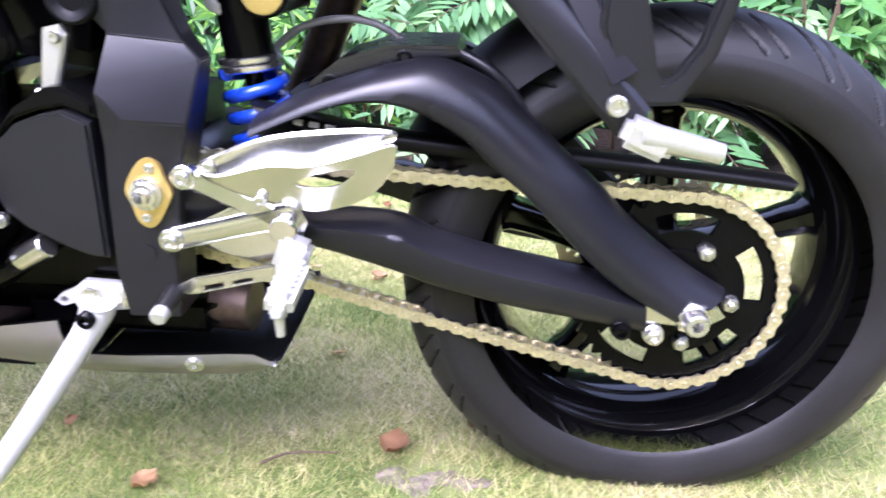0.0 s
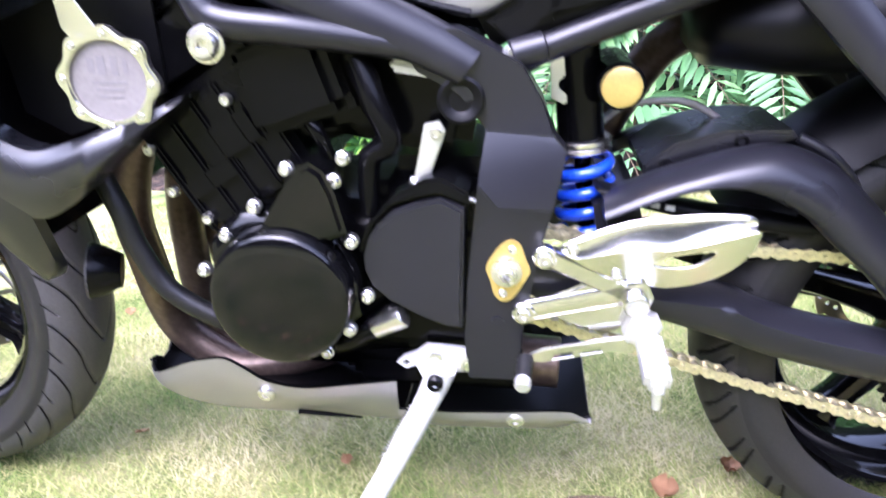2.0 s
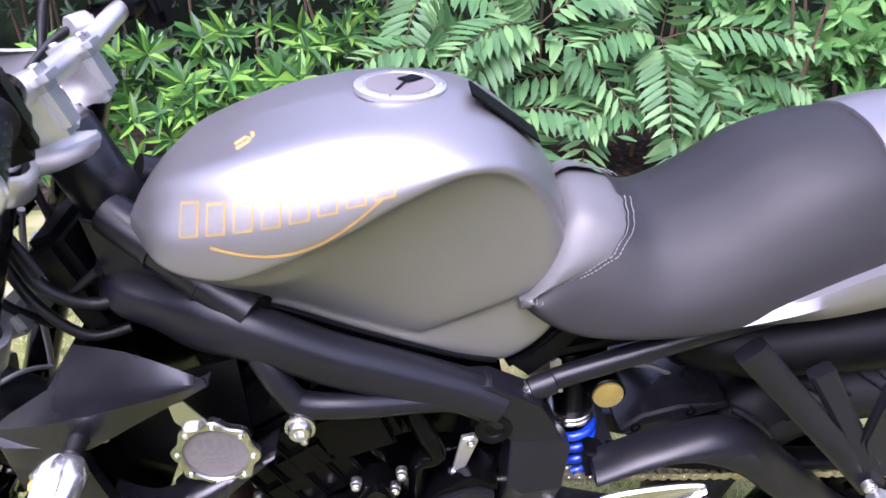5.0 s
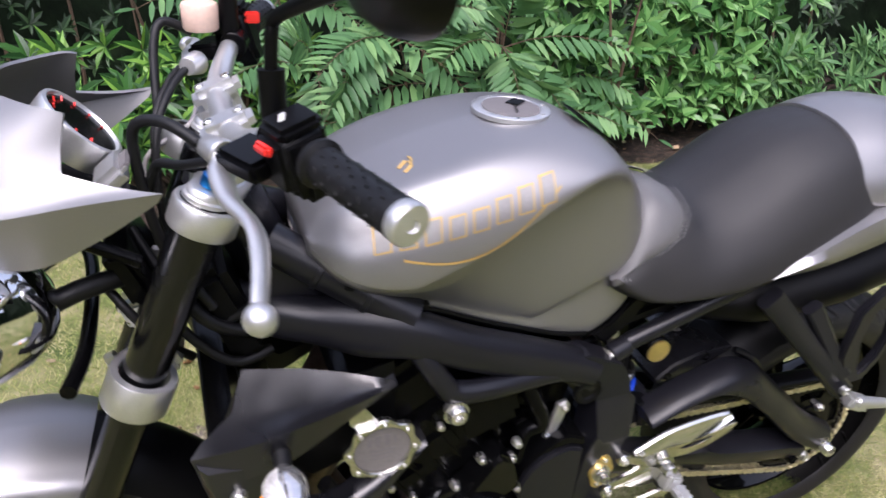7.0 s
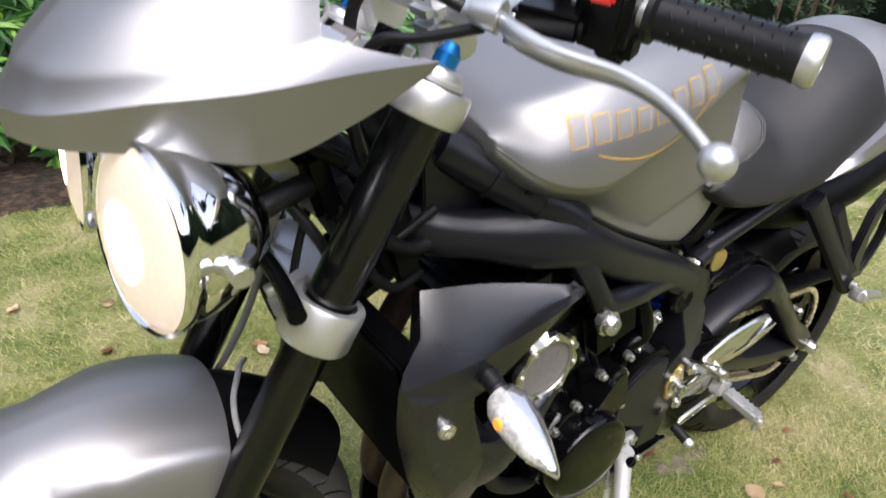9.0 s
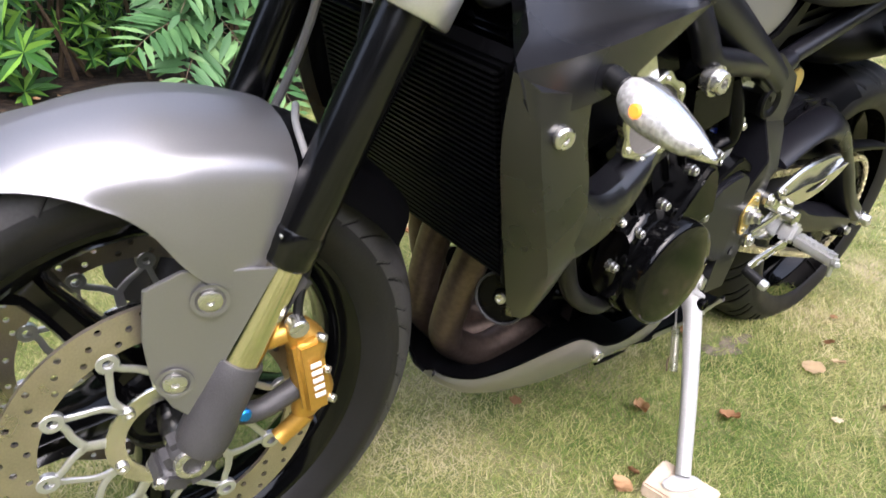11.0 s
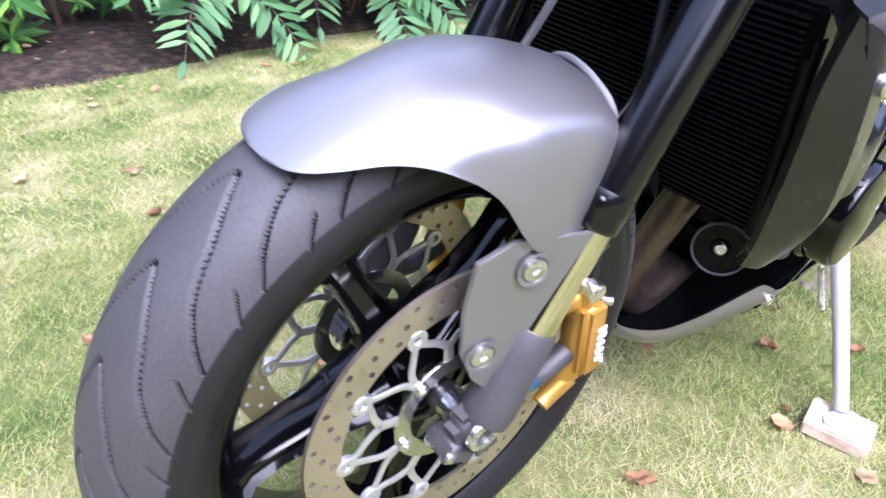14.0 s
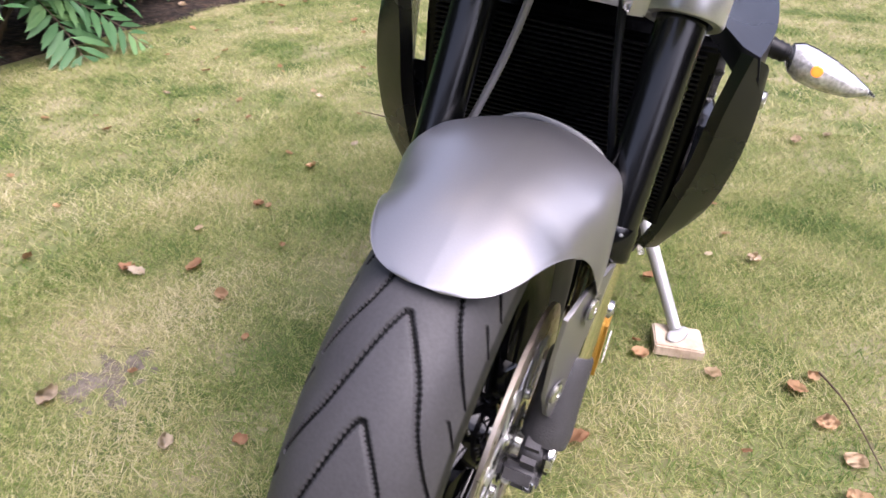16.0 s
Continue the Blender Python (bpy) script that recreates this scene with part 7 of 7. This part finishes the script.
# ---- exhaust headers and belly pan ----
for line in (((-0.940, -0.090, 0.590), (-0.985, -0.074, 0.520), (-1.010, -0.056, 0.440), (-1.012, -0.036, 0.370), (-1.008, -0.018, 0.300), (-0.995, -0.004, 0.248), (-0.962, 0.0, 0.216), (-0.910, 0.0, 0.192), (-0.83, 0.0, 0.210), (-0.76, 0.0, 0.240)),
             ((-0.940, 0.0, 0.590), (-0.965, 0.012, 0.500), (-0.990, 0.042, 0.420), (-0.996, 0.056, 0.340), (-0.992, 0.062, 0.270), (-0.970, 0.064, 0.228), (-0.925, 0.046, 0.196), (-0.85, 0.03, 0.205), (-0.76, 0.02, 0.240)),
             ((-0.940, 0.090, 0.590), (-0.972, 0.095, 0.520), (-0.985, 0.100, 0.450), (-0.978, 0.100, 0.390), (-0.962, 0.098, 0.320), (-0.935, 0.088, 0.262), (-0.90, 0.065, 0.225), (-0.84, 0.040, 0.220), (-0.76, 0.02, 0.240))):
    part("header_pipe", tube(B(), line, 0.0235, 18), PIPE, bike, "brown heat-stained exhaust header", 60)
bm = tube(B(), [(-1.00, -0.135, 0.53), (-0.973, -0.145, 0.480), (-0.956, -0.145, 0.428), (-0.926, -0.145, 0.378), (-0.864, -0.140, 0.340), (-0.82, -0.13, 0.335)], 0.012, 14)
part("coolant_hose", bm, HOSE, bike, "black coolant hose")
horn_ax = V((-0.92, -0.36, 0.10)).normalized()
hc = V((-1.030, -0.122, 0.388))
bm = spin(B(), [(-0.030, 0), (-0.030, 0.020), (-0.022, 0.024), (-0.012, 0.029), (0.0, 0.033), (0.004, 0.033), (0.005, 0.031), (0.002, 0.029), (0.001, 0.012), (0.004, 0.010), (0.005, 0)], hc, horn_ax, 32)
horn = part("horn", bm, ENGINE, bike, "small round black horn with a pale rim")
part("rim", spin(B(), [(0.0045, 0.0335), (0.0065, 0.033), (0.0068, 0.0315), (0.0055, 0.0300)], hc, horn_ax, 32), FORKCAST, horn, "dull grey rim")
part("boss", bolt_form(B(), (hc + horn_ax * 0.004)[:], 0.007, 0.004, horn_ax[:]), STEEL, horn)
bm = tube(B(), [(-0.76, 0, 0.24), (-0.66, 0.02, 0.245), (-0.58, 0.06, 0.265), (-0.55, 0.10, 0.31)], 0.034, 20)
part("collector", bm, PIPE, bike)
bm = rod(B(), (-0.60, -0.05, 0.262), (-0.475, -0.06, 0.262), 0.032, seg=24)
part("sump_pipe", bm, PIPE, bike)


def belly_section(row):
    """One rib of the pan: flanks that fall inwards to a rounded keel."""
    x, zt, zb, wt, wb = row
    half = cr([(x, wt, zt), (x, wt * 0.72 + wb * 0.28 + 0.003, zt * 0.66 + zb * 0.34), (x, wb + 0.004, zb + 0.012), (x, wb - 0.010, zb + 0.002), (x, wb * 0.5, zb - 0.002), (x, 0, zb - 0.003)], 3)
    return [V((p.x, -p.y, p.z)) for p in half] + [V(p) for p in half[-2::-1]]


BELLY = ((-1.032, 0.214, 0.202, 0.030, 0.024), (-1.020, 0.216, 0.190, 0.056, 0.045), (-0.998, 0.226, 0.182, 0.084, 0.066), (-0.965, 0.248, 0.180, 0.108, 0.080), (-0.935, 0.268, 0.182, 0.124, 0.090),
         (-0.905, 0.281, 0.185, 0.134, 0.098), (-0.876, 0.289, 0.189, 0.142, 0.105), (-0.850, 0.279, 0.191, 0.146, 0.109), (-0.823, 0.266, 0.192, 0.149, 0.111), (-0.778, 0.259, 0.194, 0.148, 0.112), (-0.722, 0.265, 0.194, 0.144, 0.112), (-0.668, 0.272, 0.192, 0.140, 0.112))
fine = [[p.x for p in cr([(r[c], 0, 0) for r in BELLY], 4)] for c in range(5)]
REAR_PAN = ((-0.668, 0.228, 0.187, 0.134, 0.112), (-0.600, 0.229, 0.186, 0.134, 0.111), (-0.540, 0.232, 0.188, 0.132, 0.110), (-0.490, 0.235, 0.191, 0.129, 0.110), (-0.462, 0.233, 0.198, 0.124, 0.110), (-0.437, 0.219, 0.213, 0.119, 0.115))


def pan_skin():
    bm = B()
    skin(bm, [belly_section([fine[c][i] for c in range(5)]) for i in range(len(fine[0]))], False, False)
    skin(bm, [belly_section(r) for r in REAR_PAN], False, False)
    return bm


bm = pan_skin()
bmesh.ops.remove_doubles(bm, verts=bm.verts, dist=0.001)
bmesh.ops.recalc_face_normals(bm, faces=bm.faces)
belly = part("belly_pan", bm, SILVER, bike, "matt graphite belly pan under the engine", 35)
bm = pan_skin()
bmesh.ops.remove_doubles(bm, verts=bm.verts, dist=0.001)
bmesh.ops.recalc_face_normals(bm, faces=bm.faces)
bm.normal_update()
low = min(bm.verts, key=lambda v: v.normal.z)
mid = [v for v in bm.verts if abs(v.co.y) < 0.01]
sgn = -1 if sum(v.normal.z for v in mid) < 0 else 1
for v in bm.verts:
    v.co += v.normal * 0.0045 * sgn
part("pan_lining", bm, PLASTIC, belly, "black inner lining")
for x, z, y in ((-0.827, 0.246, -0.146), (-0.527, 0.219, -0.129)):
    part("belly_screw", spin(B(), [(-0.004, 0.0105), (0.001, 0.0105), (0.0035, 0.008), (0.0035, 0.0035), (0.001, 0.003), (0.001, 0)], (x, y, z), (0, -1, -0.3), 18), STEEL, belly)
part("slit", tube(B(), [(-0.795, -0.1245, 0.209), (-0.760, -0.1250, 0.2085), (-0.715, -0.1215, 0.2040)], [0.0035, 0.0032, 0.0012], 8, 4), ENGINE, belly)
bm = B()
block(bm, (-0.62, -0.02, 0.262), (0.22, 0.16, 0.05), (0, 0, 0), 0.012)
part("sump", bm, ENGINE, engine)

# ---- left footrest plate, heel guard, footrest, gear lever ----
bm = B()
strut(bm, (-0.524, -0.150, 0.379), (-0.400, -0.150, 0.412), 0.012, 0.014, 0.006)
strut(bm, (-0.505, -0.150, 0.445), (-0.412, -0.150, 0.405), 0.010, 0.012, 0.006)
plate(bm, [(-0.512, 0.390), (-0.460, 0.417), (-0.398, 0.424), (-0.388, 0.402), (-0.400, 0.372), (-0.436, 0.357), (-0.478, 0.368)], -0.154, -0.147, (), 0.003)
for x, z in ((-0.524, 0.379), (-0.505, 0.445)):
    rod(bm, (x, -0.146, z), (x, -0.160, z), 0.0125, seg=22)
rearset = part("footrest_plate", bm, ALU, bike, "polished alloy footrest plate", 35)
for x, z in ((-0.524, 0.379), (-0.505, 0.445)):
    part("plate_bolt", bolt_form(B(), (x, -0.160, z), 0.0078, 0.005), STEEL, rearset)
bm = plate(B(), [(-0.490, 0.456), (-0.468, 0.450), (-0.420, 0.463), (-0.381, 0.465), (-0.340, 0.476), (-0.302, 0.490), (-0.299, 0.480), (-0.303, 0.464), (-0.319, 0.441), (-0.346, 0.424), (-0.379, 0.416), (-0.402, 0.420), (-0.443, 0.430), (-0.471, 0.443)], -0.1695, -0.1640,
           [[(-0.395, 0.446), (-0.376, 0.456), (-0.337, 0.464), (-0.348, 0.450), (-0.364, 0.443), (-0.384, 0.442)]], 0.0016, 3)
for v in bm.verts:
    v.co.y += 0.28 * (0.470 - v.co.z)
heel = part("heel_guard", bm, ALU, rearset, "polished heel guard with a slanted slot", 35)
bm = B()
edge_line = cr([(-0.490, -0.1600, 0.459), (-0.477, -0.1585, 0.467), (-0.422, -0.1570, 0.489), (-0.352, -0.1560, 0.499), (-0.309, -0.1560, 0.500), (-0.299, -0.1570, 0.496)], 6)
fold_line = cr([(-0.488, -0.1640, 0.455), (-0.468, -0.1655, 0.450), (-0.420, -0.1695, 0.463), (-0.381, -0.1705, 0.465), (-0.340, -0.1700, 0.476), (-0.301, -0.1660, 0.491)], 6)
skin(bm, [[u, u.lerp(w, 0.12) + V((0, -0.0022, 0)), u.lerp(w, 0.5) + V((0, 0.0012, 0)), w, w + V((0, 0.004, 0.001)), u + V((0, 0.004, -0.001))] for u, w in zip(edge_line, fold_line)])
part("heel_guard_rib", bm, ALU, rearset, "", 35)
for x, z in ((-0.477, 0.458), (-0.430, 0.427)):
    part("guard_screw", bolt_form(B(), (x, -0.163, z), 0.0058, 0.003), STEEL, rearset)
part("peg_bolt", rod(B(), (-0.408, -0.150, 0.400), (-0.408, -0.172, 0.400), 0.0135, seg=24), ALU, rearset, "large domed footrest bolt")
bm = B()
block(bm, (-0.400, -0.165, 0.374), (0.032, 0.028, 0.036), (0, 20, 0), 0.005)
block(bm, (-0.394, -0.213, 0.362), (0.026, 0.078, 0.022), (6, 4, 0), 0.006)
for k in range(6):
    part("footrest_rib", block(B(), (-0.394, -0.185 - 0.010 * k, 0.374 - 0.001 * k), (0.024, 0.003, 0.005), (0, 4, 0), 0.001), CAST, rearset)
rod(bm, (-0.394, -0.250, 0.358), (-0.394, -0.254, 0.350), 0.006, seg=10)
part("footrest", bm, CAST, rearset, "ribbed silver footrest", 35)
bm = tube(B(), [(-0.394, -0.246, 0.350), (-0.393, -0.247, 0.330)], [0.005, 0.004], 10, 1)
part("hero_pin", bm, CAST, rearset)
bm = plate(B(), [(-0.515, 0.338), (-0.500, 0.346), (-0.430, 0.362), (-0.408, 0.366), (-0.400, 0.358), (-0.408, 0.344), (-0.430, 0.346), (-0.500, 0.328), (-0.518, 0.328)], -0.172, -0.166, [[(-0.490, 0.338), (-0.470, 0.343), (-0.470, 0.338), (-0.490, 0.333)], [(-0.460, 0.345), (-0.440, 0.350), (-0.440, 0.346), (-0.460, 0.341)]], 0.0015)
part("gear_lever", bm, ALU, rearset, "slotted alloy gear lever", 35)
bm = spin(B(), [(0, 0), (0, 0.008), (0.004, 0.0095), (0.008, 0.0085), (0.012, 0.0095), (0.016, 0.0085), (0.020, 0.0095), (0.024, 0.0085), (0.030, 0.0095), (0.034, 0.009)], (-0.520, -0.168, 0.330), (-0.05, -1, -0.22), 16)
part("gear_peg", bm, HOSE, rearset, "black rubber gear peg")
part("gear_peg_end", spin(B(), [(0.034, 0.009), (0.042, 0.009), (0.045, 0.007), (0.045, 0)], (-0.520, -0.168, 0.330), (-0.05, -1, -0.22), 16), CAST, rearset)
# ---- side stand ----
bm = plate(B(), [(-0.662, 0.308), (-0.652, 0.302), (-0.640, 0.306), (-0.632, 0.290), (-0.612, 0.284), (-0.596, 0.300), (-0.567, 0.303), (-0.566, 0.328), (-0.580, 0.331), (-0.627, 0.333), (-0.640, 0.322), (-0.654, 0.316)], -0.160, -0.148, [circle(-0.651, 0.309, 0.004, 12)], 0.002)
bmesh.ops.translate(bm, verts=bm.verts, vec=(-0.005, 0.020, -0.012))
stand = part("side_stand", bm, STANDM, bike, "silver painted side stand, folded out")
sf = V((-0.737, -0.286, 0.092))
bm = B()
s0 = V((-0.617, -0.148, 0.290))
tube(bm, [s0 + V((0.004, 0, 0.012)), s0, s0.lerp(sf, 0.12) + V((0.004, 0, 0)), s0.lerp(sf, 0.5) + V((0.006, 0, 0)), s0.lerp(sf, 0.85) + V((0.002, 0, 0)), sf], [0.017, 0.018, 0.0145, 0.0125, 0.0115, 0.011], 16, 5)
part("leg", bm, STANDM, stand, "silver stand leg", 60)
bm = B()
loops = []
for dz, f in ((0.0, 1.0), (0.004, 1.0), (0.0055, 0.9)):
    c, q = math.cos(radians(28)), math.sin(radians(28))
    loops.append([sf + V((-0.010, -0.006, -0.006 + dz)) + V((f * (0.030 * math.cos(t) * c - 0.015 * math.sin(t) * q), f * (-0.030 * math.cos(t) * q * 1.0 - 0.015 * math.sin(t) * c), 0.003 * math.cos(t))) for t in np.linspace(0, 2 * math.pi, 24, endpoint=False)])
skin(bm, loops)
part("foot", bm, STANDM, stand, "flat oval stand foot")
for x, z in ((-0.623, 0.306), (-0.586, 0.305)):
    part("stand_bolt", nut_form(B(), V((x, -0.140, z)), 0.0115, 0.006), STEEL, stand)
part("pivot_bolt", bolt_form(B(), (-0.619, -0.166, 0.290), 0.0095, 0.007), ENGINE, stand)
bm = B()
sp0, sp1 = V((-0.628, -0.132, 0.275)), s0.lerp(sf, 0.50) + V((-0.002, 0.026, 0))
ax = (sp1 - sp0).normalized()
u = ax.orthogonal().normalized()
w = ax.cross(u)
tube(bm, [sp0, sp0.lerp(sp1, 0.35)], 0.002, 6, 1)
tube(bm, [sp0.lerp(sp1, 0.35 + 0.6 * k / 160) + 0.0055 * (u * math.cos(k * 0.79) + w * math.sin(k * 0.79)) for k in range(161)], 0.0012, 5, 1)
part("return_spring", bm, STEEL, stand, "steel return spring")

# ---- the wooden pad under the stand, fallen leaves, twigs ----
bm = B()
block(bm, (0, 0, 0.016), (0.070, 0.092, 0.024), (0, 0, 0), 0.003)
for v in bm.verts:
    v.co += V((0.002 * noise.noise(v.co * 40), 0.002 * noise.noise(v.co * 40 + V((5, 0, 0))), 0))
pad = tagged(part("wood_block", bm, WOOD, None), "pale offcut of softwood under the stand foot", "wooden block")
pad.matrix_world = pose(-0.768, -0.263, -0.002, 5, -3, 9)
lr = random.Random(4)
LEAVES = ((-0.34, 0.01), (-1.26, 0.76), (-1.25, 0.39), (-0.80, 0.78), (-0.86, 0.89), (-0.65, 1.30), (-0.12, 1.58), (0.04, 1.34), (0.74, 1.00), (0.27, 1.63), (-0.47, 0.78), (-0.47, 0.81), (-0.27, -0.36), (-0.38, -0.42), (-0.39, -0.32), (-1.03, -0.38), (-0.80, -0.50), (-0.84, -0.47), (-0.84, -0.33), (-1.00, -0.54), (-0.92, -0.51), (0.59, 1.67), (0.74, 1.41), (0.78, 1.74), (-0.02, 1.71), (0.50, 1.42), (-0.78, -0.19), (-0.82, -0.20), (-1.16, 0.11), (-0.80, 0.05), (-0.23, 0.09), (-1.08, -0.12), (-0.63, -0.09), (-0.12, -0.18), (-0.25, -0.21), (-0.10, -0.33), (-0.53, -0.20), (-0.19, -0.23), (-1.51, 0.70), (-0.10, 1.85), (-0.96, 1.36), (-0.48, 1.75), (-1.19, 0.96))
spots = list(LEAVES) + [(lr.uniform(-1.9, 2.4), 0.25 + 2.0 * lr.random() ** 0.7) for _ in range(85)] + [(lr.uniform(-1.2, 0.7), lr.uniform(-0.7, 0.3)) for _ in range(6)] + [(lr.uniform(-3.0, 3.5), 2.50 + 0.5 * lr.random()) for _ in range(70)]
shapes = []
for k in range(6):
    bm = make_fallen_leaf(0.10 + 0.10 * (k % 3), 0.030 + 0.006 * k, k)
    me = bpy.data.meshes.new("fallen_leaf")
    bm.to_mesh(me)
    bm.free()
    me.materials.append(LEAFDRY)
    me.shade_smooth()
    shapes.append(me)
for i, (x, y) in enumerate(spots):
    if abs(x + 0.768) < 0.05 and abs(y + 0.263) < 0.06:
        continue
    big = i == 0
    ob = new("fallen_leaf", shapes[5 if big else lr.randrange(5)])
    sc = 0.85 if big else lr.uniform(0.5, 0.95) * (0.7 if i in (26, 27) else 1)
    ob.matrix_world = pose(x, y, (ground_height(x, y) if y < 2.42 else 0.02 + 0.05 * min((y - 2.42) / 0.3, 1)) + 0.012, lr.uniform(-18, 18), lr.uniform(-18, 18), lr.uniform(0, 360)) @ Matrix.Diagonal((sc, sc, sc, 1))
    tagged(ob, "curled brown dry leaf lying on the grass", "leaf", "fallen leaves on the lawn")
for x, y, a, ln in ((-0.79, -0.51, 196, 0.23), (-0.50, -0.05, 20, 0.10), (0.25, 0.7, 70, 0.16)):
    bm = tube(B(), [(0, 0, 0.016), (ln * 0.4, 0.008, 0.020), (ln, 0.0, 0.014)], [0.0022, 0.0016, 0.001], 6, 4)
    tw = tagged(part("twig", bm, TWIG, None), "thin dry brown twig on the grass", "twig")
    tw.matrix_world = pose(x, y, ground_height(x, y), 0, 0, a)
for x, y, rx, ry, ln in ((-0.28, -0.05, 0.075, 0.035, 0), (-1.18, 0.70, 0.085, 0.075, 0)):
    bm = B()
    rows = []
    for r in np.linspace(0.05, 1.25, 14):
        rows.append([V((x + rx * r * math.cos(t) * (1 + 0.25 * noise.noise(V((math.cos(t) * 2, math.sin(t) * 2, x)))), y + ry * r * math.sin(t) * (1 + 0.25 * noise.noise(V((math.cos(t) * 2, math.sin(t) * 2, x)))), 0)) for t in np.linspace(0, 2 * math.pi, 28, endpoint=False)])
    for row in rows:
        for v in row:
            v.z = ground_height(v.x, v.y) + 0.004 * (0.7 - ((v.x - x) / rx) ** 2 - ((v.y - y) / ry) ** 2) + 0.008 * noise.noise(v * 28)
    skin(bm, rows, True, True)
    tagged(part("bare_patch", bm, EARTH, None), "bare grey earth worn through the lawn", "bare earth", kind="structure")

# the front end is turned a little to the right about the left fork leg, and leans a touch more than the frame
foot_left = Matrix.Translation(fork_at(0.298, -0.105))


def turned(degrees):
    return foot_left @ Matrix.Rotation(radians(degrees), 4, -AX) @ foot_left.inverted()


def lean(degrees, z):
    return Matrix.Translation((0, 0, z)) @ Matrix.Rotation(radians(degrees), 4, "X") @ Matrix.Translation((0, 0, -z))


SHIFTS = {"handlebar": (0.001, -0.022, 0.002), "upper_yoke": (0.005, -0.018, -0.003), "flyscreen": (0.002, -0.015, 0.002), "rev_counter": (0, -0.014, 0), "lamp_bracket": (0, -0.014, 0), "headlamp": (0.003, -0.020, 0.010)}
for ob in bike.children:
    kind = ob.name.split(".")[0]
    if kind in ("fork_leg", "brake_caliper", "lower_yoke"):
        ob.matrix_local = lean(2.1, 0.42) @ turned(-6.5)
    elif kind == "front_wheel":
        ob.matrix_local = Matrix.Translation((-0.006, -0.008, 0.004)) @ lean(2.2, 0.62) @ turned(-5.5)
    elif kind == "front_mudguard":
        ob.matrix_local = Matrix.Translation((0.006, -0.013, 0.0005)) @ lean(3.0, 0.52) @ turned(-5.5)
    elif kind in SHIFTS:
        ob.matrix_local = Matrix.Translation(SHIFTS[kind])
